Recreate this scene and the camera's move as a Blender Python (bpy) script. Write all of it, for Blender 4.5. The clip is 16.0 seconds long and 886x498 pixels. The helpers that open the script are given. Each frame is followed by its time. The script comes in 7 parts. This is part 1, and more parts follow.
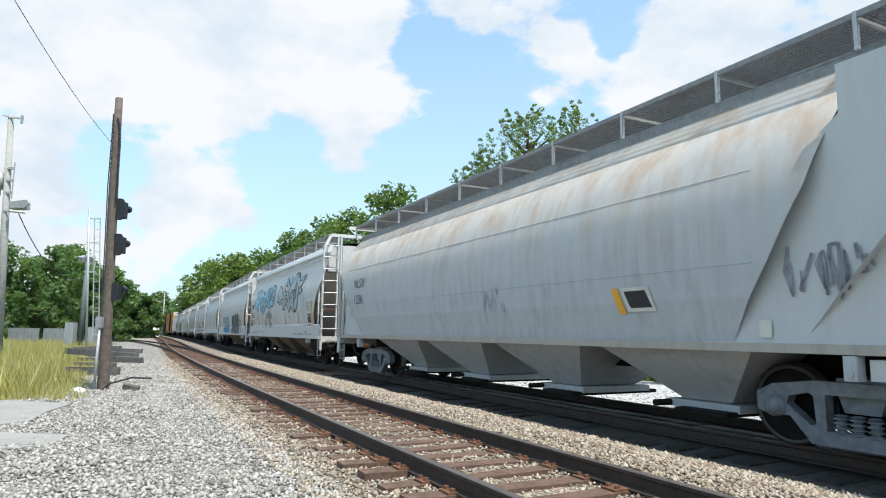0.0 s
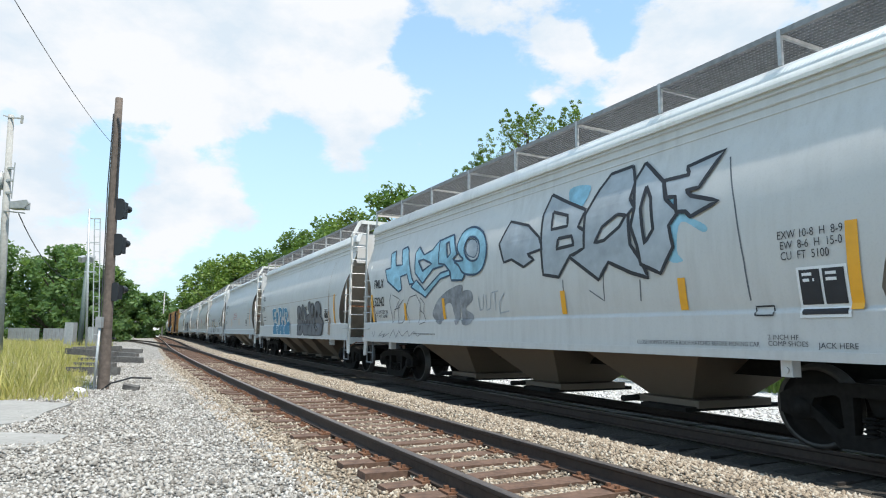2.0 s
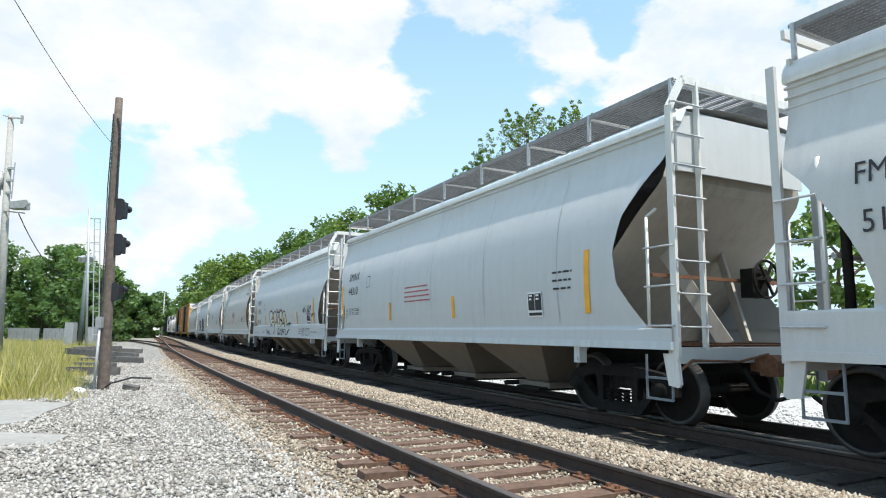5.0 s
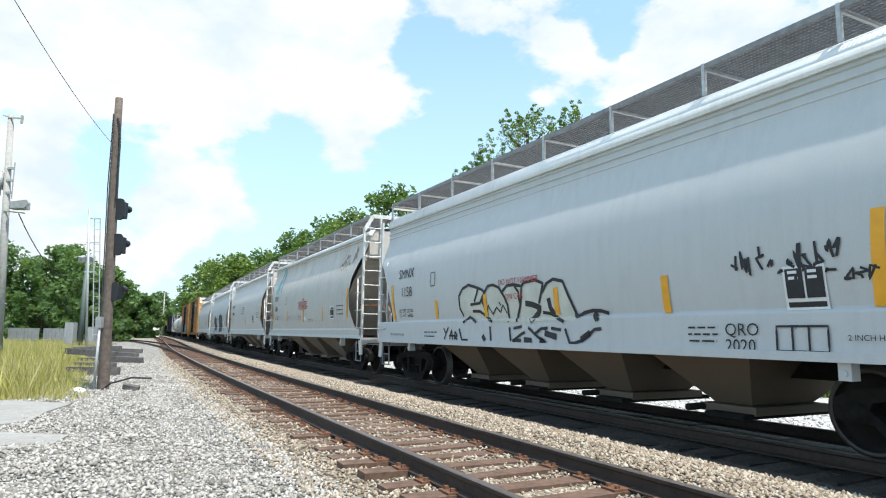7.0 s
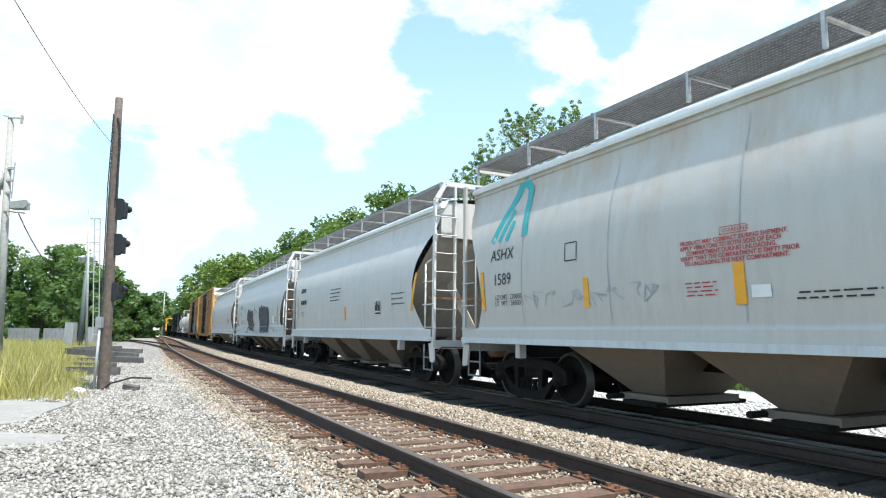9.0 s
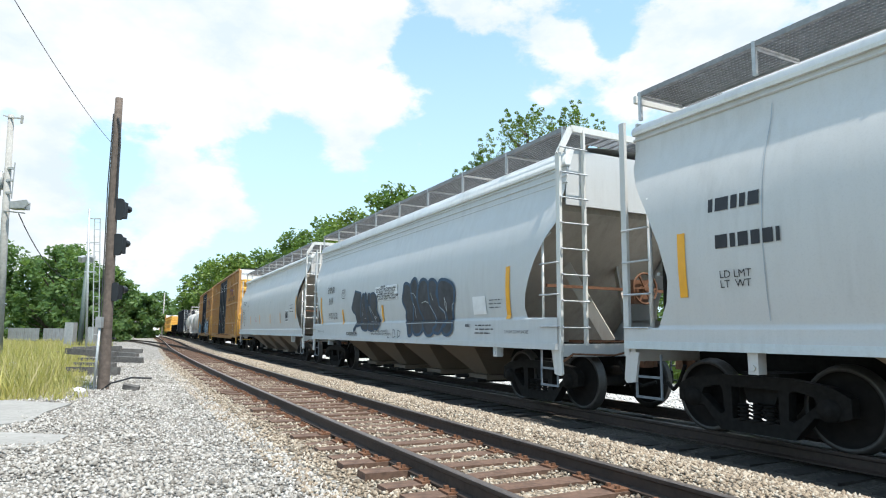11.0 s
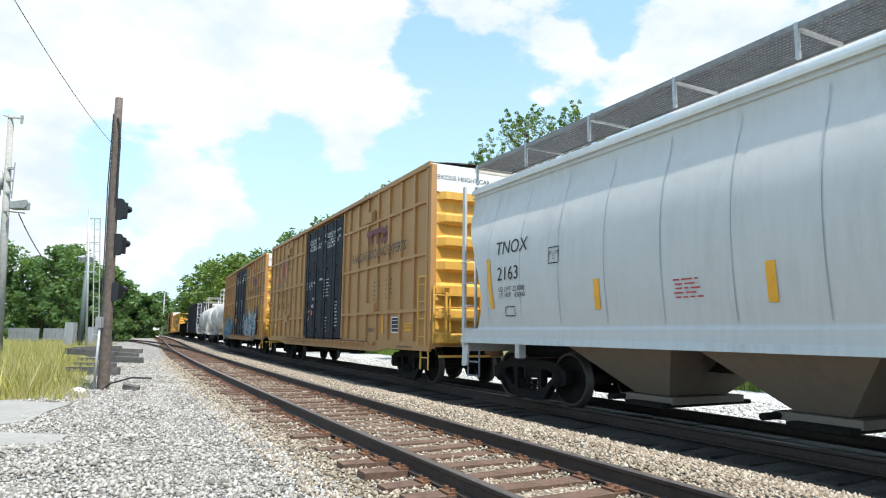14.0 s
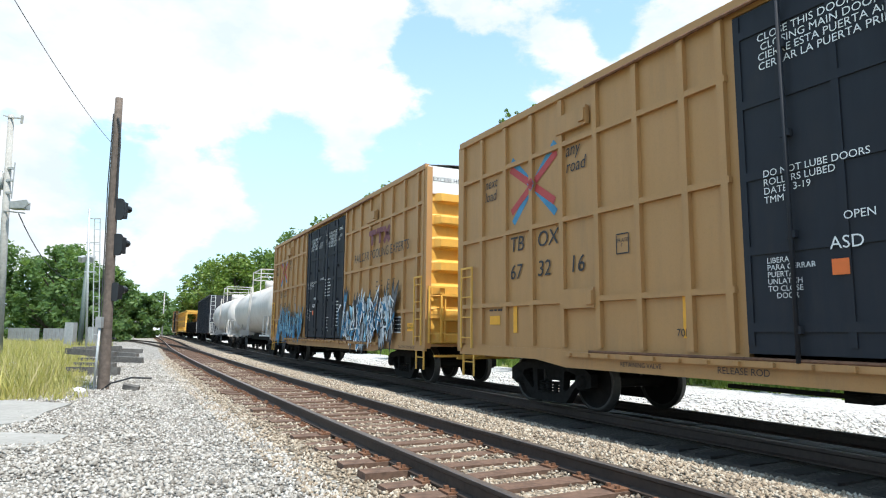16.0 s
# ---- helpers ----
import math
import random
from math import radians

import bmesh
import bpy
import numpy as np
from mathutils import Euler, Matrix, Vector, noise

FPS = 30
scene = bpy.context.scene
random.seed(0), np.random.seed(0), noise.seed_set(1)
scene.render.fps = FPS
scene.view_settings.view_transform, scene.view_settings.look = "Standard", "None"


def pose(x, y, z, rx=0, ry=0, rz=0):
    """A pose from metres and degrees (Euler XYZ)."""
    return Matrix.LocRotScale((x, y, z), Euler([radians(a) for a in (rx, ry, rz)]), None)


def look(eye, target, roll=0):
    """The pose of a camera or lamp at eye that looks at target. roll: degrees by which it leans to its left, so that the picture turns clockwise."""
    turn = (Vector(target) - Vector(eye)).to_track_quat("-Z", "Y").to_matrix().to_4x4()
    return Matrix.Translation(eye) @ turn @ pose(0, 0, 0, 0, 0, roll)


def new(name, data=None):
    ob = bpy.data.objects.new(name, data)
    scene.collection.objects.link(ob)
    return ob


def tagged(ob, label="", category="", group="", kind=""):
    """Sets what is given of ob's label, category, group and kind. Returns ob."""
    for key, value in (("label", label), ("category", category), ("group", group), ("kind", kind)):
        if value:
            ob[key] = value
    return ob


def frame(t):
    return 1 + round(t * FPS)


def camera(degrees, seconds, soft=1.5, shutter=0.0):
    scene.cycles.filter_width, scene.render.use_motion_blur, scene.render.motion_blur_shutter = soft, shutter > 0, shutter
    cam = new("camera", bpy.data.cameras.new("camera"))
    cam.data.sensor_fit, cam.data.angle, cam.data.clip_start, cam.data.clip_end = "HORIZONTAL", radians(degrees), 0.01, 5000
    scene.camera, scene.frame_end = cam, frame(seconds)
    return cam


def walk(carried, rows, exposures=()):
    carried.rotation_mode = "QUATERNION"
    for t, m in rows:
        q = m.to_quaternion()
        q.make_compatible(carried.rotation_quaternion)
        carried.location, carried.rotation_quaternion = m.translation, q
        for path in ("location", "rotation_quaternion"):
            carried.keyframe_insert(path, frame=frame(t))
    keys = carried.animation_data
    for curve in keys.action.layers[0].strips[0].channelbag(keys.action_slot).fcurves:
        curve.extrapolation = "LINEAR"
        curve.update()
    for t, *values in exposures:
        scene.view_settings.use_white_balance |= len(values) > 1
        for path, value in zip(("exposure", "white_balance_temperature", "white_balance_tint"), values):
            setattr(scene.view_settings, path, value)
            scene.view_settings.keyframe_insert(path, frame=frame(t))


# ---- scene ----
RT = 0.20                       # height of the rail tops
EYE = (0.0, 0.0, RT + 1.226)
cam = camera(69.87, 16.0, soft=1.1)
AIM = look(EYE, (0.0, 10.0, EYE[2] + 10 * math.tan(radians(7.58))), 0.636)
walk(cam, [(0.0, AIM), (16.0, AIM)], exposures=[(0.0, 0.2), (1.5, 0.45), (2.0, 0.22), (2.5, 0.38), (3.5, 0.3), (8.0, 0.42), (9.0, 0.5), (11.5, 0.35), (12.5, 0.45), (13.0, 0.36), (13.5, 0.24), (14.0, 0.36), (14.5, 0.45), (15.0, 0.10), (16.0, 0.42)])

# the railway's line: heading to the left of the view axis along its length
THETA, BEND_A, BEND_B = radians(27.59), -0.0010088, 0.00032842
NEAR, FAR = 3.60, 7.90          # middle of the empty track and of the train's track
_S = np.linspace(-260, 420, 3401)
_H = THETA + BEND_A * np.clip(_S, -40, 60) + BEND_B * np.clip(_S - 60, 0, 240)
_X, _Y = np.cumsum(-np.sin(_H)) * 0.2, np.cumsum(np.cos(_H)) * 0.2
_I = int(np.argmin(abs(_S)))
_X, _Y = _X - _X[_I], _Y - _Y[_I]


def line(s, lateral, z=0.0):
    """The place s metres along the line, lateral metres to its right, and the heading there."""
    h = float(np.interp(s, _S, _H))
    return (float(np.interp(s, _S, _X)) + lateral * math.cos(h), float(np.interp(s, _S, _Y)) + lateral * math.sin(h), z), h


# ---- world, sun ----
SUN_AZ_ALONG, SUN_ACROSS, SUN_UP = 0.40, 0.100, 0.90
_h0 = THETA
SUN = Vector((SUN_AZ_ALONG * math.sin(_h0) + SUN_ACROSS * math.cos(_h0), -SUN_AZ_ALONG * math.cos(_h0) + SUN_ACROSS * math.sin(_h0), SUN_UP)).normalized()
lamp = new("sun", bpy.data.lights.new("sun", "SUN"))
lamp.data.energy, lamp.data.angle, lamp.data.color = 5.0, radians(0.53), (1.0, 0.95, 0.87)
lamp.matrix_world = look(SUN * 100, (0, 0, 0))


class Nodes:
    """A short way to write a node tree."""

    def __init__(self, tree):
        self.tree = tree
        tree.nodes.clear()

    def add(self, kind, props=None, **inputs):
        n = self.tree.nodes.new("ShaderNode" + kind)
        for k, v in (props or {}).items():
            setattr(n, k, v)
        for k, v in inputs.items():
            key = k.replace("_", " ")
            sock = n.inputs[int(k[1:])] if k[0] == "i" and k[1:].isdigit() else n.inputs[key]
            self.put(sock, v)
        return n

    def put(self, sock, v):
        if isinstance(v, bpy.types.NodeSocket):
            self.tree.links.new(v, sock)
        elif isinstance(v, bpy.types.Node):
            self.tree.links.new(v.outputs[0], sock)
        else:
            sock.default_value = v

    def math(self, op, a, b=0.0, clamp=False):
        return self.add("Math", {"operation": op, "use_clamp": clamp}, i0=a, i1=b).outputs[0]

    def ramp(self, fac, stops):
        n = self.add("ValToRGB", i0=fac)
        e = n.color_ramp.elements
        while len(e) < len(stops):
            e.new(0.5)
        for el, (p, c) in zip(e, stops):
            el.position, el.color = p, (*c, 1) if len(c) == 3 else c
        return n.outputs[0]

    def mix(self, fac, a, b, mode="MIX"):
        n = self.add("Mix", {"data_type": "RGBA", "blend_type": mode})
        self.put(n.inputs[0], fac), self.put(n.inputs[6], a), self.put(n.inputs[7], b)
        return n.outputs[2]

    def noise(self, vec, scale, detail=4.0, rough=0.55, lac=2.0):
        return self.add("TexNoise", Vector=vec, Scale=scale, Detail=detail, Roughness=rough, Lacunarity=lac).outputs[0]


def rgb(r, g, b):
    return (r, g, b, 1.0)


def sky_dir(u, v):
    """The direction of a spot of sky given across and down a picture 1568 by 882."""
    m = AIM.to_3x3()
    half = math.tan(radians(69.87) / 2)
    return (m @ Vector(((u / 784 - 1) * half, (441 - v) / 784 * half, -1))).normalized()


world = bpy.data.worlds.new("world")
scene.world = world
world.use_nodes = True
N = Nodes(world.node_tree)
sky = N.add("TexSky", {"sky_type": "NISHITA", "sun_disc": False, "sun_elevation": math.asin(SUN.z), "sun_rotation": math.atan2(SUN.x, SUN.y), "air_density": 1.2, "dust_density": 1.4, "ozone_density": 1.5})
co = N.add("TexCoord").outputs["Generated"]
warp = N.add("VectorMath", {"operation": "MULTIPLY"}, i0=co, i1=(1.0, 1.0, 1.7)).outputs[0]
fluff = N.noise(warp, 5.5, 9.0, 0.58)
fluff2 = N.noise(warp, 15.0, 6.0, 0.6)
cover = N.math("ADD", N.math("MULTIPLY", N.math("SUBTRACT", fluff, 0.5), 1.9), N.math("MULTIPLY", N.math("SUBTRACT", fluff2, 0.5), 1.5))
# cloud banks (positive) and clear gaps (negative): middle, width, strength
BANKS = [(120, 40, 0.20, 0.50), (350, 50, 0.18, 0.55), (520, 90, 0.12, 0.6), (640, 40, 0.06, 0.45), (610, 140, 0.07, 0.5), (710, 190, 0.05, 0.6), (590, 268, 0.04, 0.6), (640, 215, 0.05, 0.5), (330, 150, 0.10, 0.4), (60, 160, 0.08, 0.25),
         (365, 335, 0.07, 0.6), (300, 328, 0.04, 0.45), (430, 345, 0.05, 0.4), (50, 285, 0.07, 0.4), (130, 340, 0.05, 0.5), (240, 430, 0.07, 0.5), (300, 412, 0.03, 0.4), (60, 420, 0.08, 0.2),
         (960, 55, 0.07, 0.5), (830, 20, 0.05, 0.4), (1010, 90, 0.04, 0.45), (960, 182, 0.02, 0.4), (1250, 60, 0.09, 0.6), (1160, 105, 0.04, 0.45), (1420, 40, 0.20, 0.55), (1100, 170, 0.04, 0.3), (742, 258, 0.014, 0.35),
         (850, 230, 0.15, -0.5), (745, 90, 0.04, -0.4), (500, 275, 0.07, -0.5), (560, 400, 0.16, -0.45), (830, 130, 0.06, -0.35), (1090, 60, 0.03, -0.35), (190, 270, 0.06, -0.4), (400, 250, 0.08, -0.35), (180, 380, 0.05, -0.3)]
for u, v, wide, amp in BANKS:
    far = N.add("VectorMath", {"operation": "DISTANCE"}, i0=co, i1=tuple(sky_dir(u, v))).outputs[1]
    bump = N.add("MapRange", {"interpolation_type": "SMOOTHSTEP"}, Value=far, i1=0.0, i2=wide * 1.7, i3=amp, i4=0.0).outputs[0]
    cover = N.math("ADD", cover, bump)
cover = N.add("MapRange", {"interpolation_type": "SMOOTHSTEP"}, Value=cover, i1=0.03, i2=0.46, i3=0.0, i4=1.0).outputs[0]
shade = N.ramp(N.noise(warp, 4.5, 7.0, 0.6), [(0.36, (0.78, 0.87, 0.94)), (0.54, (1.0, 1.0, 1.0))])
low = N.add("SeparateXYZ", i0=co).outputs[2]
haze = N.add("MapRange", Value=low, i1=0.0, i2=0.45, i3=0.85, i4=0.34).outputs[0]
blue = N.add("VectorMath", {"operation": "SCALE"}, i0=sky.outputs[0], Scale=0.21).outputs[0]
blue = N.mix(1.0, blue, rgb(0.78, 1.07, 1.10), "MULTIPLY")
blue = N.mix(haze, blue, rgb(0.62, 0.79, 0.95))
white = N.mix(1.0, shade, rgb(0.82, 0.84, 0.87), "MULTIPLY")
tone = N.mix(cover, blue, white)
bg = N.add("Background", Color=tone, Strength=1.0)
N.tree.links.new(bg.outputs[0], N.add("OutputWorld").inputs[0])

# ---- materials ----


def material(name):
    m = bpy.data.materials.new(name)
    m.use_nodes = True
    n = Nodes(m.node_tree)
    bsdf = n.add("BsdfPrincipled")
    n.tree.links.new(bsdf.outputs[0], n.add("OutputMaterial").inputs[0])
    return m, n, bsdf


def bump_to(n, bsdf, height, strength, distance):
    b = n.add("Bump", Strength=strength, Distance=distance, Height=height)
    n.put(bsdf.inputs["Normal"], b.outputs[0])


def plain(name, colour, rough=0.6, metal=0.0, grain=0.25, scale=20.0, bump=0.15, shine=0.5):
    m, n, b = material(name)
    b.inputs["Specular IOR Level"].default_value = shine
    co = n.add("TexCoord").outputs["Object"]
    fine = n.noise(co, scale, 5.0)
    big = n.noise(co, scale * 0.12, 3.0)
    f = n.math("ADD", n.math("MULTIPLY", fine, 0.6), n.math("MULTIPLY", big, 0.4))
    lo, hi = tuple(c * (1 - grain) for c in colour), tuple(min(1, c * (1 + grain)) for c in colour)
    n.put(b.inputs["Base Color"], n.ramp(f, [(0.3, lo), (0.7, hi)]))
    b.inputs["Roughness"].default_value, b.inputs["Metallic"].default_value = rough, metal
    bump_to(n, b, fine, bump, 0.01)
    return m


def paint(name, colour, dirt=(0.16, 0.13, 0.10), amount=0.35, rust=0.0, rough=0.42, high=3.2):
    """Weathered car paint: vertical wash streaks, blotches, rust and dents."""
    m, n, b = material(name)
    co = n.add("TexCoord").outputs["Object"]
    stretch = n.add("Mapping", Vector=co, Scale=(1.0, 1.0, 0.12)).outputs[0]
    streak = n.noise(stretch, 7.0, 6.0, 0.65)
    blotch = n.noise(co, 0.9, 4.0)
    grit = n.noise(co, 45.0, 4.0)
    wash = n.math("MULTIPLY", n.ramp(streak, [(0.42, (0, 0, 0)), (0.75, (1, 1, 1))]), n.ramp(blotch, [(0.35, (0.1, 0.1, 0.1)), (0.65, (1, 1, 1))]))
    c = n.mix(n.math("MULTIPLY", wash, amount), rgb(*colour), rgb(*dirt))
    c = n.mix(n.math("MULTIPLY", n.ramp(grit, [(0.5, (0, 0, 0)), (0.75, (1, 1, 1))]), 0.12 + amount * 0.3), c, rgb(*[x * 0.6 for x in colour]))
    c = n.mix(n.math("MULTIPLY", n.math("SUBTRACT", n.noise(co, 0.35, 2.0), 0.3, True), 0.28), c, rgb(*[x * 0.72 for x in colour]))
    if rust:
        z = n.add("SeparateXYZ", i0=co).outputs[2]
        up = n.add("MapRange", Value=z, i1=high - 0.9, i2=high + 0.5, i3=0.0, i4=1.0).outputs[0]
        c = n.mix(n.math("MULTIPLY", n.math("MULTIPLY", up, 0.75), n.ramp(n.noise(co, 0.8, 4.0), [(0.3, (0.45, 0.45, 0.45)), (0.6, (1, 1, 1))])), c, rgb(0.60, 0.52, 0.43)) if rust > 0.6 else c
        r = n.math("MULTIPLY", n.ramp(n.noise(stretch, 2.6, 7.0, 0.62), [(0.45, (0, 0, 0)), (0.68, (1, 1, 1))]), up)
        r2 = n.ramp(n.noise(co, 3.0, 8.0, 0.7), [(0.66, (0, 0, 0)), (0.74, (1, 1, 1))])
        c = n.mix(n.math("MULTIPLY", n.math("ADD", r, n.math("MULTIPLY", r2, 0.35), True), rust), c, rgb(0.42, 0.28, 0.18))
    n.put(b.inputs["Base Color"], c)
    n.put(b.inputs["Roughness"], n.add("MapRange", Value=streak, i3=rough - 0.08, i4=rough + 0.22).outputs[0])
    dent = n.math("ADD", n.math("MULTIPLY", n.noise(co, 1.3, 2.0), 1.0), n.math("MULTIPLY", grit, 0.02))
    bump_to(n, b, dent, 0.35, 0.05)
    return m


GREY = paint("grey_white_paint", (0.56, 0.55, 0.535), amount=0.22)
GREY_OLD = paint("rusty_grey_paint", (0.47, 0.49, 0.51), amount=0.5, rust=0.75, rough=0.5, high=3.0)
GREY_BLUE = paint("pale_blue_grey_paint", (0.53, 0.54, 0.54), amount=0.14)
GREY_SPOT = paint("grey_paint_with_rust_patches", (0.52, 0.505, 0.475), amount=0.24, rust=0.5)
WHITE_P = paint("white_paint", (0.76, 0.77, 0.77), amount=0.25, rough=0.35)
SILL = paint("pale_sill_paint", (0.56, 0.60, 0.61), amount=0.4)
DIRTY = paint("dusty_beige_end_paint", (0.42, 0.38, 0.33), amount=0.5, rough=0.65)
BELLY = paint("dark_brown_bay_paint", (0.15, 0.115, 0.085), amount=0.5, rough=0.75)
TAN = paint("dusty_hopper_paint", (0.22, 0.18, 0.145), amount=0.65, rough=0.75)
# boxcar yellow twice: dimmed for the shaded sides, bright for the sunlit ends
YELLOW_BOX = paint("shaded_yellow_boxcar_paint", (0.43, 0.225, 0.082), amount=0.35, rough=0.5)
YELLOW_END = paint("bright_yellow_paint", (0.70, 0.39, 0.07), amount=0.30, rough=0.5)
NAVY = paint("navy_door_paint", (0.007, 0.010, 0.018), amount=0.12, rough=0.68)
TANK_P = paint("grimy_white_tank_paint", (0.60, 0.57, 0.54), amount=0.5, rust=0.3, high=2.6)
BLACK_P = paint("black_car_paint", (0.022, 0.025, 0.035), amount=0.3, rough=0.5)
STEEL_DARK = plain("grimy_dark_steel", (0.014, 0.013, 0.012), 0.85, 0.0, 0.5, 14, shine=0.15)
TRUCK_GREY = plain("dusty_blue_grey_cast_steel", (0.16, 0.18, 0.20), 0.65, 0.1, 0.4, 10)
WHEEL = plain("dark_wheel_steel", (0.014, 0.012, 0.011), 0.8, 0.0, 0.4, 10, shine=0.2)
RIM = plain("worn_wheel_rim_steel", (0.07, 0.065, 0.06), 0.5, 0.5, 0.3, 20)
RUSTY = plain("rusty_iron", (0.16, 0.075, 0.04), 0.8, 0.2, 0.5, 18)
GALV = plain("galvanised_steel", (0.48, 0.49, 0.50), 0.5, 0.4, 0.25, 12)
GRATE = plain("grey_grating_steel", (0.26, 0.26, 0.265), 0.6, 0.3, 0.3, 12)
STAIN = plain("brown_rust_stain", (0.36, 0.27, 0.20), 0.75, 0.0, 0.35, 5)
RUST_SPOT = plain("orange_brown_rust", (0.30, 0.17, 0.09), 0.8, 0.0, 0.4, 12)
STRIPE = plain("yellow_reflector", (0.80, 0.37, 0.02), 0.45, 0.0, 0.12, 6)
ORANGE = plain("orange_sticker", (0.75, 0.16, 0.03), 0.6, 0.0, 0.1, 6)
INK = plain("black_lettering", (0.02, 0.02, 0.025), 0.6, 0.0, 0.3, 6)
INK_RED = plain("red_lettering", (0.42, 0.05, 0.05), 0.6, 0.0, 0.2, 6)
INK_WHITE = plain("white_lettering", (0.75, 0.75, 0.75), 0.6, 0.0, 0.1, 6)
INK_GREY = plain("dark_grey_spray", (0.11, 0.115, 0.13), 0.6, 0.0, 0.35, 3)
INK_BLUE = plain("blue_spray", (0.04, 0.20, 0.36), 0.6, 0.0, 0.4, 4)
INK_NAVY = plain("navy_spray", (0.025, 0.06, 0.11), 0.6, 0.0, 0.3, 4)
INK_SKY = plain("light_blue_spray", (0.25, 0.47, 0.58), 0.6, 0.0, 0.45, 4)
INK_PALE = plain("pale_grey_spray", (0.36, 0.39, 0.42), 0.6, 0.0, 0.25, 4)
INK_TEAL = plain("teal_paint", (0.02, 0.36, 0.38), 0.5, 0.0, 0.15, 4)
INK_MAROON = plain("maroon_paint", (0.16, 0.03, 0.04), 0.6, 0.0, 0.2, 4)
INK_CREAM = plain("cream_spray", (0.57, 0.57, 0.50), 0.6, 0.0, 0.15, 4)
INK_SMUDGE = plain("smudged_grey_spray", (0.24, 0.25, 0.27), 0.6, 0.0, 0.6, 5)
INK_TEALBLUE = plain("deep_sky_blue_spray", (0.045, 0.20, 0.33), 0.6, 0.0, 0.15, 4)
INK_NIGHT = plain("near_black_spray", (0.035, 0.037, 0.045), 0.6, 0.0, 0.7, 5)
PALE_METAL = paint("off_white_ladder_paint", (0.66, 0.65, 0.62), amount=0.4)

# ---- mesh helpers ----


def box(bm, c, s, m=None):
    x, y, z = s[0] / 2, s[1] / 2, s[2] / 2
    vs = []
    for dz in (-z, z):
        for dx, dy in ((-x, -y), (x, -y), (x, y), (-x, y)):
            p = Vector((dx, dy, dz))
            if m is not None:
                p = m @ p
            vs.append(bm.verts.new(p + Vector(c)))
    for f in ((3, 2, 1, 0), (4, 5, 6, 7), (0, 1, 5, 4), (1, 2, 6, 5), (2, 3, 7, 6), (3, 0, 4, 7)):
        bm.faces.new([vs[i] for i in f])
    return vs


def beam(bm, p, q, w, d=None):
    """A square bar from p to q."""
    p, q = Vector(p), Vector(q)
    t = (q - p).to_track_quat("X", "Z").to_matrix()
    box(bm, (p + q) / 2, ((q - p).length, w, d or w), t)


def tube(bm, p, q, r, n=8, r2=None, caps=True):
    p, q = Vector(p), Vector(q)
    t = (q - p).to_track_quat("Z", "Y").to_matrix()
    r2 = r if r2 is None else r2
    a = [bm.verts.new(p + t @ Vector((r * math.cos(k * math.tau / n), r * math.sin(k * math.tau / n), 0))) for k in range(n)]
    b = [bm.verts.new(q + t @ Vector((r2 * math.cos(k * math.tau / n), r2 * math.sin(k * math.tau / n), 0))) for k in range(n)]
    for k in range(n):
        bm.faces.new((a[k], a[(k + 1) % n], b[(k + 1) % n], b[k])).smooth = n > 6
    if caps:
        bm.faces.new(a[::-1]), bm.faces.new(b)


def prism(bm, poly, y0, y1):
    """A flat outline in x and z, thickened from y0 to y1."""
    a = [bm.verts.new((x, y0, z)) for x, z in poly]
    b = [bm.verts.new((x, y1, z)) for x, z in poly]
    n = len(poly)
    for k in range(n):
        bm.faces.new((a[k], a[(k + 1) % n], b[(k + 1) % n], b[k]))
    bm.faces.new(a[::-1]), bm.faces.new(b)


def lathe(bm, prof, axis_y=True, n=28, c=(0, 0, 0)):
    """Turns (radius, along) about the y axis."""
    rows = []
    for r, y in prof:
        rows.append([bm.verts.new((c[0] + r * math.cos(k * math.tau / n), c[1] + y, c[2] + r * math.sin(k * math.tau / n))) for k in range(n)])
    for a, b in zip(rows, rows[1:]):
        for k in range(n):
            bm.faces.new((a[k], a[(k + 1) % n], b[(k + 1) % n], b[k])).smooth = True
    bm.faces.new(rows[0]), bm.faces.new(rows[-1][::-1])


def mesh_of(name, bm, *mats):
    bmesh.ops.recalc_face_normals(bm, faces=bm.faces)
    me = bpy.data.meshes.new(name)
    bm.to_mesh(me)
    bm.free()
    for m in mats:
        me.materials.append(m)
    return me


def hang(name, me, parent, label="", m=None):
    ob = new(name, me)
    ob.parent = parent
    if m is not None:
        ob.matrix_basis = m
    return tagged(ob, label) if label else ob


def part(name, bm, mat, parent, label=""):
    return hang(name, mesh_of(name, bm, mat), parent, label)


def thing(name, label, category, group="", m=None, kind=""):
    ob = new(name)
    ob.empty_display_size = 0.2
    if m is not None:
        ob.matrix_basis = m
    return tagged(ob, label, category, group, kind)


def strip(name, s0, s1, step, lats, mat, label, rough=0.0, kind="structure"):
    """A bed along the line: lats are (lateral, height) across it."""
    bm = bmesh.new()
    rows = []
    for s in np.arange(s0, s1 + step / 2, step):
        row = []
        for lat, z in lats:
            p, _ = line(s, lat, z)
            row.append(bm.verts.new((p[0], p[1], z + rough * noise.noise((p[0] * 0.9, p[1] * 0.9, 3.1)))))
        rows.append(row)
    for a, b in zip(rows, rows[1:]):
        for i in range(len(a) - 1):
            bm.faces.new((a[i], a[i + 1], b[i + 1], b[i])).smooth = True
    ob = new(name, mesh_of(name, bm, mat))
    return tagged(ob, label, name.split("_")[0], kind=kind)


# ---- ground ----


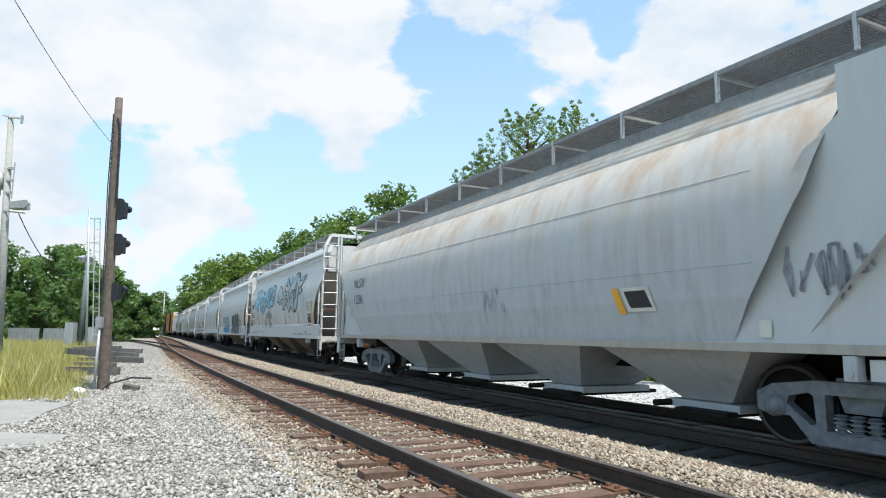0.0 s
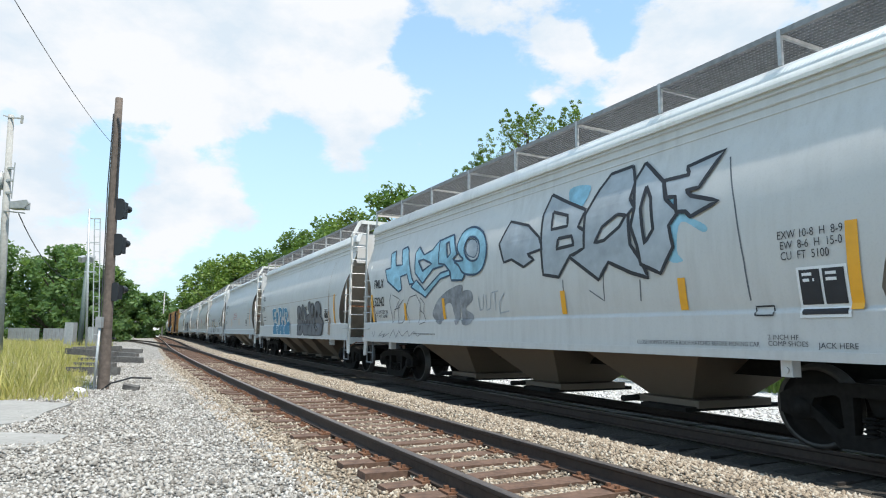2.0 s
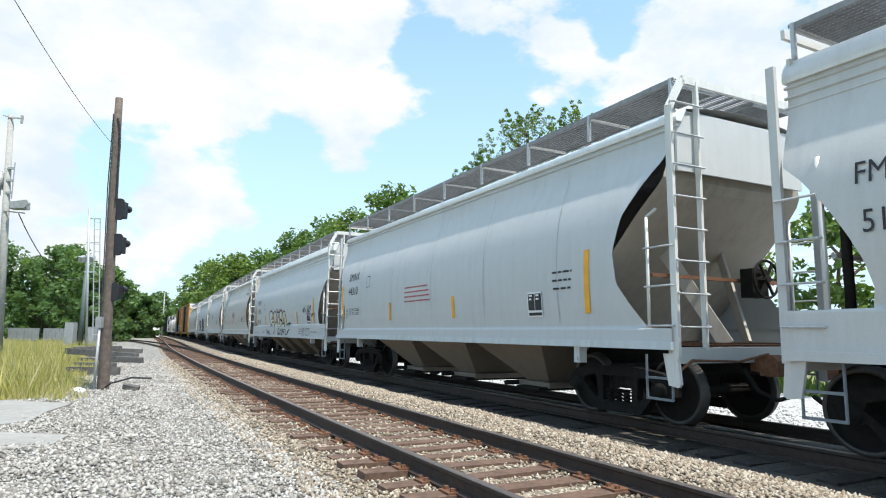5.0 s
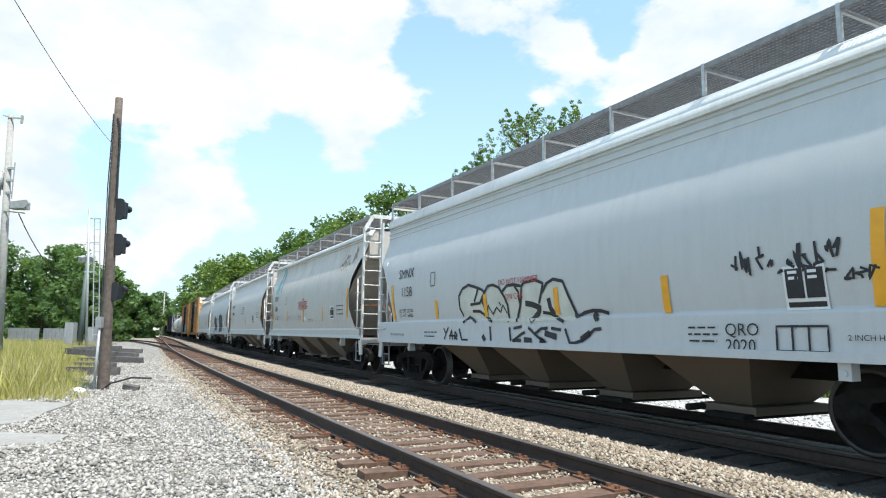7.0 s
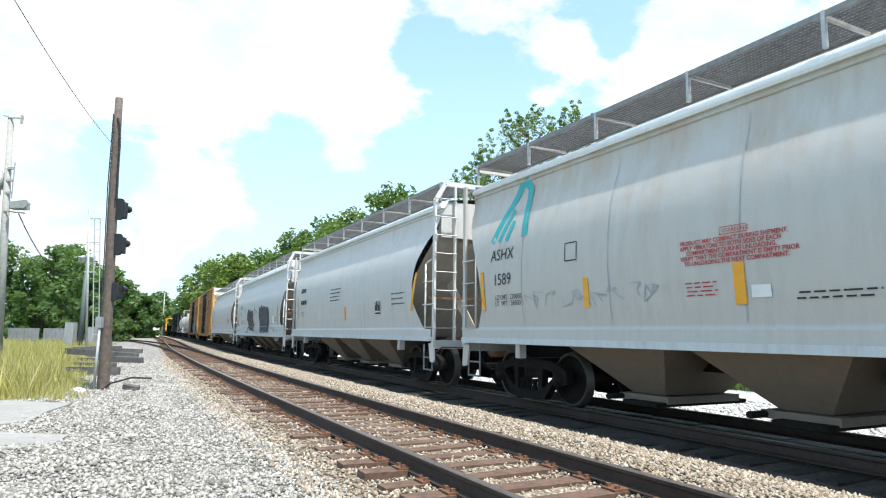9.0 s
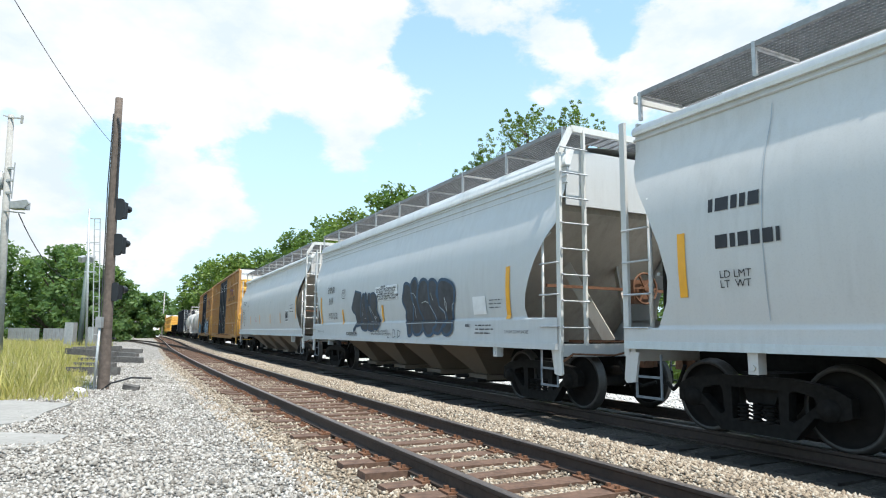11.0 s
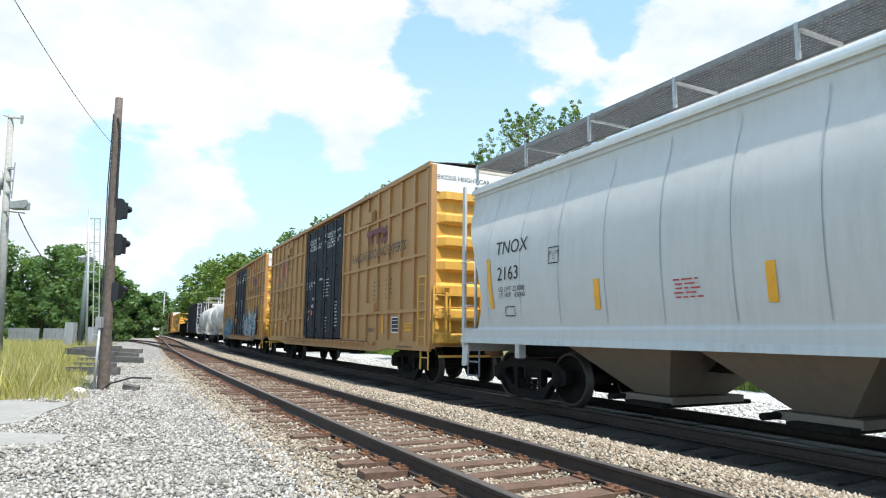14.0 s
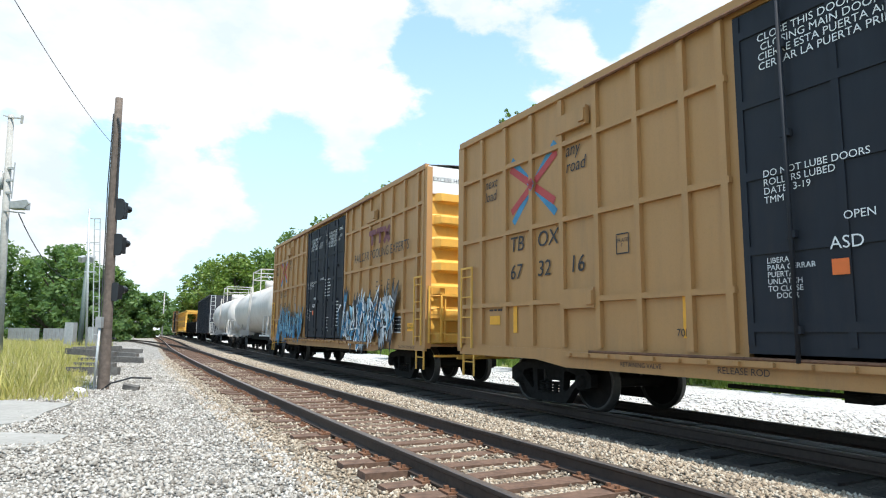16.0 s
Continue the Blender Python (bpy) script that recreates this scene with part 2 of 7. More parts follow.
def stone_mat(name, stops, scale):
    m, n, b = material(name)
    co = n.add("TexCoord").outputs["Object"]
    cell = n.add("TexVoronoi", Vector=co, Scale=scale)
    c = n.ramp(n.add("SeparateColor", i0=cell.outputs["Color"]).outputs[0], stops)
    edge = n.add("MapRange", Value=cell.outputs["Distance"], i1=0.25, i2=0.8, i3=1.0, i4=0.45).outputs[0]
    c = n.mix(1.0, c, edge, "MULTIPLY")
    c = n.mix(n.math("MULTIPLY", n.noise(co, 0.7, 4.0), 0.35), c, rgb(0.22, 0.19, 0.15))
    n.put(b.inputs["Base Color"], c)
    b.inputs["Roughness"].default_value = 0.9
    bump_to(n, b, n.math("SUBTRACT", 1.0, cell.outputs["Distance"]), 0.9, 0.03)
    return m


def loose_mat(name, stops):
    m, n, b = material(name)
    r = n.add("NewGeometry").outputs["Random Per Island"]
    co = n.add("TexCoord").outputs["Object"]
    c = n.mix(n.math("MULTIPLY", n.noise(co, 60, 3.0), 0.4), n.ramp(r, stops), rgb(0.25, 0.22, 0.18))
    n.put(b.inputs["Base Color"], c)
    b.inputs["Roughness"].default_value = 0.85
    bump_to(n, b, n.noise(co, 90, 3.0), 0.3, 0.005)
    return m


GREYS = [(0.0, (0.11, 0.10, 0.088)), (0.3, (0.28, 0.262, 0.238)), (0.7, (0.40, 0.382, 0.352)), (1.0, (0.54, 0.525, 0.50))]
TANS = [(0.0, (0.09, 0.065, 0.045)), (0.3, (0.25, 0.19, 0.13)), (0.7, (0.36, 0.295, 0.22)), (1.0, (0.52, 0.47, 0.39))]
GRAVEL = stone_mat("grey_gravel", GREYS, 26)
BALLAST = stone_mat("tan_ballast", TANS, 20)
DIRT = stone_mat("brown_track_dirt", [(0.0, (0.08, 0.05, 0.04)), (0.5, (0.17, 0.12, 0.09)), (1.0, (0.34, 0.27, 0.21))], 24)
ROADBED = stone_mat("pale_crushed_stone", [(0.0, (0.42, 0.42, 0.42)), (0.5, (0.66, 0.66, 0.66)), (1.0, (0.8, 0.8, 0.8))], 14)
LOOSE_GREY = loose_mat("loose_grey_stones", GREYS)
LOOSE_TAN = loose_mat("loose_tan_stones", TANS)
SOIL = plain("weedy_soil", (0.16, 0.17, 0.06), 0.95, 0.0, 0.5, 6, 0.6)
CONCRETE = plain("worn_concrete", (0.275, 0.265, 0.245), 0.85, 0.0, 0.22, 9, 0.3)
TIE = plain("weathered_sleeper_wood", (0.115, 0.068, 0.047), 0.9, 0.0, 0.5, 16, 0.8)
TIE_OLD = plain("grey_old_sleeper_wood", (0.10, 0.095, 0.09), 0.9, 0.0, 0.45, 14, 0.8)
RAIL_SIDE = plain("brown_rail_steel", (0.045, 0.030, 0.023), 0.75, 0.2, 0.4, 18)
RAIL_TOP = plain("polished_rail_head", (0.15, 0.125, 0.11), 0.45, 0.5, 0.3, 20)

bm = bmesh.new()
rings = [0, 6, 14, 30, 60, 110, 220, 500, 1200, 3500]
rows = []
for r in rings[1:]:
    rows.append([bm.verts.new((r * math.cos(k * math.tau / 48), 40 + r * math.sin(k * math.tau / 48), -0.16)) for k in range(48)])
mid = bm.verts.new((0, 40, -0.16))
for k in range(48):
    bm.faces.new((mid, rows[0][k], rows[0][(k + 1) % 48]))
    for a, b in zip(rows, rows[1:]):
        bm.faces.new((a[k], b[k], b[(k + 1) % 48], a[(k + 1) % 48]))
tagged(new("ground", mesh_of("ground", bm, SOIL)), "weedy green and brown open ground", "ground", kind="structure")

strip("gravel_verge", -60, 330, 1.5, [(-2.6, -0.14), (-1.9, -0.03), (-1.2, 0.0), (-0.6, 0.0), (0, 0.0), (1.2, 0.0), (2.05, -0.005)], GRAVEL, "grey crushed gravel verge beside the track", 0.03)
strip("ballast_bed", -60, 330, 0.75, [(2.05, -0.005), (2.3, -0.01), (2.75, -0.02), (3.6, 0.0), (4.4, -0.02), (4.95, 0.02), (5.4, 0.08), (5.85, 0.05)], BALLAST, "tan stone ballast under the empty track", 0.03)
# near-black stone: the train's shade on this bed is put into its colour
strip("ballast_fouled", -60, 330, 0.75, [(5.85, 0.05), (6.2, -0.03), (6.6, -0.05), (7.2, -0.03), (7.9, -0.03), (8.7, -0.03), (9.3, -0.05), (9.9, -0.12)], stone_mat("shade_darkened_ballast", [(0.0, (0.02, 0.018, 0.016)), (0.6, (0.035, 0.032, 0.028)), (1.0, (0.07, 0.062, 0.055))], 20), "ballast under the train's track, darkened for the train's shade", 0.03)
strip("stone_road", -60, 330, 3, [(9.9, -0.12), (11, -0.13), (13, -0.12), (16, -0.13), (17.0, -0.16)], ROADBED, "pale crushed stone service road beyond the train", 0.03)

# ---- the train ----
STEP = 9.746                    # metres a second at 8 s
SLOW = -0.0038


def run(t):
    return STEP * (t - 8) + SLOW * (t - 8) ** 2 / 2


WHEEL_R = 0.457
bm = bmesh.new()
lathe(bm, [(0.08, -0.99), (0.08, -0.80), (0.10, -0.79), (0.16, -0.775), (0.34, -0.735), (0.40, -0.735), (0.405, -0.80), (WHEEL_R, -0.80), (WHEEL_R + 0.004, -0.70), (WHEEL_R + 0.028, -0.695), (WHEEL_R + 0.028, -0.672), (0.40, -0.665), (0.2, -0.70), (0.1, -0.66), (0.085, 0.66), (0.2, 0.70), (0.40, 0.665), (WHEEL_R + 0.028, 0.672), (WHEEL_R + 0.028, 0.695), (WHEEL_R + 0.004, 0.70), (WHEEL_R, 0.80), (0.405, 0.80), (0.40, 0.735), (0.34, 0.735), (0.16, 0.775), (0.1, 0.79), (0.08, 0.80), (0.08, 0.99)], n=32)
for f in bm.faces:
    if 0.43 < max(math.hypot(v.co.x, v.co.z) for v in f.verts) and min(math.hypot(v.co.x, v.co.z) for v in f.verts) > 0.39:
        f.material_index = 1
WHEELSET = mesh_of("wheelset", bm, WHEEL, RIM)

# a cast bolster, side frames with two windows, and bearing boxes
bm = bmesh.new()
prism(bm, [(-0.25, 0.64), (-0.18, 0.44), (0.18, 0.44), (0.25, 0.64), (0.25, 0.80), (-0.25, 0.80)], -0.95, 0.95)
FRAME = mesh_of("truck", bm, STEEL_DARK)
lo, hi = -0.07, 0.07
bm = bmesh.new()
ring = [(-1.12, 0.40), (-1.12, 0.60), (-0.92, 0.70), (-0.45, 0.76), (0.45, 0.76), (0.92, 0.70), (1.12, 0.60), (1.12, 0.40), (1.0, 0.36), (0.72, 0.36), (0.48, 0.09), (-0.48, 0.09), (-0.72, 0.36), (-1.0, 0.36)]
windows = [[(-0.72, 0.58), (-0.50, 0.63), (-0.44, 0.60), (-0.42, 0.30), (-0.48, 0.28), (-0.76, 0.50)], [(-0.31, 0.62), (0.31, 0.62), (0.31, 0.24), (-0.31, 0.24)], [(0.72, 0.58), (0.76, 0.50), (0.48, 0.28), (0.42, 0.30), (0.44, 0.60), (0.50, 0.63)]]
edges = []
front = []
for loop in [ring] + windows:
    vs = [bm.verts.new((x, lo, z)) for x, z in loop]
    front.append(vs)
    for k in range(len(vs)):
        edges.append(bm.edges.new((vs[k], vs[(k + 1) % len(vs)])))
bmesh.ops.triangle_fill(bm, edges=edges, use_beauty=True)
faces = list(bm.faces)
made = bmesh.ops.extrude_face_region(bm, geom=faces)
for v in [g for g in made["geom"] if isinstance(g, bmesh.types.BMVert)]:
    v.co.y = hi
SIDE_FRAME = mesh_of("side_frame", bm, STEEL_DARK)
bm = bmesh.new()
lathe(bm, [(0.02, -0.12), (0.075, -0.12), (0.08, -0.09), (0.12, -0.09), (0.125, 0.10), (0.02, 0.10)], n=16)
BEARING = mesh_of("bearing", bm, STEEL_DARK)
greys = []
for me in (FRAME, SIDE_FRAME, BEARING):
    g = me.copy()
    g.materials[0] = TRUCK_GREY
    greys.append(g)
bm = bmesh.new()
rows = [[bm.verts.new((r * math.cos(k * math.tau / 10), r * math.sin(k * math.tau / 10), 0.225 + i * 0.012)) for k in range(10)] for i, r in enumerate([0.045, 0.078, 0.078, 0.045] * 4 + [0.078, 0.045])]
for a, b in zip(rows, rows[1:]):
    for k in range(10):
        bm.faces.new((a[k], a[(k + 1) % 10], b[(k + 1) % 10], b[k]))
bm.faces.new(rows[0]), bm.faces.new(rows[-1])
SPRING = mesh_of("spring", bm, STEEL_DARK)
SPRING_GREY = SPRING.copy()
SPRING_GREY.materials[0] = TRUCK_GREY
wheelsets = []


def truck(car, x, grey=False):
    frame_me, side_me, bearing_me = greys if grey else (FRAME, SIDE_FRAME, BEARING)
    t = hang("truck", frame_me, car, "dusty blue-grey cast steel wheel truck" if grey else "grimy black cast steel wheel truck", pose(x, 0, 0))
    for e in (-0.89, 0.89):
        w = hang("wheelset", WHEELSET, t, "dark steel wheels on an axle", pose(e, 0, WHEEL_R))
        wheelsets.append((w, e))
    for side in (-1, 1):
        hang("side_frame", side_me, t, m=pose(0, side * 1.0, 0))
        for e in (-0.89, 0.89):
            hang("bearing", bearing_me, t, m=pose(e, side * 1.02, WHEEL_R, 0, 0, 0 if side < 0 else 180))
        for dx in (-0.17, 0.0, 0.17):
            hang("spring", SPRING_GREY if grey else SPRING, t, m=pose(dx, side * 1.03, 0))
    return t


bm = bmesh.new()
box(bm, (-0.25, 0, 0), (0.6, 0.16, 0.18))
prism(bm, [(0.02, -0.14), (0.02, 0.14), (0.22, 0.14), (0.30, 0.06), (0.30, -0.14)], -0.15, 0.05)
box(bm, (0.22, 0.11, 0), (0.14, 0.08, 0.26))
COUPLER = mesh_of("coupler", bm, RUSTY)


def profile_fn(points):
    zs, ws = [p[0] for p in points], [p[1] for p in points]
    shifts = np.linspace(-0.17, 0.17, 9)

    def width(z):
        if z - 0.17 > 1.53 and z + 0.17 < zs[-1]:
            return float(np.mean(np.interp(z + shifts, zs, ws)))
        return float(np.interp(z, zs, ws))

    return width


# half widths by height over the rail
ROUND = [(1.08, 1.42), (1.35, 1.48), (1.7, 1.56), (2.1, 1.61), (2.5, 1.62), (2.9, 1.58), (3.2, 1.50), (3.5, 1.38), (3.8, 1.19), (4.05, 0.99), (4.22, 0.82)]
BULGE = [(1.08, 1.545), (1.50, 1.545), (1.51, 1.51), (1.75, 1.555), (2.1, 1.585), (2.5, 1.585), (2.8, 1.56), (3.05, 1.515), (3.3, 1.445), (3.5, 1.375), (3.66, 1.31), (3.70, 1.30), (4.1, 1.295)]
CURVED = [(1.14, 1.56), (1.32, 1.56), (1.33, 1.53), (1.65, 1.57), (2.05, 1.60), (2.5, 1.60), (2.85, 1.57), (3.1, 1.525), (3.35, 1.455), (3.55, 1.385), (3.74, 1.305), (3.78, 1.295), (4.15, 1.29)]


def smooth_profile(points, n=40):
    zs = np.linspace(points[0][0], points[-1][0], n)
    zs = sorted(set([round(float(z), 3) for z in zs] + [p[0] for p in points]))
    f = profile_fn(points)
    return [(z, f(z)) for z in zs]


def shell(points, half, inset, side, bays=14, bow=0.0):
    """One side of a car body between its slanting ends, with the plates bowed a little between the posts."""
    bm = bmesh.new()
    prof = smooth_profile(points)
    nx = bays * 4
    if True:
        rows = []
        for z, w in prof:
            e0, e1 = half - inset(z, -1), half - inset(z, 1)
            row = []
            for i in range(nx + 1):
                u = i / nx
                puff = bow * abs(math.sin(math.pi * u * bays)) * max(0, math.sin(math.pi * min(1, max(0, (z - 1.4) / 2.4))))
                row.append(bm.verts.new((-e0 + (e0 + e1) * u, side * (w + puff), z)))
            rows.append(row)
        for a, b in zip(rows, rows[1:]):
            for i in range(nx):
                bm.faces.new((a[i], a[i + 1], b[i + 1], b[i])).smooth = True
    return bm


def slope(points, half, e, deep):
    """The slanting sheet of one end."""
    bm = bmesh.new()
    prof = smooth_profile(points, 14)
    if True:
        rows = []
        for z, w in prof:
            x = e * (half - deep(z))
            rows.append([bm.verts.new((x, y * (w - 0.02), z)) for y in (-1, -0.5, 0, 0.5, 1)])
        for a, b in zip(rows, rows[1:]):
            for i in range(4):
                bm.faces.new((a[i], a[i + 1], b[i + 1], b[i]))
    return bm


def grating(bm, x0, x1, y0, y1, z, pitch=0.05):
    for x in np.arange(x0, x1, pitch):
        box(bm, (x, (y0 + y1) / 2, z), (0.018, y1 - y0, 0.012))
    for y in np.linspace(y0, y1, 13):
        box(bm, ((x0 + x1) / 2, y, z), (x1 - x0, 0.012, 0.045))


GRATES = {}


def running_board(car, half, y, z, wide, inner, drop):
    """A raised walkway of steel grating along one edge of the roof, on brackets."""
    key = (round(half, 2), round(wide, 2))
    if key not in GRATES:
        bm = bmesh.new()
        grating(bm, -half, half, 0, wide, 0)
        for yy in (0, wide):
            box(bm, (0, yy, -0.01), (2 * half, 0.03, 0.07))
        GRATES[key] = mesh_of("running_board", bm, GRATE)
    b = hang("running_board", GRATES[key], car, "grey steel grating walkway", pose(0, min(y, inner), z))
    n = int(2 * half / 1.65)
    for i in range(n + 1):
        bm = bmesh.new()
        x = -half + 2 * half * i / n
        oy, iy = y - min(y, inner), inner - min(y, inner)
        beam(bm, (x, oy, 0.03), (x, oy, -drop), 0.045)
        beam(bm, (x, oy, -0.04), (x, iy, -0.04), 0.04)
        part("bracket", bm, GALV, b)
    return b


RUNGS = {}


def ladder(car, p, q, across, gap=0.36, mat=None, wide=0.06):
    """Two stiles from p to q and from p + across to q + across, with rungs between."""
    mat = mat or GALV
    p, q, across = Vector(p), Vector(q), Vector(across)
    bm = bmesh.new()
    up, over = (q - p), across.normalized()
    flat = up.cross(over).normalized() * 0.015
    rim = [p, p + over * wide, q + over * wide - up * (0.04 / up.length), q + across - over * wide - up * (0.04 / up.length), p + across - over * wide, p + across, q + across, q]
    a, b = [bm.verts.new(k - flat) for k in rim], [bm.verts.new(k + flat) for k in rim]
    for k in range(8):
        bm.faces.new((a[k], a[(k + 1) % 8], b[(k + 1) % 8], b[k]))
    for f in ((0, 1, 2, 7), (2, 3, 6, 7), (3, 4, 5, 6)):
        bm.faces.new([a[k] for k in f]), bm.faces.new([b[k] for k in f[::-1]])
    lad = part("ladder", bm, mat, car)
    n = max(1, int((q - p).length / gap))
    key = (round(across.length, 2), mat.name)
    if key not in RUNGS:
        bm = bmesh.new()
        tube(bm, (0, 0, 0), (across.length, 0, 0), 0.014, 6)
        RUNGS[key] = mesh_of("rung", bm, mat)
    turn = across.to_track_quat("X", "Z").to_matrix().to_4x4()
    for i in range(n):
        c = p + (q - p) * ((i + 0.5) / n)
        hang("rung", RUNGS[key], lad, m=Matrix.Translation(c) @ turn)
    return lad


def side_patch(car, name, x0, x1, z0, z1, wf, mat, lean=0.0, lift=0.015, label=""):
    bm = bmesh.new()
    n = max(2, int((z1 - z0) / 0.06))
    rows = []
    for i in range(n + 1):
        z = z0 + (z1 - z0) * i / n
        dx = lean * i / n
        rows.append([bm.verts.new((x + dx, -(wf(z) + lift), z)) for x in (x0, x1)])
    for a, b in zip(rows, rows[1:]):
        bm.faces.new((a[0], a[1], b[1], b[0]))
    return part(name, bm, mat, car, label)


LETTERS = {}


def glyphs(words, size, fat=0.0, shear=0.0):
    key = (words, size, fat, shear)
    if key not in LETTERS:
        cu = bpy.data.curves.new("lettering", "FONT")
        cu.body, cu.size, cu.offset, cu.shear, cu.resolution_u, cu.fill_mode = words, size, fat, shear, 3, "FRONT"
        cu.space_line = 0.9
        ob = bpy.data.objects.new("lettering", cu)
        scene.collection.objects.link(ob)
        bpy.context.view_layer.update()
        me = bpy.data.meshes.new_from_object(ob.evaluated_get(bpy.context.evaluated_depsgraph_get()))
        bpy.data.objects.remove(ob)
        LETTERS[key] = ([v.co.copy() for v in me.vertices], [list(p.vertices) for p in me.polygons])
        bpy.data.meshes.remove(me)
    return LETTERS[key]


def letter(car, words, x, z, size, wf, mat, stretch=1.0, fat=0.0, lift=0.020, shear=0.0, wobble=0.0, name="lettering", label="", seed=0):
    """Words painted on a side, following its curve; x, z: the foot of the first letter."""
    vs, fs = glyphs(words, size, fat, shear)
    me = bpy.data.meshes.new(name)
    out = []
    for v in vs:
        a, b = v.x * stretch, v.y
        if wobble:
            a += wobble * size * noise.noise((v.x * 1.7 / size + seed, v.y * 1.2 / size, 0.5))
            b += wobble * size * (noise.noise((v.x * 1.1 / size, v.y * 0.8 / size + 7, seed + 2.5)) + 0.5 * noise.noise((v.x * 0.45 / size, 3.3, seed)))
        out.append((x + a, -(wf(z + b) + lift), z + b))
    me.from_pydata(out, [], fs)
    me.materials.append(mat)
    return hang(name, me, car, label)


def strokes(car, pts, wf, mat, wide, lift=0.016, name="graffiti", label=""):
    """Sprayed lines along points (x, z) on a side."""
    bm = bmesh.new()
    for path in pts:
        fine = []
        for (x0, z0), (x1, z1) in zip(path, path[1:]):
            for i in range(4):
                fine.append((x0 + (x1 - x0) * i / 4, z0 + (z1 - z0) * i / 4))
        fine.append(path[-1])
        prev = None
        for i, (x, z) in enumerate(fine):
            a, b = fine[max(0, i - 1)], fine[min(len(fine) - 1, i + 1)]
            d = Vector((b[0] - a[0], b[1] - a[1]))
            d = d.normalized() if d.length else Vector((1, 0))
            nrm = Vector((-d.y, d.x)) * wide / 2
            cur = [bm.verts.new((x + k * nrm.x, -(wf(z + k * nrm.y) + lift), z + k * nrm.y)) for k in (-1, 1)]
            if prev:
                bm.faces.new((prev[0], cur[0], cur[1], prev[1]))
            prev = cur
    return part(name, bm, mat, car, label)


def bars(car, x, z, wide, rows, wf, mat, tall=0.03, gap=0.055, seed=1, name="lettering"):
    """Small print that cannot be read: rows of short bars."""
    rnd = random.Random(seed)
    tall = tall * 0.62
    bm = bmesh.new()
    for r in range(rows):
        zz = z - r * gap
        a = x + rnd.uniform(0, 0.08 * wide)
        end = x + wide * rnd.uniform(0.82, 1.0)
        while a < end:
            b = min(end, a + rnd.uniform(0.06, 0.18))
            vs = [bm.verts.new((xx, -(wf(zq) + 0.016), zq)) for xx, zq in ((a, zz), (b, zz), (b, zz + tall), (a, zz + tall))]
            bm.faces.new(vs)
            a = b + 0.035
    return part(name, bm, mat, car)


def car_base(label, group, category="rail car"):
    return thing("freight_car", label, category, group)


def under_gear(car, half, trucks, grey=False, sill_z=(0.72, 1.08)):
    bm = bmesh.new()
    box(bm, (0, 0, (sill_z[0] + sill_z[1]) / 2), (2 * half - 0.1, 0.5, sill_z[1] - sill_z[0]))
    part("centre_sill", bm, STEEL_DARK, car)
    for e in (-1, 1):
        hang("coupler", COUPLER, car, "rusty cast coupler", pose(e * (half + 0.12), 0, 0.85, 0, 0, 0 if e > 0 else 180))
        truck(car, e * trucks, grey)


def brake_wheel(car, x, y, z, mat):
    bm = bmesh.new()
    n, m = 20, 6
    ring = [[bm.verts.new((x + 0.02 * math.sin(j * math.tau / m), y + (0.27 + 0.02 * math.cos(j * math.tau / m)) * math.cos(i * math.tau / n), z + (0.27 + 0.02 * math.cos(j * math.tau / m)) * math.sin(i * math.tau / n))) for j in range(m)] for i in range(n)]
    for i in range(n):
        for j in range(m):
            bm.faces.new((ring[i][j], ring[(i + 1) % n][j], ring[(i + 1) % n][(j + 1) % m], ring[i][(j + 1) % m])).smooth = True
    for k in range(6):
        a = k * math.tau / 6
        beam(bm, (x, y, z), (x, y + 0.27 * math.cos(a), z + 0.27 * math.sin(a)), 0.03)
    part("brake_wheel", bm, mat, car, "spoked hand brake wheel")
    bm = bmesh.new()
    tube(bm, (x - 0.3, y, z), (x + 0.04, y, z), 0.05, 8)
    box(bm, (x - 0.2, y, z - 0.05), (0.2, 0.34, 0.42))
    part("brake_housing", bm, mat, car)


STAPLES = {}


def staples(lad, p, q, across, out, gap, mat):
    """Bent grab irons from the line p to q, each reaching across and standing off by out."""
    p, q, across, out = Vector(p), Vector(q), Vector(across), Vector(out)
    key = (tuple(across), tuple(out), mat.name)
    if key not in STAPLES:
        bm = bmesh.new()
        for a, b in (((0, 0, 0), out), (out, across + out), (across + out, across)):
            tube(bm, a, b, 0.014, 6)
        STAPLES[key] = mesh_of("rung", bm, mat)
    n = max(1, int((q - p).length / gap))
    for i in range(n):
        hang("rung", STAPLES[key], lad, m=Matrix.Translation(p.lerp(q, (i + 0.4) / n)))


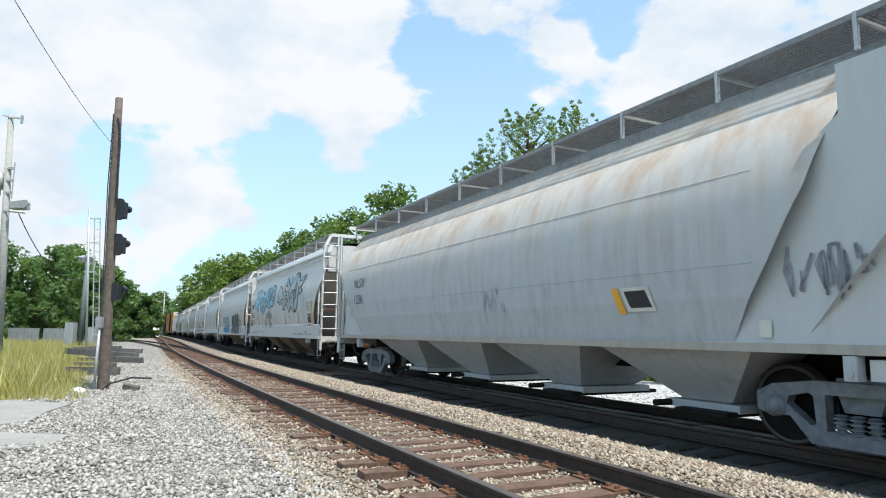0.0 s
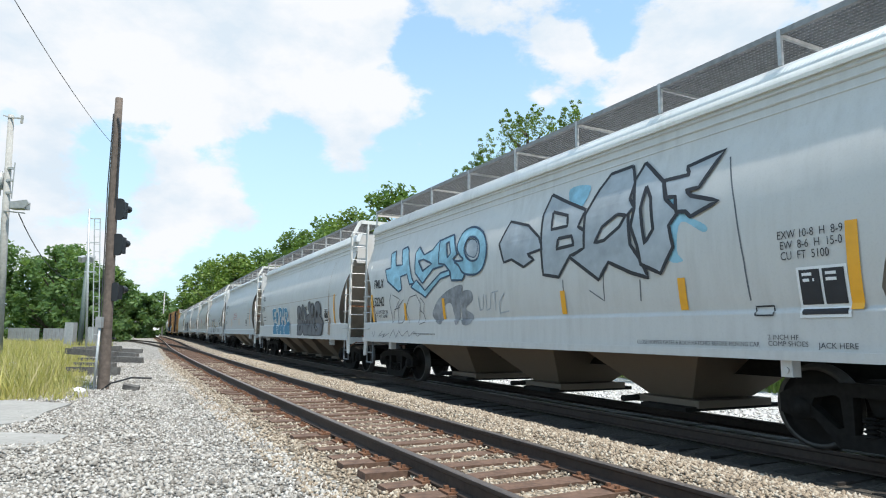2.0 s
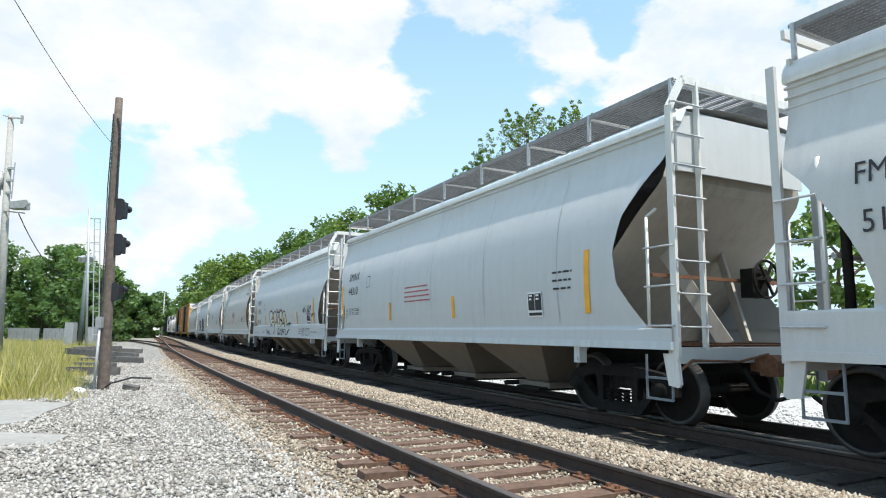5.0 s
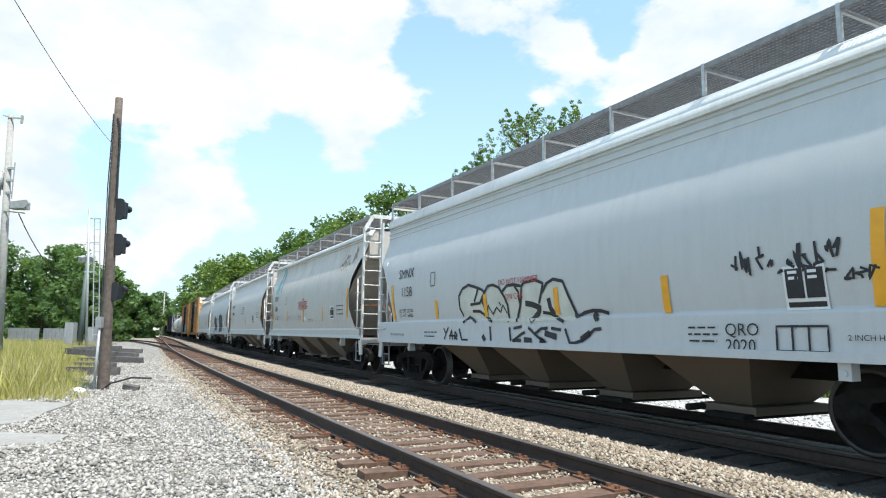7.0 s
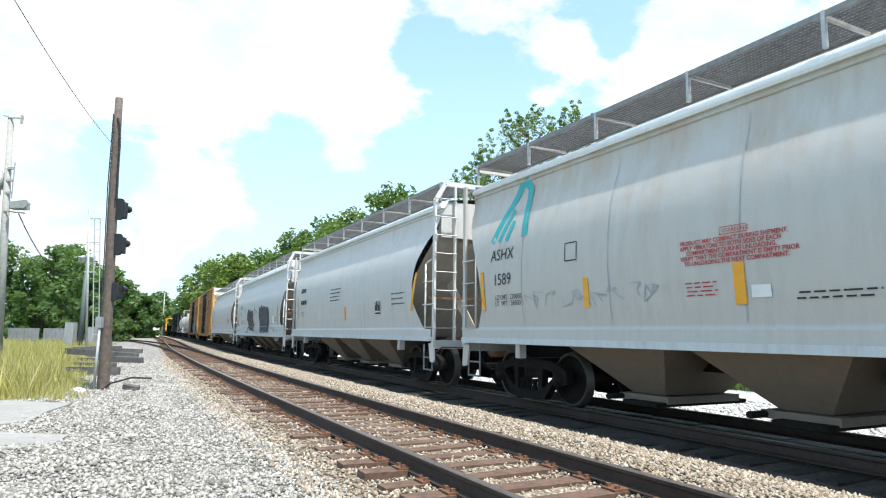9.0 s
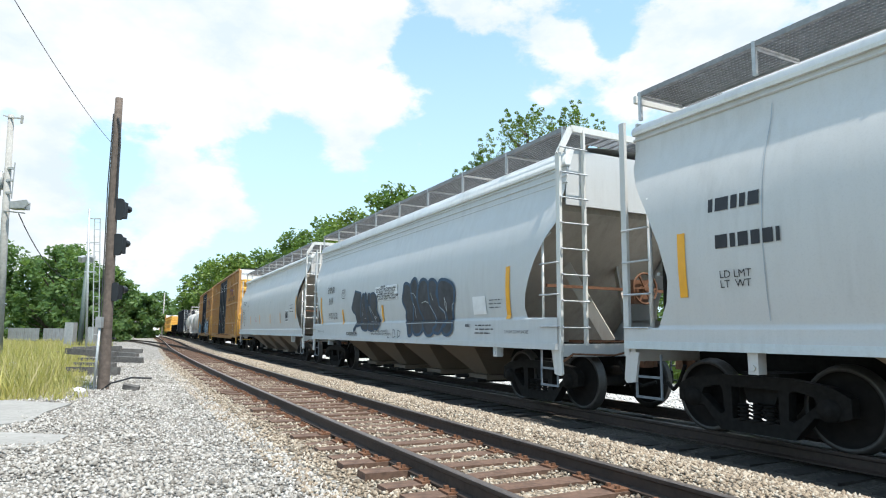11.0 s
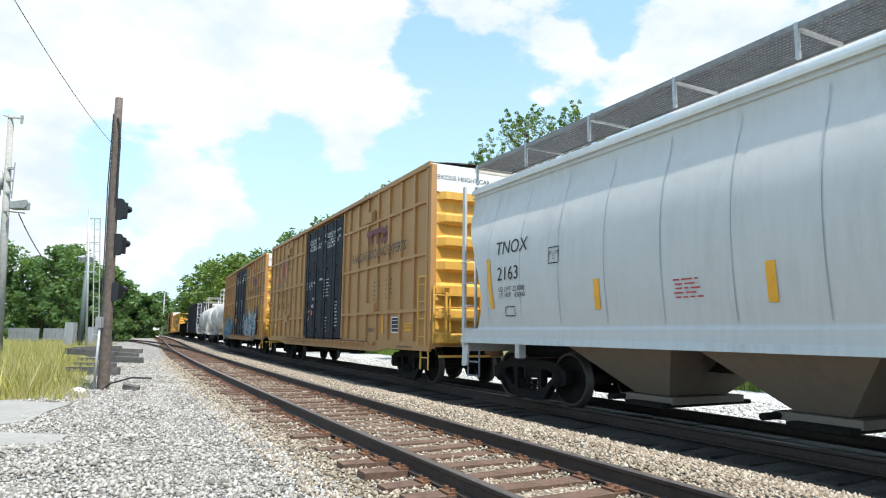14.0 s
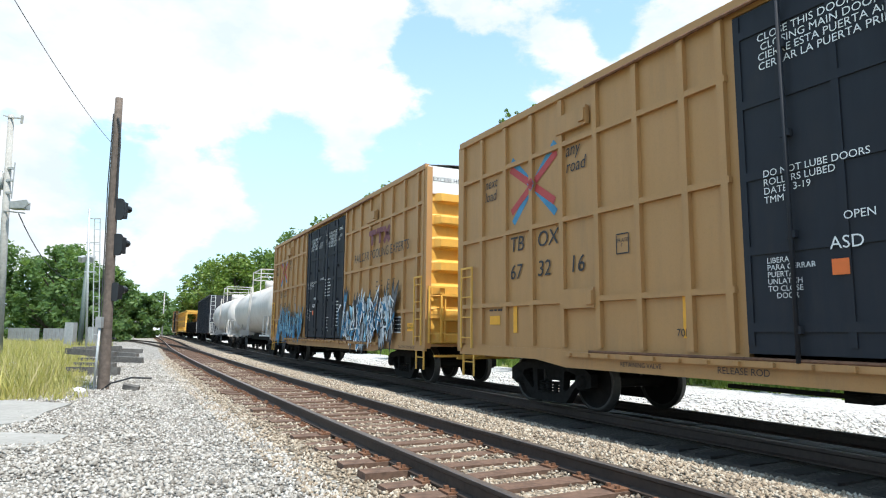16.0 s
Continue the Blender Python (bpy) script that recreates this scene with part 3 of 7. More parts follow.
def end_gear(car, half, top, wide, mat, wheel_mat, roof):
    """Corner posts, ladders, end platforms, braces, steps and hoses at both ends."""
    x = half
    for e in (-1, 1):
        for s in (-1, 1):
            tall = s * e < 0
            bm = bmesh.new()
            y = s * wide
            beam(bm, (e * x, y, 0.95), (e * x, y, top), 0.05, 0.10)
            if tall:
                beam(bm, (e * x, y, top - 0.03), (e * x, y - s * 0.26, roof), 0.05, 0.10)
                beam(bm, (e * x, y - s * 0.52, 1.05), (e * x, y - s * 0.52, roof), 0.045, 0.07)
            post = part("ladder", bm, PALE_METAL if tall else mat, car, "off-white steel corner post with bent grab irons")
            if tall:
                staples(post, (e * (x + 0.03), y, 1.2), (e * (x + 0.03), y, roof - 0.1), (0, -s * 0.52, 0), (e * 0.07, 0, -0.03), 0.39, GALV)
            bm = bmesh.new()
            reach = 2.95 if tall else 3.2
            tube(bm, (e * (x - 0.46), y, 1.1), (e * (x - 0.46), y, reach - 0.12), 0.022 if tall else 0.032, 8)
            tube(bm, (e * (x - 0.46), y, reach - 0.12), (e * (x - 0.40), y - s * 0.12, reach), 0.022, 8)
            side = part("side_ladder", bm, PALE_METAL if tall else mat, car)
            staples(side, (e * x, y, 1.15), (e * x, y, reach - 0.25), (-e * 0.46, 0, 0), (0, s * 0.07, 0), 0.39, GALV)
            bm = bmesh.new()
            prism(bm, [(e * (x + 0.02), 1.0), (e * (x + 0.06), 0.62), (e * (x + 0.02), 0.58), (e * (x - 0.14), 0.60), (e * (x - 0.22), 1.0)][::e], y - 0.02, y + 0.02)
            part("push_pocket", bm, PALE_METAL if tall else mat, car)
            bm = bmesh.new()
            for dx in (0.12, 0.56):
                tube(bm, (e * (x - dx), y - s * 0.03, 0.98), (e * (x - dx), y - s * 0.03, 0.40), 0.018, 6)
            for z in (0.41, 0.68):
                beam(bm, (e * (x - 0.11), y - s * 0.03, z), (e * (x - 0.57), y - s * 0.03, z), 0.035, 0.03)
            part("stirrup_step", bm, TRUCK_GREY, car)
            # slanting gussets that carry the slope sheet
            bm = bmesh.new()
            beam(bm, (e * (x - 0.30), s * 0.22, 1.12), (e * (x - 1.05), s * 0.62, 2.55), 0.04, 0.20)
            part("end_brace", bm, DIRTY, car)
        bm = bmesh.new()
        beam(bm, (e * x, -wide + 0.26, roof), (e * x, wide - 0.26, roof), 0.05, 0.11)
        part("roof_beam", bm, PALE_METAL, car)
        bm = bmesh.new()
        box(bm, (e * (x - 0.06), 0, 0.98), (0.16, 2 * wide, 0.20))
        part("end_sill", bm, mat, car)
        bm = bmesh.new()
        grating(bm, min(e * (x - 0.55), e * (x - 0.1)), max(e * (x - 0.55), e * (x - 0.1)), -0.9, 0.9, 1.12)
        part("end_platform", bm, RUSTY, car)
        bm = bmesh.new()
        pts = [(e * (x + 0.05), -0.35, 0.8), (e * (x + 0.22), -0.3, 0.52), (e * (x + 0.42), -0.2, 0.42), (e * (x + 0.62), -0.1, 0.5)]
        for a, b in zip(pts, pts[1:]):
            tube(bm, a, b, 0.03, 6)
        part("air_hose", bm, STEEL_DARK, car)
    bm = bmesh.new()
    tube(bm, (-x + 0.62, -wide + 0.12, 1.1), (-x + 0.62, -wide + 0.12, 3.15), 0.05, 8)
    part("brake_pipe", bm, STEEL_DARK, car)
    brake_wheel(car, x - 0.12, 0.45, 2.05, wheel_mat)


def hopper_car(length, label, kind, mat, bays, sill_mat=None, group="covered hopper cars", grey=False, end_mat=None, top_mat=None, wheel_mat=None, bay_mat=None):
    car = car_base(label, group)
    half = length / 2
    end_mat, wheel_mat = end_mat or DIRTY, wheel_mat or STEEL_DARK
    if kind == "round":
        pts, eave = ROUND, None
        inset = lambda z, e: float(np.interp(z, [1.08, 1.65, 2.07, 2.81, 3.6, 4.22], [3.36, 3.0, 2.70, 2.26, 2.0, 1.95])) if e > 0 else 0.12 + max(0.0, 3.15 - z) * 0.98
        deep = lambda z: 0.16 + max(0.0, (3.6 - z)) * 0.95
    else:
        pts = BULGE if kind == "bulge" else CURVED
        # the side sheets are cut back in a curve at both ends, above the sill
        if kind == "bulge":
            cut_z, cut_lead = [1.505, 1.7, 1.95, 2.2, 2.5, 2.85, 3.05, 4.3], [0.90, 0.94, 0.88, 0.76, 0.58, 0.30, 0.08, 0.04]
            cut_trail, sill_top = cut_lead, 1.505
        else:
            cut_z, cut_lead = [1.33, 1.65, 1.95, 2.4, 2.9, 3.3, 3.6, 4.0, 4.3], [0.45, 0.74, 0.98, 1.04, 0.88, 0.55, 0.26, 0.08, 0.06]
            cut_trail, sill_top = [0.60, 0.78, 0.83, 0.70, 0.46, 0.20, 0.06, 0.04, 0.04], 1.325
        inset = lambda z, e: 0.02 if z <= sill_top else float(np.interp(z, cut_z, cut_lead if e > 0 else cut_trail))
        deep = lambda z: float(np.interp(z, [1.1, 3.3, 4.3], [2.3, 0.20, 0.14]))
    wf = profile_fn(pts)
    top = pts[-1][0]
    for side in (-1, 1):
        part("side_wall", shell(pts, half, inset, side, 8 if kind != "curved" else 6, bow=0.006 if kind != "curved" else 0.010), mat, car)
    for e in (-1, 1):
        part("slope_sheet", slope(pts, half, e, deep), end_mat, car)
    if kind == "round":
        # flat triangular plates close the cylinder's slanting ends
        bm = bmesh.new()
        for e in (-1, 1):
            for s in (-1, 1):
                k = 3.3
                bm = bmesh.new()
                prism(bm, ([(half - 0.03, 1.08), (half - k - 0.5, 1.08), (half - k - 0.2, 1.65), (half - k + 0.1, 2.07), (half - k + 0.6, 2.81), (half - k + 1.0, 3.25), (half - k + 1.36, 3.5), (half - k + 1.36, 4.02), (half - 0.5, 4.02), (half - 0.03, 3.6)] if e > 0 else [(-half + 0.06, 1.08), (-half + 2.1, 1.08), (-half + 1.9, 1.5), (-half + 0.06, 3.1)])[:: e * s], min(s * 1.40, s * 1.44), max(s * 1.40, s * 1.44))
                part("end_gusset", bm, GREY_BLUE, car, "flat pale blue-grey triangular end plate")
        bm = bmesh.new()
        prism(bm, [(-half + 0.1, 1.06), (half - 0.1, 1.06), (half - 0.1, 1.16), (-half + 0.1, 1.16)], -1.5, 1.5)
        part("side_sill", bm, DIRTY, car)
        bm = bmesh.new()
        for s in (-1, 1):
            prism(bm, [(-half + 0.15, 4.18), (half - 1.4, 4.18), (half - 1.4, 4.32), (-half + 0.15, 4.32)], min(s * 0.80, s * 0.86), max(s * 0.80, s * 0.86))
        box(bm, (-0.6, 0, 4.33), (2 * half - 1.5, 1.72, 0.04))
        part("roof", bm, GRATE, car, "flat grey roof plate")
        bm = bmesh.new()
        for e in (-1, 1):
            for y in (-1.42, 1.42):
                bm = bmesh.new()
                beam(bm, (e * half, y, 1.0), (e * half, y, 4.0), 0.07)
                part("corner_post", bm, GREY_BLUE, car)
    else:
        h = 0.24 if kind == "bulge" else 0.13
        for s in (-1, 1):
            bm = bmesh.new()
            rim = [(1.24, -0.05), (1.335, -0.05), (1.345, -0.01), (1.335, 0.25 * h), (1.305, 0.55 * h), (1.26, 0.82 * h), (1.20, h), (1.14, h)]
            ends = [[bm.verts.new((x, s * y, top + z)) for y, z in rim] for x in (-half + 0.02, half - 0.02)]
            for k in range(len(rim)):
                q = (k + 1) % len(rim)
                bm.faces.new((ends[0][k], ends[0][q], ends[1][q], ends[1][k])).smooth = 1 < k < 6
            bm.faces.new(ends[0]), bm.faces.new(ends[1])
            # lighter than the body: sunlight along the lip is put into its paint
            eave = part("roof_eave", bm, WHITE_P, car, "rounded roof edge, painted off-white for the sunlight on it")
            for zz in ([-0.34, -0.22, -0.10] if kind == "bulge" else [-0.12]):
                bm = bmesh.new()
                tube(bm, (-half + 0.02, s * 1.297, top + zz), (half - 0.02, s * 1.297, top + zz), 0.020, 6)
                part("rib", bm, top_mat or mat, eave)
        for e in (-1, 1):
            bm = bmesh.new()
            prism(bm, [(e * (half - 0.06), top - 0.72), (e * (half - 0.10), top - 0.72), (e * (half - 0.10), top + h), (e * (half - 0.06), top + h)][::e], -1.3, 1.3)
            part("end_plate", bm, top_mat or mat, car)
        bm = bmesh.new()
        rows = [[bm.verts.new((x, y, top + h + 0.12 * (1 - (y / 1.20) ** 2))) for x in (-half + 0.02, half - 0.02)] for y in np.linspace(-1.20, 1.20, 9)]
        for a, b in zip(rows, rows[1:]):
            bm.faces.new((a[0], a[1], b[1], b[0])).smooth = True
        part("roof", bm, top_mat or mat, car)
        bm = bmesh.new()
        zlo = 1.035 if kind == "bulge" else 1.10
        for s in (-1, 1):
            box(bm, (0, s * 1.53, zlo), (2 * half - 0.04, 0.12, 0.10))
        part("side_sill", bm, sill_mat or mat, car)
        for i in range(3):
            bm = bmesh.new()
            lathe_c = (-half * 0.62 + i * half * 0.62, 0, top + h + 0.2)
            tube(bm, lathe_c, (lathe_c[0], 0, top + h + 0.34), 0.38, 18)
            part("roof_hatch", bm, mat, car)
    # discharge bays between the trucks
    n, span = bays, half - 2.9
    for i in range(n):
        x0, x1 = -span + 2 * span * i / n, -span + 2 * span * (i + 1) / n
        c, w = (x0 + x1) / 2, (x1 - x0) / 2
        bm = bmesh.new()
        lo = [bm.verts.new((c + sx * w * 0.26, sy * 0.62, 0.36)) for sx, sy in ((-1, -1), (1, -1), (1, 1), (-1, 1))]
        hi = [bm.verts.new((c + sx * w * (0.90 if kind != 'bulge' else 0.84), sy * 1.44, 1.14)) for sx, sy in ((-1, -1), (1, -1), (1, 1), (-1, 1))]
        for k in range(4):
            bm.faces.new((lo[k], lo[(k + 1) % 4], hi[(k + 1) % 4], hi[k]))
        bm.faces.new(lo[::-1])
        box(bm, (c, 0, 0.30), (w * 0.8, 1.5, 0.10))
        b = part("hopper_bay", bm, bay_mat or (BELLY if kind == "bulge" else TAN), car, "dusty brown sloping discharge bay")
        bm = bmesh.new()
        box(bm, (c + w * 0.1, 0, 0.24), (w * 0.55, 1.9, 0.06))
        tube(bm, (c - w * 0.35, -1.05, 0.30), (c - w * 0.35, 1.05, 0.30), 0.045, 8)
        part("outlet_gate", bm, STEEL_DARK, b)
    for e in (-1, 1):
        for y in (-1, 1):
            bm = bmesh.new()
            box(bm, (e * (half - 1.95), y * 1.46, 0.93), (0.13, 0.14, 0.24))
            tube(bm, (e * (half - 1.95), y * 1.53, 0.88), (e * (half - 1.95), y * 1.55, 0.88), 0.035, 10)
            part("jacking_lug", bm, mat, car)
        bm = bmesh.new()
        pts = [(e * (half + 0.03), -1.48, 0.80), (e * (half + 0.06), -1.3, 0.92), (e * (half + 0.12), -0.5, 0.90), (e * (half + 0.25), -0.1, 1.0)]
        for a, b in zip(pts, pts[1:]):
            tube(bm, a, b, 0.018, 6)
        part("cut_lever", bm, RUSTY, car)
        bm = bmesh.new()
        beam(bm, (e * (half - 0.5), -1.4, 2.05), (e * (half - 0.5), 1.4, 2.05), 0.05)
        part("cross_brace", bm, RUSTY if e > 0 else GALV, car)
    under_gear(car, half, half - {"bulge": 1.25, "curved": 1.6, "round": 2.2}[kind], grey)
    zb, drop = (4.71, 0.40) if kind != "round" else (4.66, 0.40)
    end_gear(car, half, top + 0.12, 1.5, mat if kind != "round" else GREY_BLUE, wheel_mat, zb - 0.03)
    ly = 1.28 if kind != "round" else 1.04
    running_board(car, half - 0.15, -ly, zb, 0.86, -ly + 0.86, drop)
    running_board(car, half - 0.15, ly, zb, 0.86, ly - 0.86, drop)
    for e in (-1, 1):
        bm = bmesh.new()
        grating(bm, min(e * (half - 0.7), e * (half - 0.1)), max(e * (half - 0.7), e * (half - 0.1)), -ly, ly, zb + 0.01)
        part("cross_walkway", bm, GRATE, car)
    return car, wf, half


def info_panel(car, x, z, wf, s=0.42):
    side_patch(car, "data_panel", x, x + s, z, z + s * 0.8, wf, INK_WHITE, lift=0.014, label="white-framed black data panel")
    for i in (0, 1):
        side_patch(car, "data_field", x + 0.03 + i * s * 0.47, x + 0.03 + i * s * 0.47 + s * 0.42, z + 0.03, z + s * 0.8 - 0.03, wf, INK, lift=0.020)
        bars(car, x + 0.06 + i * s * 0.47, z + s * 0.62, s * 0.26, 2, lambda q: wf(q) + 0.008, INK_WHITE, 0.05, 0.06, 3 + i)
    side_patch(car, "data_field", x + 0.03, x + s * 0.95, z - s * 0.14, z - 0.01, wf, INK, lift=0.020)
    side_patch(car, "data_panel", x, x + s, z - s * 0.2, z, wf, INK_WHITE, lift=0.014)


def box_car(length, label, end_label=""):
    car = car_base(label, "yellow boxcars")
    half, w, z0, z1 = length / 2, 1.52, 0.98, 5.12
    bm = bmesh.new()
    door0, door1 = -2.3, 2.35
    box(bm, (0, 0, z0 - 0.03), (2 * half, 2 * w - 0.1, 0.06))
    body = part("floor", bm, YELLOW_BOX, car)
    walls = {}
    for s in (-1, 1):
        for a, b in ((-half, door0), (door1, half)):
            bm = bmesh.new()
            prism(bm, [(a, z0), (b, z0), (b, z1), (a, z1)], min(s * (w - 0.08), s * w), max(s * (w - 0.08), s * w))
            walls[s, a > 0] = part("side_wall", bm, YELLOW_BOX, car)
        bm = bmesh.new()
        prism(bm, [(door0, z1 - 0.1), (door1, z1 - 0.1), (door1, z1), (door0, z1)], min(s * (w - 0.08), s * w), max(s * (w - 0.08), s * w))
        part("door_header", bm, YELLOW_BOX, car)
    # outside posts and the rows of rails between them
    bm = bmesh.new()
    box(bm, (0, 0, 0), (0.10, 0.07, z1 - z0 - 0.12))
    post = mesh_of("side_post", bm, YELLOW_BOX)
    for s in (-1, 1):
        for a, b in ((-half + 0.12, door0 - 0.1), (door1 + 0.1, half - 0.12)):
            e = 1 if a > 0 else -1
            for px in [half - 0.12] + [8.05 - 0.832 * i for i in range(7)] + [2.47]:
                hang("side_post", post, walls[s, a > 0], m=pose(e * px, s * (w + 0.032), (z0 + z1) / 2))
            for z in (1.76, 3.06, 4.3):
                bm = bmesh.new()
                box(bm, ((a + b) / 2, s * (w + 0.03), z), (b - a, 0.07, 0.08))
                part("side_rail", bm, YELLOW_BOX, walls[s, a > 0])
        bm = bmesh.new()
        box(bm, (0, s * (w + 0.02), z1 + 0.02), (2 * half, 0.10, 0.12))
        part("top_rail", bm, YELLOW_BOX, car)
        bm = bmesh.new()
        prism(bm, [(-half, z0 + 0.02), (half, z0 + 0.02), (half, z0 - 0.16), (half - 2.6, z0 - 0.16), (half - 3.4, z0 - 0.26), (-half + 3.4, z0 - 0.26), (-half + 2.6, z0 - 0.16), (-half, z0 - 0.16)], min(s * (w - 0.03), s * (w + 0.03)), max(s * (w - 0.03), s * (w + 0.03)))
        part("side_sill", bm, YELLOW_BOX, car)
        # two plug doors with their locking bars
        mid = (door0 + door1) / 2
        for a, b in ((door0 + 0.03, mid - 0.01), (mid + 0.01, door1 - 0.03)):
            bm = bmesh.new()
            prism(bm, [(a, z0 + 0.06), (b, z0 + 0.06), (b, z1 - 0.14), (a, z1 - 0.14)], min(s * (w - 0.05), s * (w + 0.04)), max(s * (w - 0.05), s * (w + 0.04)))
            d = part("door", bm, NAVY, car, "navy blue steel plug door")
            for z in np.linspace(z0 + 0.35, z1 - 0.4, 5):
                bm = bmesh.new()
                box(bm, ((a + b) / 2, s * (w + 0.045), z), (b - a - 0.06, 0.03, 0.10))
                part("door_rib", bm, NAVY, d)
            for x in (a + 0.05, (a + b) / 2, b - 0.05):
                bm = bmesh.new()
                box(bm, (x, s * (w + 0.045), (z0 + z1) / 2), (0.08, 0.028, z1 - z0 - 0.3))
                part("door_rib", bm, NAVY, d)
            for x in (a + (b - a) * 0.27, a + (b - a) * 0.75):
                bm = bmesh.new()
                tube(bm, (x, s * (w + 0.11), z0 - 0.02), (x, s * (w + 0.11), z1 - 0.2), 0.025, 8)
                for z in (1.3, 2.3, 3.4, 4.4):
                    box(bm, (x, s * (w + 0.09), z), (0.10, 0.06, 0.08))
                part("lock_rod", bm, NAVY, d)
        bm = bmesh.new()
        for z in (z0 + 0.0, z1 - 0.06):
            tube(bm, (door0 - 2.6, s * (w + 0.09), z), (door1 + 2.6, s * (w + 0.09), z), 0.025, 6)
        part("door_track", bm, RUSTY, car)
    # ends of pressed steel ribs
    for e in (-1, 1):
        bm = bmesh.new()
        rows = []
        for i in range(121):
            z = z0 + (z1 - z0 + 0.05) * i / 120
            t = (z - z0) / (z1 - z0)
            d = 0.13 * min(1.0, max(0.0, math.sin(t * math.pi * 15) * 2.4)) if t < 0.86 else 0.0
            rows.append([bm.verts.new((e * (half - 0.04 + d * ramp), y, z)) for y, ramp in ((-w, 0), (-w + 0.18, 0.2), (-w + 0.32, 1), (0, 1), (w - 0.32, 1), (w - 0.18, 0.2), (w, 0))])
        for a, b in zip(rows, rows[1:]):
            for i in range(6):
                bm.faces.new((a[i], a[i + 1], b[i + 1], b[i]))
        end = part("end_wall", bm, YELLOW_END, car, "yellow ribbed end wall, brighter than the sides for the sun on it")
        bm = bmesh.new()
        prism(bm, [(e * (half - 0.02), z1 - 0.62), (e * (half + 0.015), z1 - 0.62), (e * (half + 0.015), z1 + 0.04), (e * (half - 0.02), z1 + 0.04)][::e], -w, w)
        part("warning_band", bm, WHITE_P, end, "white painted band on top of the end")
        for s in (-1, 1):
            bm = bmesh.new()
            beam(bm, (e * half, s * (w - 0.02), z0 - 0.1), (e * half, s * (w - 0.02), z1), 0.14)
            part("corner_post", bm, YELLOW_BOX, car)
            ladder(car, (e * (half - 0.55), s * (w + 0.07), 0.95), (e * (half - 0.55), s * (w + 0.07), 2.55), (e * 0.45, 0, 0), 0.38, YELLOW_END, 0.04)
            ladder(car, (e * (half + 0.12), s * w, 1.0), (e * (half + 0.12), s * w, 2.3), (0, -s * 0.45, 0), 0.38, YELLOW_END, 0.04)
            ladder(car, (e * (half - 0.08), s * w, 0.40), (e * (half - 0.08), s * w, 0.95), (-e * 0.45, 0, 0), 0.3, YELLOW_END, 0.035)
        bm = bmesh.new()
        box(bm, (e * (half + 0.10), -0.75, 1.55), (0.10, 0.9, 0.06))
        for y in (-1.2, -0.3):
            beam(bm, (e * (half + 0.14), y, 1.0), (e * (half + 0.14), y, 2.1), 0.05)
        beam(bm, (e * (half + 0.14), -1.2, 2.1), (e * (half + 0.14), -0.3, 2.1), 0.05)
        beam(bm, (e * (half + 0.30), -1.45, 0.72), (e * (half + 0.30), 1.45, 0.72), 0.05)
        part("end_rail", bm, YELLOW_END, car)
    brake_wheel(car, half + 0.32, 0.1, 2.25, STEEL_DARK)
    bm = bmesh.new()
    rows = [[bm.verts.new((x, y, z1 + 0.06 + 0.10 * (1 - (y / w) ** 2))) for x in (-half, half)] for y in np.linspace(-w, w, 9)]
    for a, b in zip(rows, rows[1:]):
        bm.faces.new((a[0], a[1], b[1], b[0]))
    part("roof", bm, GALV, car, "galvanised steel roof")
    under_gear(car, half, half - 2.3)
    bm = bmesh.new()
    for x in (-1.5, 0.3, 1.6):
        box(bm, (x, -0.7, 0.66), (0.3, 0.4, 0.24))
    tube(bm, (-3, -1.0, 0.62), (3, -1.0, 0.62), 0.03, 6)
    part("brake_gear", bm, STEEL_DARK, car)
    return car, (lambda z: w), half


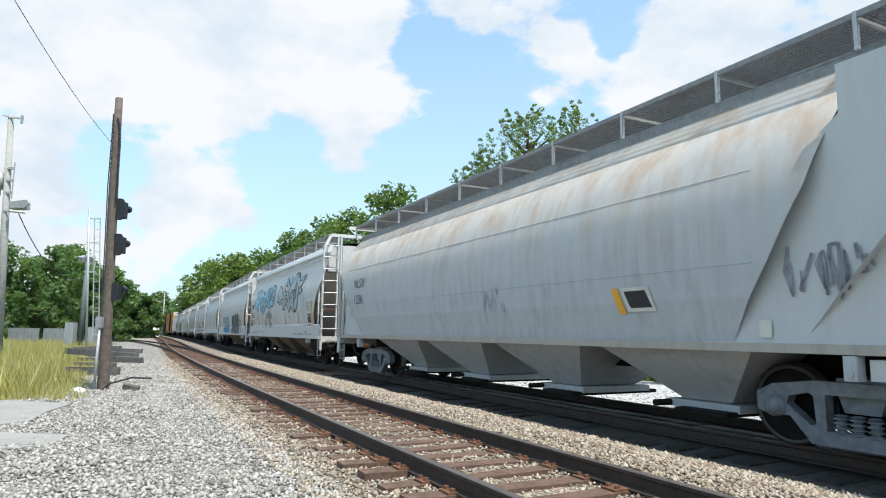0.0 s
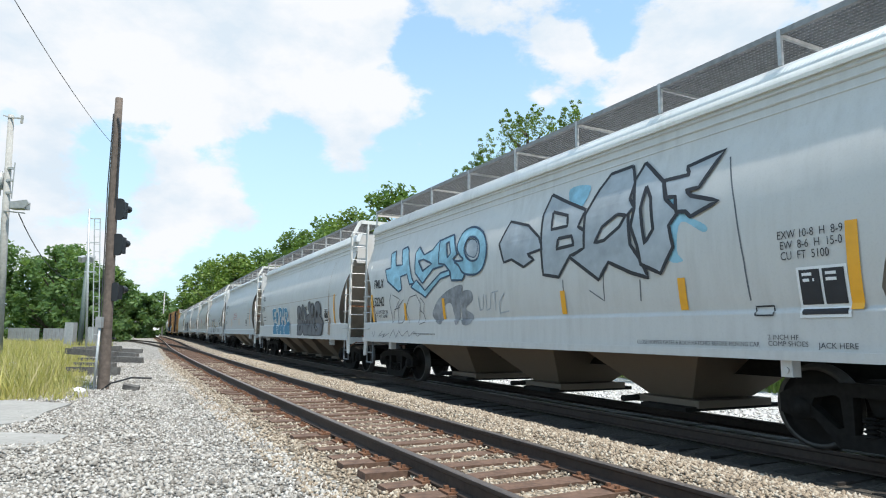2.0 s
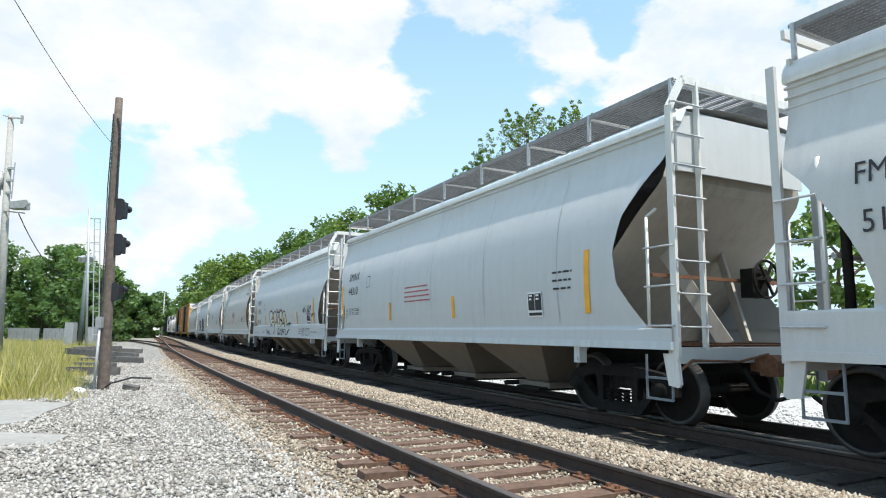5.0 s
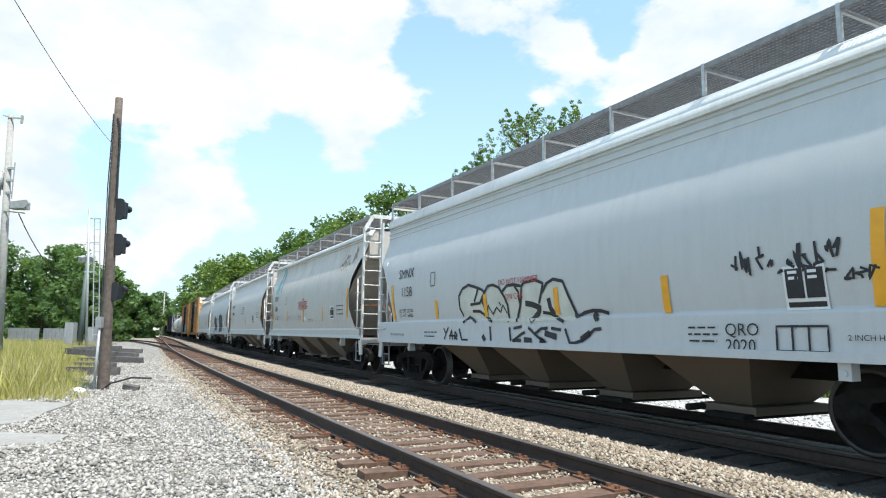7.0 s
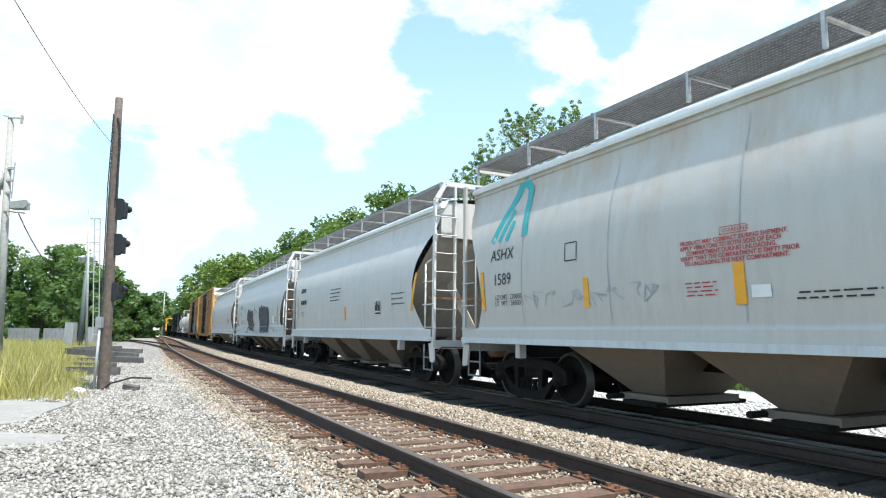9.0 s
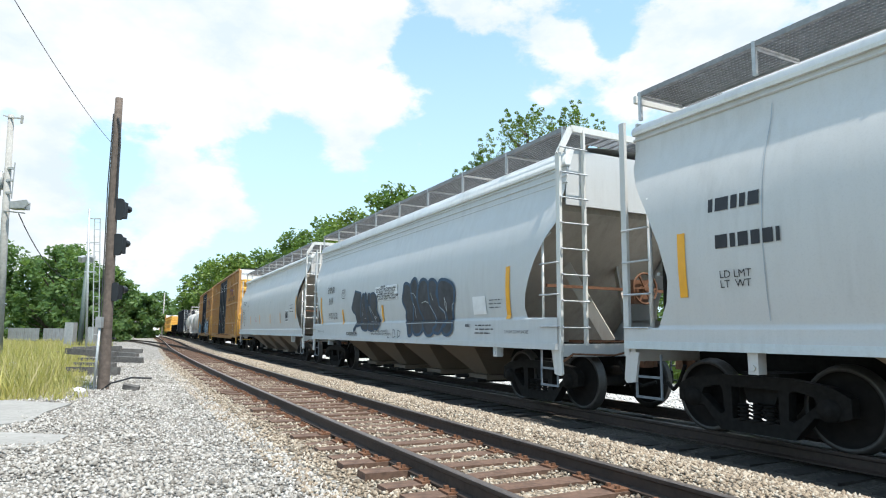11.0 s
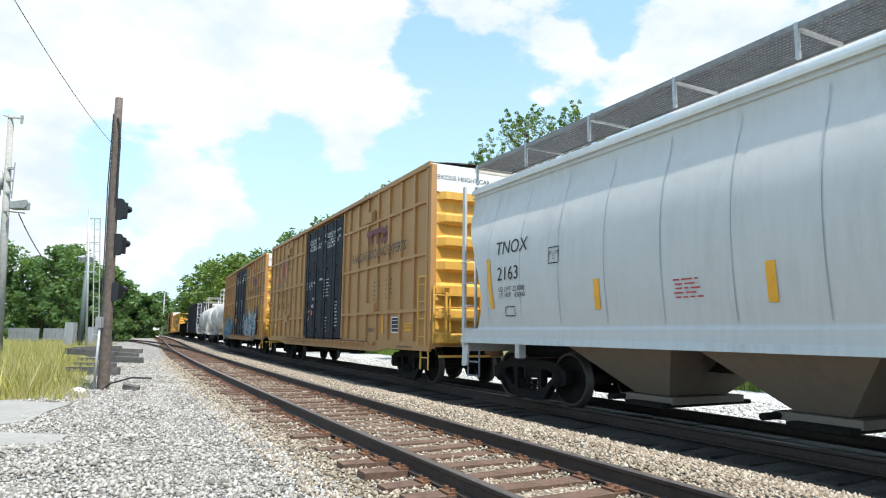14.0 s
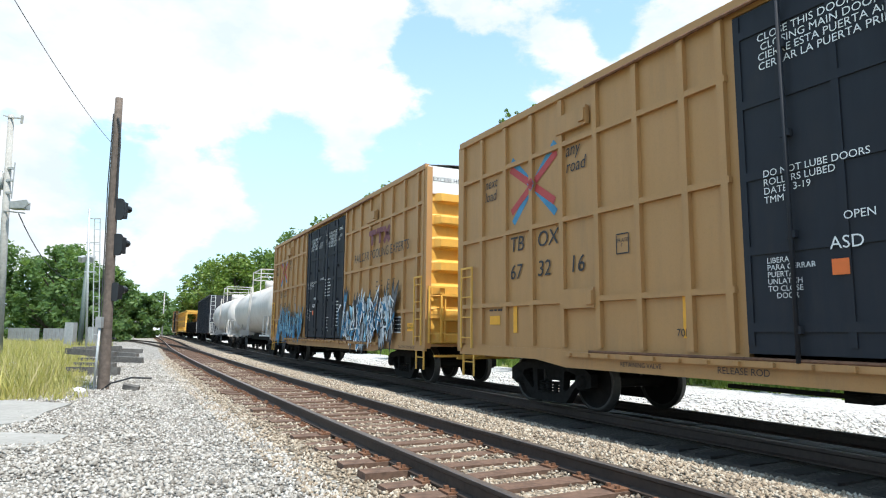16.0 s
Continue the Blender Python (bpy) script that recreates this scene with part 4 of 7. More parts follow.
def tank_car(length, label):
    car = car_base(label, "white tank cars")
    half, r, zc = length / 2, 1.36, 2.48
    bm = bmesh.new()
    prof = [(-half + 0.9, 0.05), (-half + 0.95, 0.7), (-half + 1.1, 1.1), (-half + 1.35, 1.36), (-half + 1.6, r), (0, r - 0.0), (half - 1.6, r), (half - 1.35, 1.36), (half - 1.1, 1.1), (half - 0.95, 0.7), (half - 0.9, 0.05)]
    n = 32
    rows = [[bm.verts.new((x, q * math.cos(k * math.tau / n), zc + q * math.sin(k * math.tau / n))) for k in range(n)] for x, q in prof]
    for a, b in zip(rows, rows[1:]):
        for k in range(n):
            bm.faces.new((a[k], a[(k + 1) % n], b[(k + 1) % n], b[k])).smooth = True
    bm.faces.new(rows[0]), bm.faces.new(rows[-1])
    part("tank", bm, TANK_P, car, "white painted steel tank")
    for x in (-half + 2.6, half - 2.6):
        bm = bmesh.new()
        lo = [[bm.verts.new((x + d, (r + 0.02) * math.cos(k * math.tau / n), zc + (r + 0.02) * math.sin(k * math.tau / n))) for k in range(n)] for d in (-0.15, 0.15)]
        for k in range(n):
            bm.faces.new((lo[0][k], lo[0][(k + 1) % n], lo[1][(k + 1) % n], lo[1][k])).smooth = True
        part("band", bm, TANK_P, car)
    bm = bmesh.new()
    tube(bm, (0, 0, zc + r - 0.1), (0, 0, zc + r + 0.35), 0.5, 20)
    part("dome", bm, TANK_P, car)
    bm = bmesh.new()
    for x in (-1.4, 1.4):
        for y in (-1.0, 1.0):
            beam(bm, (x, y, zc + r - 0.4), (x, y, zc + r + 0.95), 0.05)
    for z in (zc + r + 0.5, zc + r + 0.95):
        for y in (-1.0, 1.0):
            beam(bm, (-1.4, y, z), (1.4, y, z), 0.045)
        for x in (-1.4, 1.4):
            beam(bm, (x, -1.0, z), (x, 1.0, z), 0.045)
    part("safety_rail", bm, TANK_P, car)
    bm = bmesh.new()
    for e in (-1, 1):
        for y in (-1.45, 1.45):
            for x in (half - 0.1, half - 0.9, half - 2.2):
                beam(bm, (e * x, y, 1.0), (e * x, y, 2.0), 0.045)
            beam(bm, (e * (half - 0.1), y, 2.0), (e * (half - 2.2), y, 2.0), 0.045)
            beam(bm, (e * (half - 0.1), y, 1.02), (e * (half - 3.0), y, 1.02), 0.08)
        beam(bm, (e * (half - 0.1), -1.45, 2.0), (e * (half - 0.1), 1.45, 2.0), 0.045)
        box(bm, (e * (half - 0.1), 0, 0.95), (0.15, 2.9, 0.2))
        for x in (half - 2.6,):
            box(bm, (e * x, 0, 1.15), (0.5, 2.3, 0.35))
            for y in (-1.2, 1.2):
                beam(bm, (e * x, y, 1.0), (e * (x - 0.6), y * 0.9, 1.7), 0.08)
    part("frame", bm, TANK_P, car)
    bm = bmesh.new()
    for s in (-1, 1):
        beam(bm, (0, s * 1.45, 1.05), (0, s * 1.3, zc + r), 0.05)
        beam(bm, (0.5, s * 1.45, 1.05), (0.5, s * 1.3, zc + r), 0.05)
    part("ladder", bm, TANK_P, car)
    under_gear(car, half, half - 1.7)
    return car


def open_hopper(length, label, z1, mat, name="freight_car"):
    car = car_base(label, "open freight cars")
    half, w = length / 2, 1.5
    bm = bmesh.new()
    for s in (-1, 1):
        prism(bm, [(-half + 0.05, 1.0), (half - 0.05, 1.0), (half - 0.05, z1), (-half + 0.05, z1)], min(s * (w - 0.06), s * w), max(s * (w - 0.06), s * w))
    for e in (-1, 1):
        prism(bm, [(e * (half - 0.12), 1.0), (e * (half - 0.05), 1.0), (e * (half - 0.05), z1), (e * (half - 0.12), z1)][::e], -w + 0.07, w - 0.07)
    box(bm, (0, 0, 1.02), (2 * half - 0.3, 2 * w - 0.2, 0.08))
    body = part("body", bm, mat, car)
    for s in (-1, 1):
        for i in range(13):
            bm = bmesh.new()
            beam(bm, (-half + 0.3 + (2 * half - 0.6) * i / 12, s * (w + 0.04), 1.0), (-half + 0.3 + (2 * half - 0.6) * i / 12, s * (w + 0.04), z1), 0.10)
            part("side_post", bm, mat, body)
        bm = bmesh.new()
        box(bm, (0, s * (w + 0.02), z1), (2 * half - 0.1, 0.16, 0.12))
        part("top_rail", bm, mat, car)
    ladder(car, (half, -w, 1.0), (half, -w, z1), (0, 0.46, 0), 0.38, GALV)
    ladder(car, (half - 0.5, -w - 0.06, 1.0), (half - 0.5, -w - 0.06, z1), (0.46, 0, 0), 0.38, mat)
    under_gear(car, half, half - 1.8)
    return car


def rack_car(length, label):
    """A yellow flat car that carries an open rack."""
    car = car_base(label, "open freight cars")
    half, w, z1 = length / 2, 1.45, 4.3
    bm = bmesh.new()
    box(bm, (0, 0, 1.1), (2 * half, 2 * w, 0.25))
    part("deck", bm, YELLOW_END, car)
    for s in (-1, 1):
        n = 10
        for i in range(n + 1):
            bm = bmesh.new()
            x = -half + 0.15 + (2 * half - 0.3) * i / n
            beam(bm, (x, s * w, 1.2), (x, s * w, z1), 0.16)
            part("post", bm, YELLOW_END, car)
        bm = bmesh.new()
        for z in (2.2, 3.2):
            box(bm, (-1.5, s * (w - 0.02), z), (2 * half - 3.6, 0.05, 0.75))
        part("side_panel", bm, YELLOW_BOX, car)
        bm = bmesh.new()
        box(bm, (0, s * w, z1), (2 * half, 0.2, 0.2))
        part("top_rail", bm, YELLOW_END, car)
    bm = bmesh.new()
    for x in np.linspace(-half + 0.2, half - 0.2, 9):
        beam(bm, (x, -w, z1), (x, w, z1), 0.14)
    part("cross_beam", bm, YELLOW_END, car)
    under_gear(car, half, half - 1.9)
    return car


TRAIN = []                      # (car, distance of its leading end along the line at 8 s, body length)


def join(car, front, length):
    TRAIN.append((car, front + length / 2))


CARS = [("round", -76.3, 18.0), ("bulge", -56.1, 14.85), ("bulge", -39.7, 14.75), ("curved", -23.36, 13.95), ("bulge", -7.91, 14.25), ("curved", 7.96, 13.15), ("curved", 22.65, 13.25), ("bulge", 37.5, 14.55), ("curved", 53.62, 16.15)]
LOOKS = [dict(label="rusty grey cylindrical covered hopper car with faint graffiti", mat=GREY_OLD, bays=4, grey=True, end_mat=GREY_BLUE, bay_mat=GREY_OLD),
         dict(label="pale grey covered hopper car with blue outlined graffiti", mat=GREY, bays=3, sill_mat=GREY),
         dict(label="pale grey covered hopper car with blue and grey block graffiti", mat=GREY, bays=4),
         dict(label="clean pale grey covered hopper car with curved sides", mat=GREY_BLUE, bays=3, sill_mat=SILL),
         dict(label="pale blue-grey covered hopper car with black line graffiti", mat=GREY_BLUE, bays=4),
         dict(label="off-white covered hopper car with teal emblem and rust patch", mat=GREY_SPOT, bays=3, sill_mat=SILL),
         dict(label="off-white covered hopper car with plain curved sides", mat=GREY, bays=3, sill_mat=SILL),
         dict(label="pale blue-grey covered hopper car with dark bubble graffiti", mat=GREY_BLUE, bays=4, wheel_mat=RUSTY),
         dict(label="off-white covered hopper car with vertical weld seams", mat=GREY, bays=4, sill_mat=SILL, wheel_mat=RUSTY)]
built = []
for (kind, front, length), looks in zip(CARS, LOOKS):
    made = hopper_car(length, kind=kind, **looks)
    join(made[0], front, length)
    built.append(made)
boxes = []
for front, length, label in ((71.42, 17.85, "tall tan-yellow boxcar with navy plug doors"), (91.1, 17.0, "tall tan-yellow boxcar with blue graffiti along its foot")):
    made = box_car(length, label)
    join(made[0], front, length)
    boxes.append(made)
join(tank_car(15.3, "white tank car with rails round its dome"), 109.0, 15.3)
join(tank_car(15.3, "white tank car with rails round its dome"), 125.5, 15.3)
join(open_hopper(17.5, "black high-sided open hopper car", 4.6, BLACK_P), 142.0, 17.5)
join(open_hopper(20.5, "grey low-sided gondola car with white stripe", 2.3, STEEL_DARK), 161.5, 20.5)
join(rack_car(24.0, "yellow rack flat car with open posts"), 184.5, 24.0)
join(box_car(17.0, "tall tan-yellow boxcar far down the line")[0], 210.0, 17.0)

# ---- lettering, stripes and graffiti on the cars ----


def blob(car, cx, cz, rx, rz, wf, fill, edge, seed, spiky=0.0, lift=0.018, wide=0.05, lean=0.0):
    """One sprayed letter form: an uneven filled patch with its outline."""
    rnd = random.Random(seed)
    n = 22
    ph = rnd.uniform(0, 9)
    rim = []
    for k in range(n):
        a = k * math.tau / n
        r = 1 + 0.16 * math.sin(2 * a + ph) + 0.10 * math.sin(5 * a + ph * 2) + (spiky * rnd.uniform(-0.6, 1.0) if k % 2 else 0)
        sq = 1 / max(abs(math.cos(a)), abs(math.sin(a))) ** 0.55
        z = cz + rz * r * sq * math.sin(a)
        rim.append((cx + rx * r * sq * math.cos(a) + lean * (z - cz), z))
    bm = bmesh.new()
    mid = bm.verts.new((cx, -(wf(cz) + lift), cz))
    rings = []
    for q in (0.33, 0.66, 1.0):
        rings.append([bm.verts.new((cx + (x - cx) * q, -(wf(cz + (z - cz) * q) + lift), cz + (z - cz) * q)) for x, z in rim])
    for k in range(n):
        bm.faces.new((mid, rings[0][k], rings[0][(k + 1) % n]))
        for a, b in zip(rings, rings[1:]):
            bm.faces.new((a[k], b[k], b[(k + 1) % n], a[(k + 1) % n]))
    g = part("graffiti", bm, fill, car, "sprayed graffiti letter form")
    lines = [rim + [rim[0]]]
    lines.append([(cx - rx * 0.3, cz + rz * rnd.uniform(0.1, 0.6)), (cx + rx * rnd.uniform(-0.1, 0.3), cz + rz * 0.1), (cx - rx * 0.2, cz - rz * rnd.uniform(0.2, 0.6))])
    lines.append([(cx + rx * 0.3, cz + rz * 0.5), (cx + rx * rnd.uniform(0.0, 0.4), cz - rz * 0.5)])
    strokes(g, lines, wf, edge, wide, lift + 0.006, "outline")


def scribble(car, x0, x1, z0, z1, wf, mat, seed, n=6, wide=0.03):
    rnd = random.Random(seed)
    paths = []
    for k in range(n):
        c = x0 + (x1 - x0) * (k + 0.5) / n
        w = (x1 - x0) / n
        paths.append([(c + rnd.uniform(-0.6, 0.6) * w, rnd.uniform(z0, z1)) for _ in range(rnd.randint(4, 6))])
    strokes(car, paths, wf, mat, wide)


def rounded(rim, n=4):
    """A closed outline eased through its corners."""
    out = []
    for k in range(len(rim)):
        a, b, c, d = (Vector(rim[(k + i) % len(rim)]) for i in (-1, 0, 1, 2))
        for i in range(n):
            t = i / n
            p = 0.5 * (2 * b + (c - a) * t + (2 * a - 5 * b + 4 * c - d) * t * t + (3 * b - a - 3 * c + d) * t ** 3)
            out.append((p.x, max(1.09, p.y)))
    return out


def shape(car, wf, fill, edge, rim, holes=(), wide=0.05, soft=True, lift=0.012, label=""):
    """A sprayed letter form that follows the side's curve: a fill with gaps, and its outline."""
    loops = [rounded(k) if soft else k for k in [rim, *holes]]
    bm = bmesh.new()
    edges = []
    for loop in loops:
        vs = [bm.verts.new((x, 0, z)) for x, z in loop]
        edges += [bm.edges.new((vs[k], vs[(k + 1) % len(vs)])) for k in range(len(vs))]
    bmesh.ops.triangle_fill(bm, edges=edges, use_beauty=True, normal=(0, -1, 0))
    lo, hi = min(z for _, z in loops[0]), max(z for _, z in loops[0])
    for z in [1.498, 1.512] + [1.2 + 0.12 * k for k in range(24)]:
        if lo < z < hi:
            bmesh.ops.bisect_plane(bm, geom=bm.verts[:] + bm.edges[:] + bm.faces[:], plane_co=(0, 0, z), plane_no=(0, 0, 1))
    for v in bm.verts:
        v.co.y = -(wf(v.co.z) + lift)
    g = part("graffiti", bm, fill, car, label)
    if edge:
        strokes(g, [k + [k[0]] for k in loops], wf, edge, wide, lift + 0.003, "outline")


def frame_box(car, x, z, w, h, wf, mat=INK, wide=0.018):
    strokes(car, [[(x, z), (x + w, z), (x + w, z + h), (x, z + h), (x, z)]], wf, mat, wide, 0.018, "plate_mark")


def stripe(car, wf, x, z0, z1, lean=0.0, wide=0.12):
    side_patch(car, "reflector_stripe", x, x + wide, z0, z1, wf, STRIPE, lean, label="yellow reflector stripe")


# rusty cylindrical car
car, wf, half = built[0]
letter(car, "NLSX", -7.3, 2.52, 0.38, wf, INK_GREY)
letter(car, "1236", -7.25, 2.05, 0.38, wf, INK_GREY)
stripe(car, lambda z: 1.45, -8.72, 1.45, 2.36, -0.1, 0.16)
stripe(car, wf, 3.93, 1.52, 1.88, -0.12, 0.13)
side_patch(car, "data_panel", 4.1, 4.62, 1.55, 1.88, wf, INK_CREAM, -0.1)
side_patch(car, "data_field", 4.16, 4.56, 1.6, 1.83, wf, INK, -0.1, 0.020)
scribble(car, -8.3, -6.8, 1.5, 1.95, lambda z: 1.45, INK_PALE, 3, 6, 0.035)
scribble(car, 6.4, 7.3, 1.6, 2.2, lambda z: 1.45, INK_SMUDGE, 4, 6, 0.035)
scribble(car, 0.2, 1.0, 1.6, 2.1, wf, INK_PALE, 5, 5, 0.03)
side_patch(car, "data_panel", 6.05, 6.2, 1.22, 1.41, lambda z: 1.45, INK_CREAM)
for z in (2.05, 3.12):
    bm = bmesh.new()
    tube(bm, (-half + 1.0, -wf(z) - 0.004, z), (half - 2.9, -wf(z) - 0.002, z), 0.008, 6)
    part("weld_seam", bm, GREY_OLD, car)
for y in (-1.0, 1.0):
    bm = bmesh.new()
    box(bm, (half - 1.6, y * 1.2, 0.92), (0.42, 0.5, 0.2))
    box(bm, (half - 1.6, y * 1.42, 1.0), (0.12, 0.06, 0.34))
    part("jacking_pad", bm, GREY_BLUE, car, "pale grey jacking pad")

# pale grey car with outlined graffiti
car, wf, half = built[1]
letter(car, "FMLX", -6.55, 2.42, 0.33, wf, INK, 0.85, 0.006)
letter(car, "52242", -6.50, 1.94, 0.33, wf, INK, 0.85, 0.006)
letter(car, "LD LMT 223100\nLT  WT  62900", -6.42, 1.73, 0.125, wf, INK)
stripe(car, wf, -6.72, 1.51, 2.26, -0.05, 0.12), stripe(car, wf, -4.52, 1.53, 1.95), stripe(car, wf, -2.45, 1.53, 1.98)
shape(car, wf, INK_SKY, None, [(1.7, 3.6), (2.24, 3.55), (2.16, 3.23), (1.93, 3.2)], [], 0.05, True, 0.008, 'light blue overspray')
shape(car, wf, INK_SKY, None, [(3.79, 2.96), (4.15, 2.99), (4.17, 2.8), (4.57, 2.56), (4.53, 2.48), (4.19, 2.66), (4.12, 2.3), (4.21, 2.16), (3.99, 2.18), (3.86, 2.47)], [], 0.05, True, 0.008, 'light blue overspray')
shape(car, wf, INK_PALE, INK, [(-0.16, 2.9), (0.1, 3.3), (0.73, 3.13), (1.11, 2.87), (1.24, 2.65), (0.8, 2.6), (1.01, 2.49), (0.7, 2.39), (0.31, 2.56), (0.06, 2.53)], [], 0.05, False, 0.01, 'pale grey graffiti letter with a black outline')
shape(car, wf, INK_PALE, INK, [(1.24, 3.6), (1.13, 3.24), (1.21, 2.65), (1.28, 2.21), (1.69, 2.14), (1.98, 2.45), (2.35, 2.53), (2.37, 2.78), (2.14, 2.9), (2.27, 3.15), (1.7, 3.39)], [[(1.41, 3.26), (1.83, 3.13), (1.87, 2.95), (1.45, 2.95)], [(1.66, 2.77), (2, 2.77), (2.07, 2.62), (1.63, 2.6)]], 0.055, False, 0.012, 'pale grey graffiti letter with a black outline')
shape(car, wf, INK_PALE, INK, [(3.15, 3.66), (2.69, 3.64), (2.51, 3.44), (2.28, 3.06), (2.32, 2.54), (1.98, 2.43), (2.64, 2.03), (2.86, 2.27), (3.31, 2.08), (3.62, 1.99), (3.51, 2.22), (3.3, 2.48), (3.23, 2.92), (3.34, 3), (3.23, 3.15), (3.27, 3.38)], [[(3.01, 2.95), (3.19, 2.91), (3.08, 2.76), (2.77, 2.6), (2.56, 2.59), (2.71, 2.81)]], 0.055, False, 0.016, 'pale grey graffiti letter with a black outline')
shape(car, wf, INK_PALE, INK, [(3.4, 3.65), (3.26, 3.41), (3.35, 2.98), (3.31, 2.73), (3.44, 2.44), (3.5, 2.18), (3.84, 2.03), (4.07, 2.35), (4, 2.64), (4.15, 2.8), (3.91, 3.01), (3.83, 3.27)], [[(3.52, 3.27), (3.64, 3.08), (3.73, 2.63), (3.58, 2.45), (3.47, 2.96)]], 0.055, False, 0.02, 'pale grey graffiti letter with a black outline')
shape(car, wf, INK_PALE, INK, [(3.84, 3.28), (4.27, 3.27), (4.2, 3.39), (4.76, 3.48), (4.45, 3.06), (4.25, 3.06), (4.34, 2.97), (4.76, 2.83), (4.35, 2.7), (4.27, 2.78), (4.12, 2.8), (4.08, 3.01), (3.93, 3.03)], [], 0.055, False, 0.024, 'pale grey graffiti letter with a black outline')
strokes(car, [[(4.84, 3.37), (4.98, 2.72), (5.07, 2.08), (5.1, 1.63)], [(1.78, 2.09), (1.78, 1.75)], [(2.4, 1.89), (2.71, 1.72), (2.73, 2.13)], [(3.45, 1.98), (3.43, 1.69)]], wf, INK_GREY, 0.02, 0.006, label='grey drips and dents')
shape(car, wf, INK_SKY, INK_NAVY, [(-5.84, 2.89), (-5.46, 2.91), (-5.67, 3.31), (-5.41, 3.36), (-5.13, 2.94), (-4.72, 2.92), (-4.98, 3.35), (-4.68, 3.39), (-4.53, 3.29), (-4.25, 2.86), (-4.04, 2.54), (-3.89, 2.4), (-4.16, 2.39), (-4.36, 2.66), (-4.75, 2.62), (-4.63, 2.3), (-4.82, 2.25), (-5.59, 2.56)], [], 0.045, False, 0.012, 'light blue graffiti letter with a dark outline')
shape(car, wf, INK_SKY, INK_NAVY, [(-3.87, 2.65), (-4.02, 3.15), (-3.89, 3.29), (-3.49, 3.05), (-3.09, 3.12), (-2.82, 3.32), (-2.67, 2.93), (-2.39, 2.69), (-2.9, 2.66), (-3.42, 2.37)], [[(-3.77, 2.93), (-3.49, 2.94), (-2.99, 2.79), (-3.45, 2.66)]], 0.045, False, 0.016, 'light blue graffiti letter with a dark outline')
shape(car, wf, INK_SKY, INK_NAVY, [(-4.08, 2.32), (-3.5, 2.13), (-3.26, 2.04), (-2.51, 2.41), (-2.04, 2.46), (-2.11, 2.57), (-2.51, 2.54), (-3.28, 2.2), (-3.77, 2.47)], [], 0.04, False, 0.014, 'light blue graffiti letter with a dark outline')
shape(car, wf, INK_SKY, INK_NAVY, [(-2.79, 3.3), (-2.52, 3.33), (-2.16, 3.36), (-1.82, 2.88), (-1.98, 2.81), (-1.75, 2.66), (-1.37, 2.51), (-1.44, 2.37), (-1.52, 2.31), (-1.98, 2.34), (-2.04, 2.53), (-2.33, 2.71), (-2.63, 2.76)], [[(-2.44, 3.2), (-2.3, 3.21), (-2.11, 2.94), (-2.24, 2.85)]], 0.045, False, 0.02, 'light blue graffiti letter with a dark outline')
shape(car, wf, INK_SKY, INK_NAVY, [(-1.86, 3.08), (-1.7, 3.37), (-1.28, 3.4), (-0.85, 3.22), (-0.64, 2.98), (-0.59, 2.72), (-0.7, 2.49), (-0.97, 2.39), (-1.44, 2.45), (-1.69, 2.64), (-1.87, 2.73), (-1.5, 2.73), (-1.7, 2.87)], [[(-1.53, 2.99), (-1.44, 3.18), (-1.2, 3.18), (-0.96, 3.05), (-0.86, 2.84), (-0.93, 2.69), (-1.15, 2.68), (-1.39, 2.79)]], 0.045, True, 0.024, 'light blue graffiti letter with a dark outline')
shape(car, wf, INK_PALE, INK_NAVY, [(-1.46, 2.98), (-1.4, 3.13), (-1.19, 3.13), (-1.04, 3.03), (-0.97, 2.86), (-1.04, 2.75), (-1.21, 2.77), (-1.39, 2.85)], [], 0.02, True, 0.01, 'pale grey sprayed spot')
shape(car, wf, INK_SMUDGE, None, [(-2.98, 1.64), (-2.69, 1.93), (-2.3, 2.1), (-1.86, 2.2), (-1.51, 2.2), (-1.62, 1.86), (-1.74, 1.48), (-1.9, 1.43), (-2.03, 1.84), (-2.34, 1.8), (-2.51, 1.44), (-2.77, 1.47)], [], 0.03, True, 0.008, 'smudged dark grey graffiti letter')
shape(car, wf, INK_SMUDGE, None, [(-1.52, 2.07), (-1.18, 2.08), (-1.11, 1.9), (-1.42, 1.73), (-1.15, 1.6), (-1.24, 1.43), (-1.59, 1.42), (-1.62, 1.77)], [], 0.03, True, 0.008, 'smudged dark grey graffiti letter')
strokes(car, [[(-5.33, 2.23), (-5.43, 2.03), (-5.27, 1.48), (-5.15, 1.75), (-4.76, 2.06), (-5.21, 2.19)], [(-5.13, 1.81), (-4.78, 1.86)], [(-4.54, 2.04), (-4.89, 1.87), (-4.92, 1.47), (-4.65, 1.47), (-4.48, 1.72), (-4.17, 2.08), (-3.78, 2.12), (-3.57, 1.92), (-3.7, 1.46)], [(-3.55, 2.04), (-3.35, 1.91), (-3.43, 1.68), (-3.62, 1.75)], [(-3.43, 1.68), (-3.34, 1.48), (-3.65, 1.43)], [(-4.46, 1.85), (-4.23, 1.46)]], wf, INK_GREY, 0.02, 0.012, label='thin black outline graffiti')
strokes(car, [[(-0.89, 1.95), (-0.86, 1.68), (-0.75, 1.7), (-0.67, 1.98)], [(-0.59, 1.97), (-0.61, 1.67), (-0.47, 1.71), (-0.4, 2)], [(-0.38, 2), (-0.16, 2.02)], [(-0.27, 1.99), (-0.29, 1.66)], [(0.05, 1.96), (-0.14, 1.81), (-0.15, 1.61), (0.16, 1.64)]], wf, INK_PALE, 0.025, 0.01, label='faint grey scrawl')
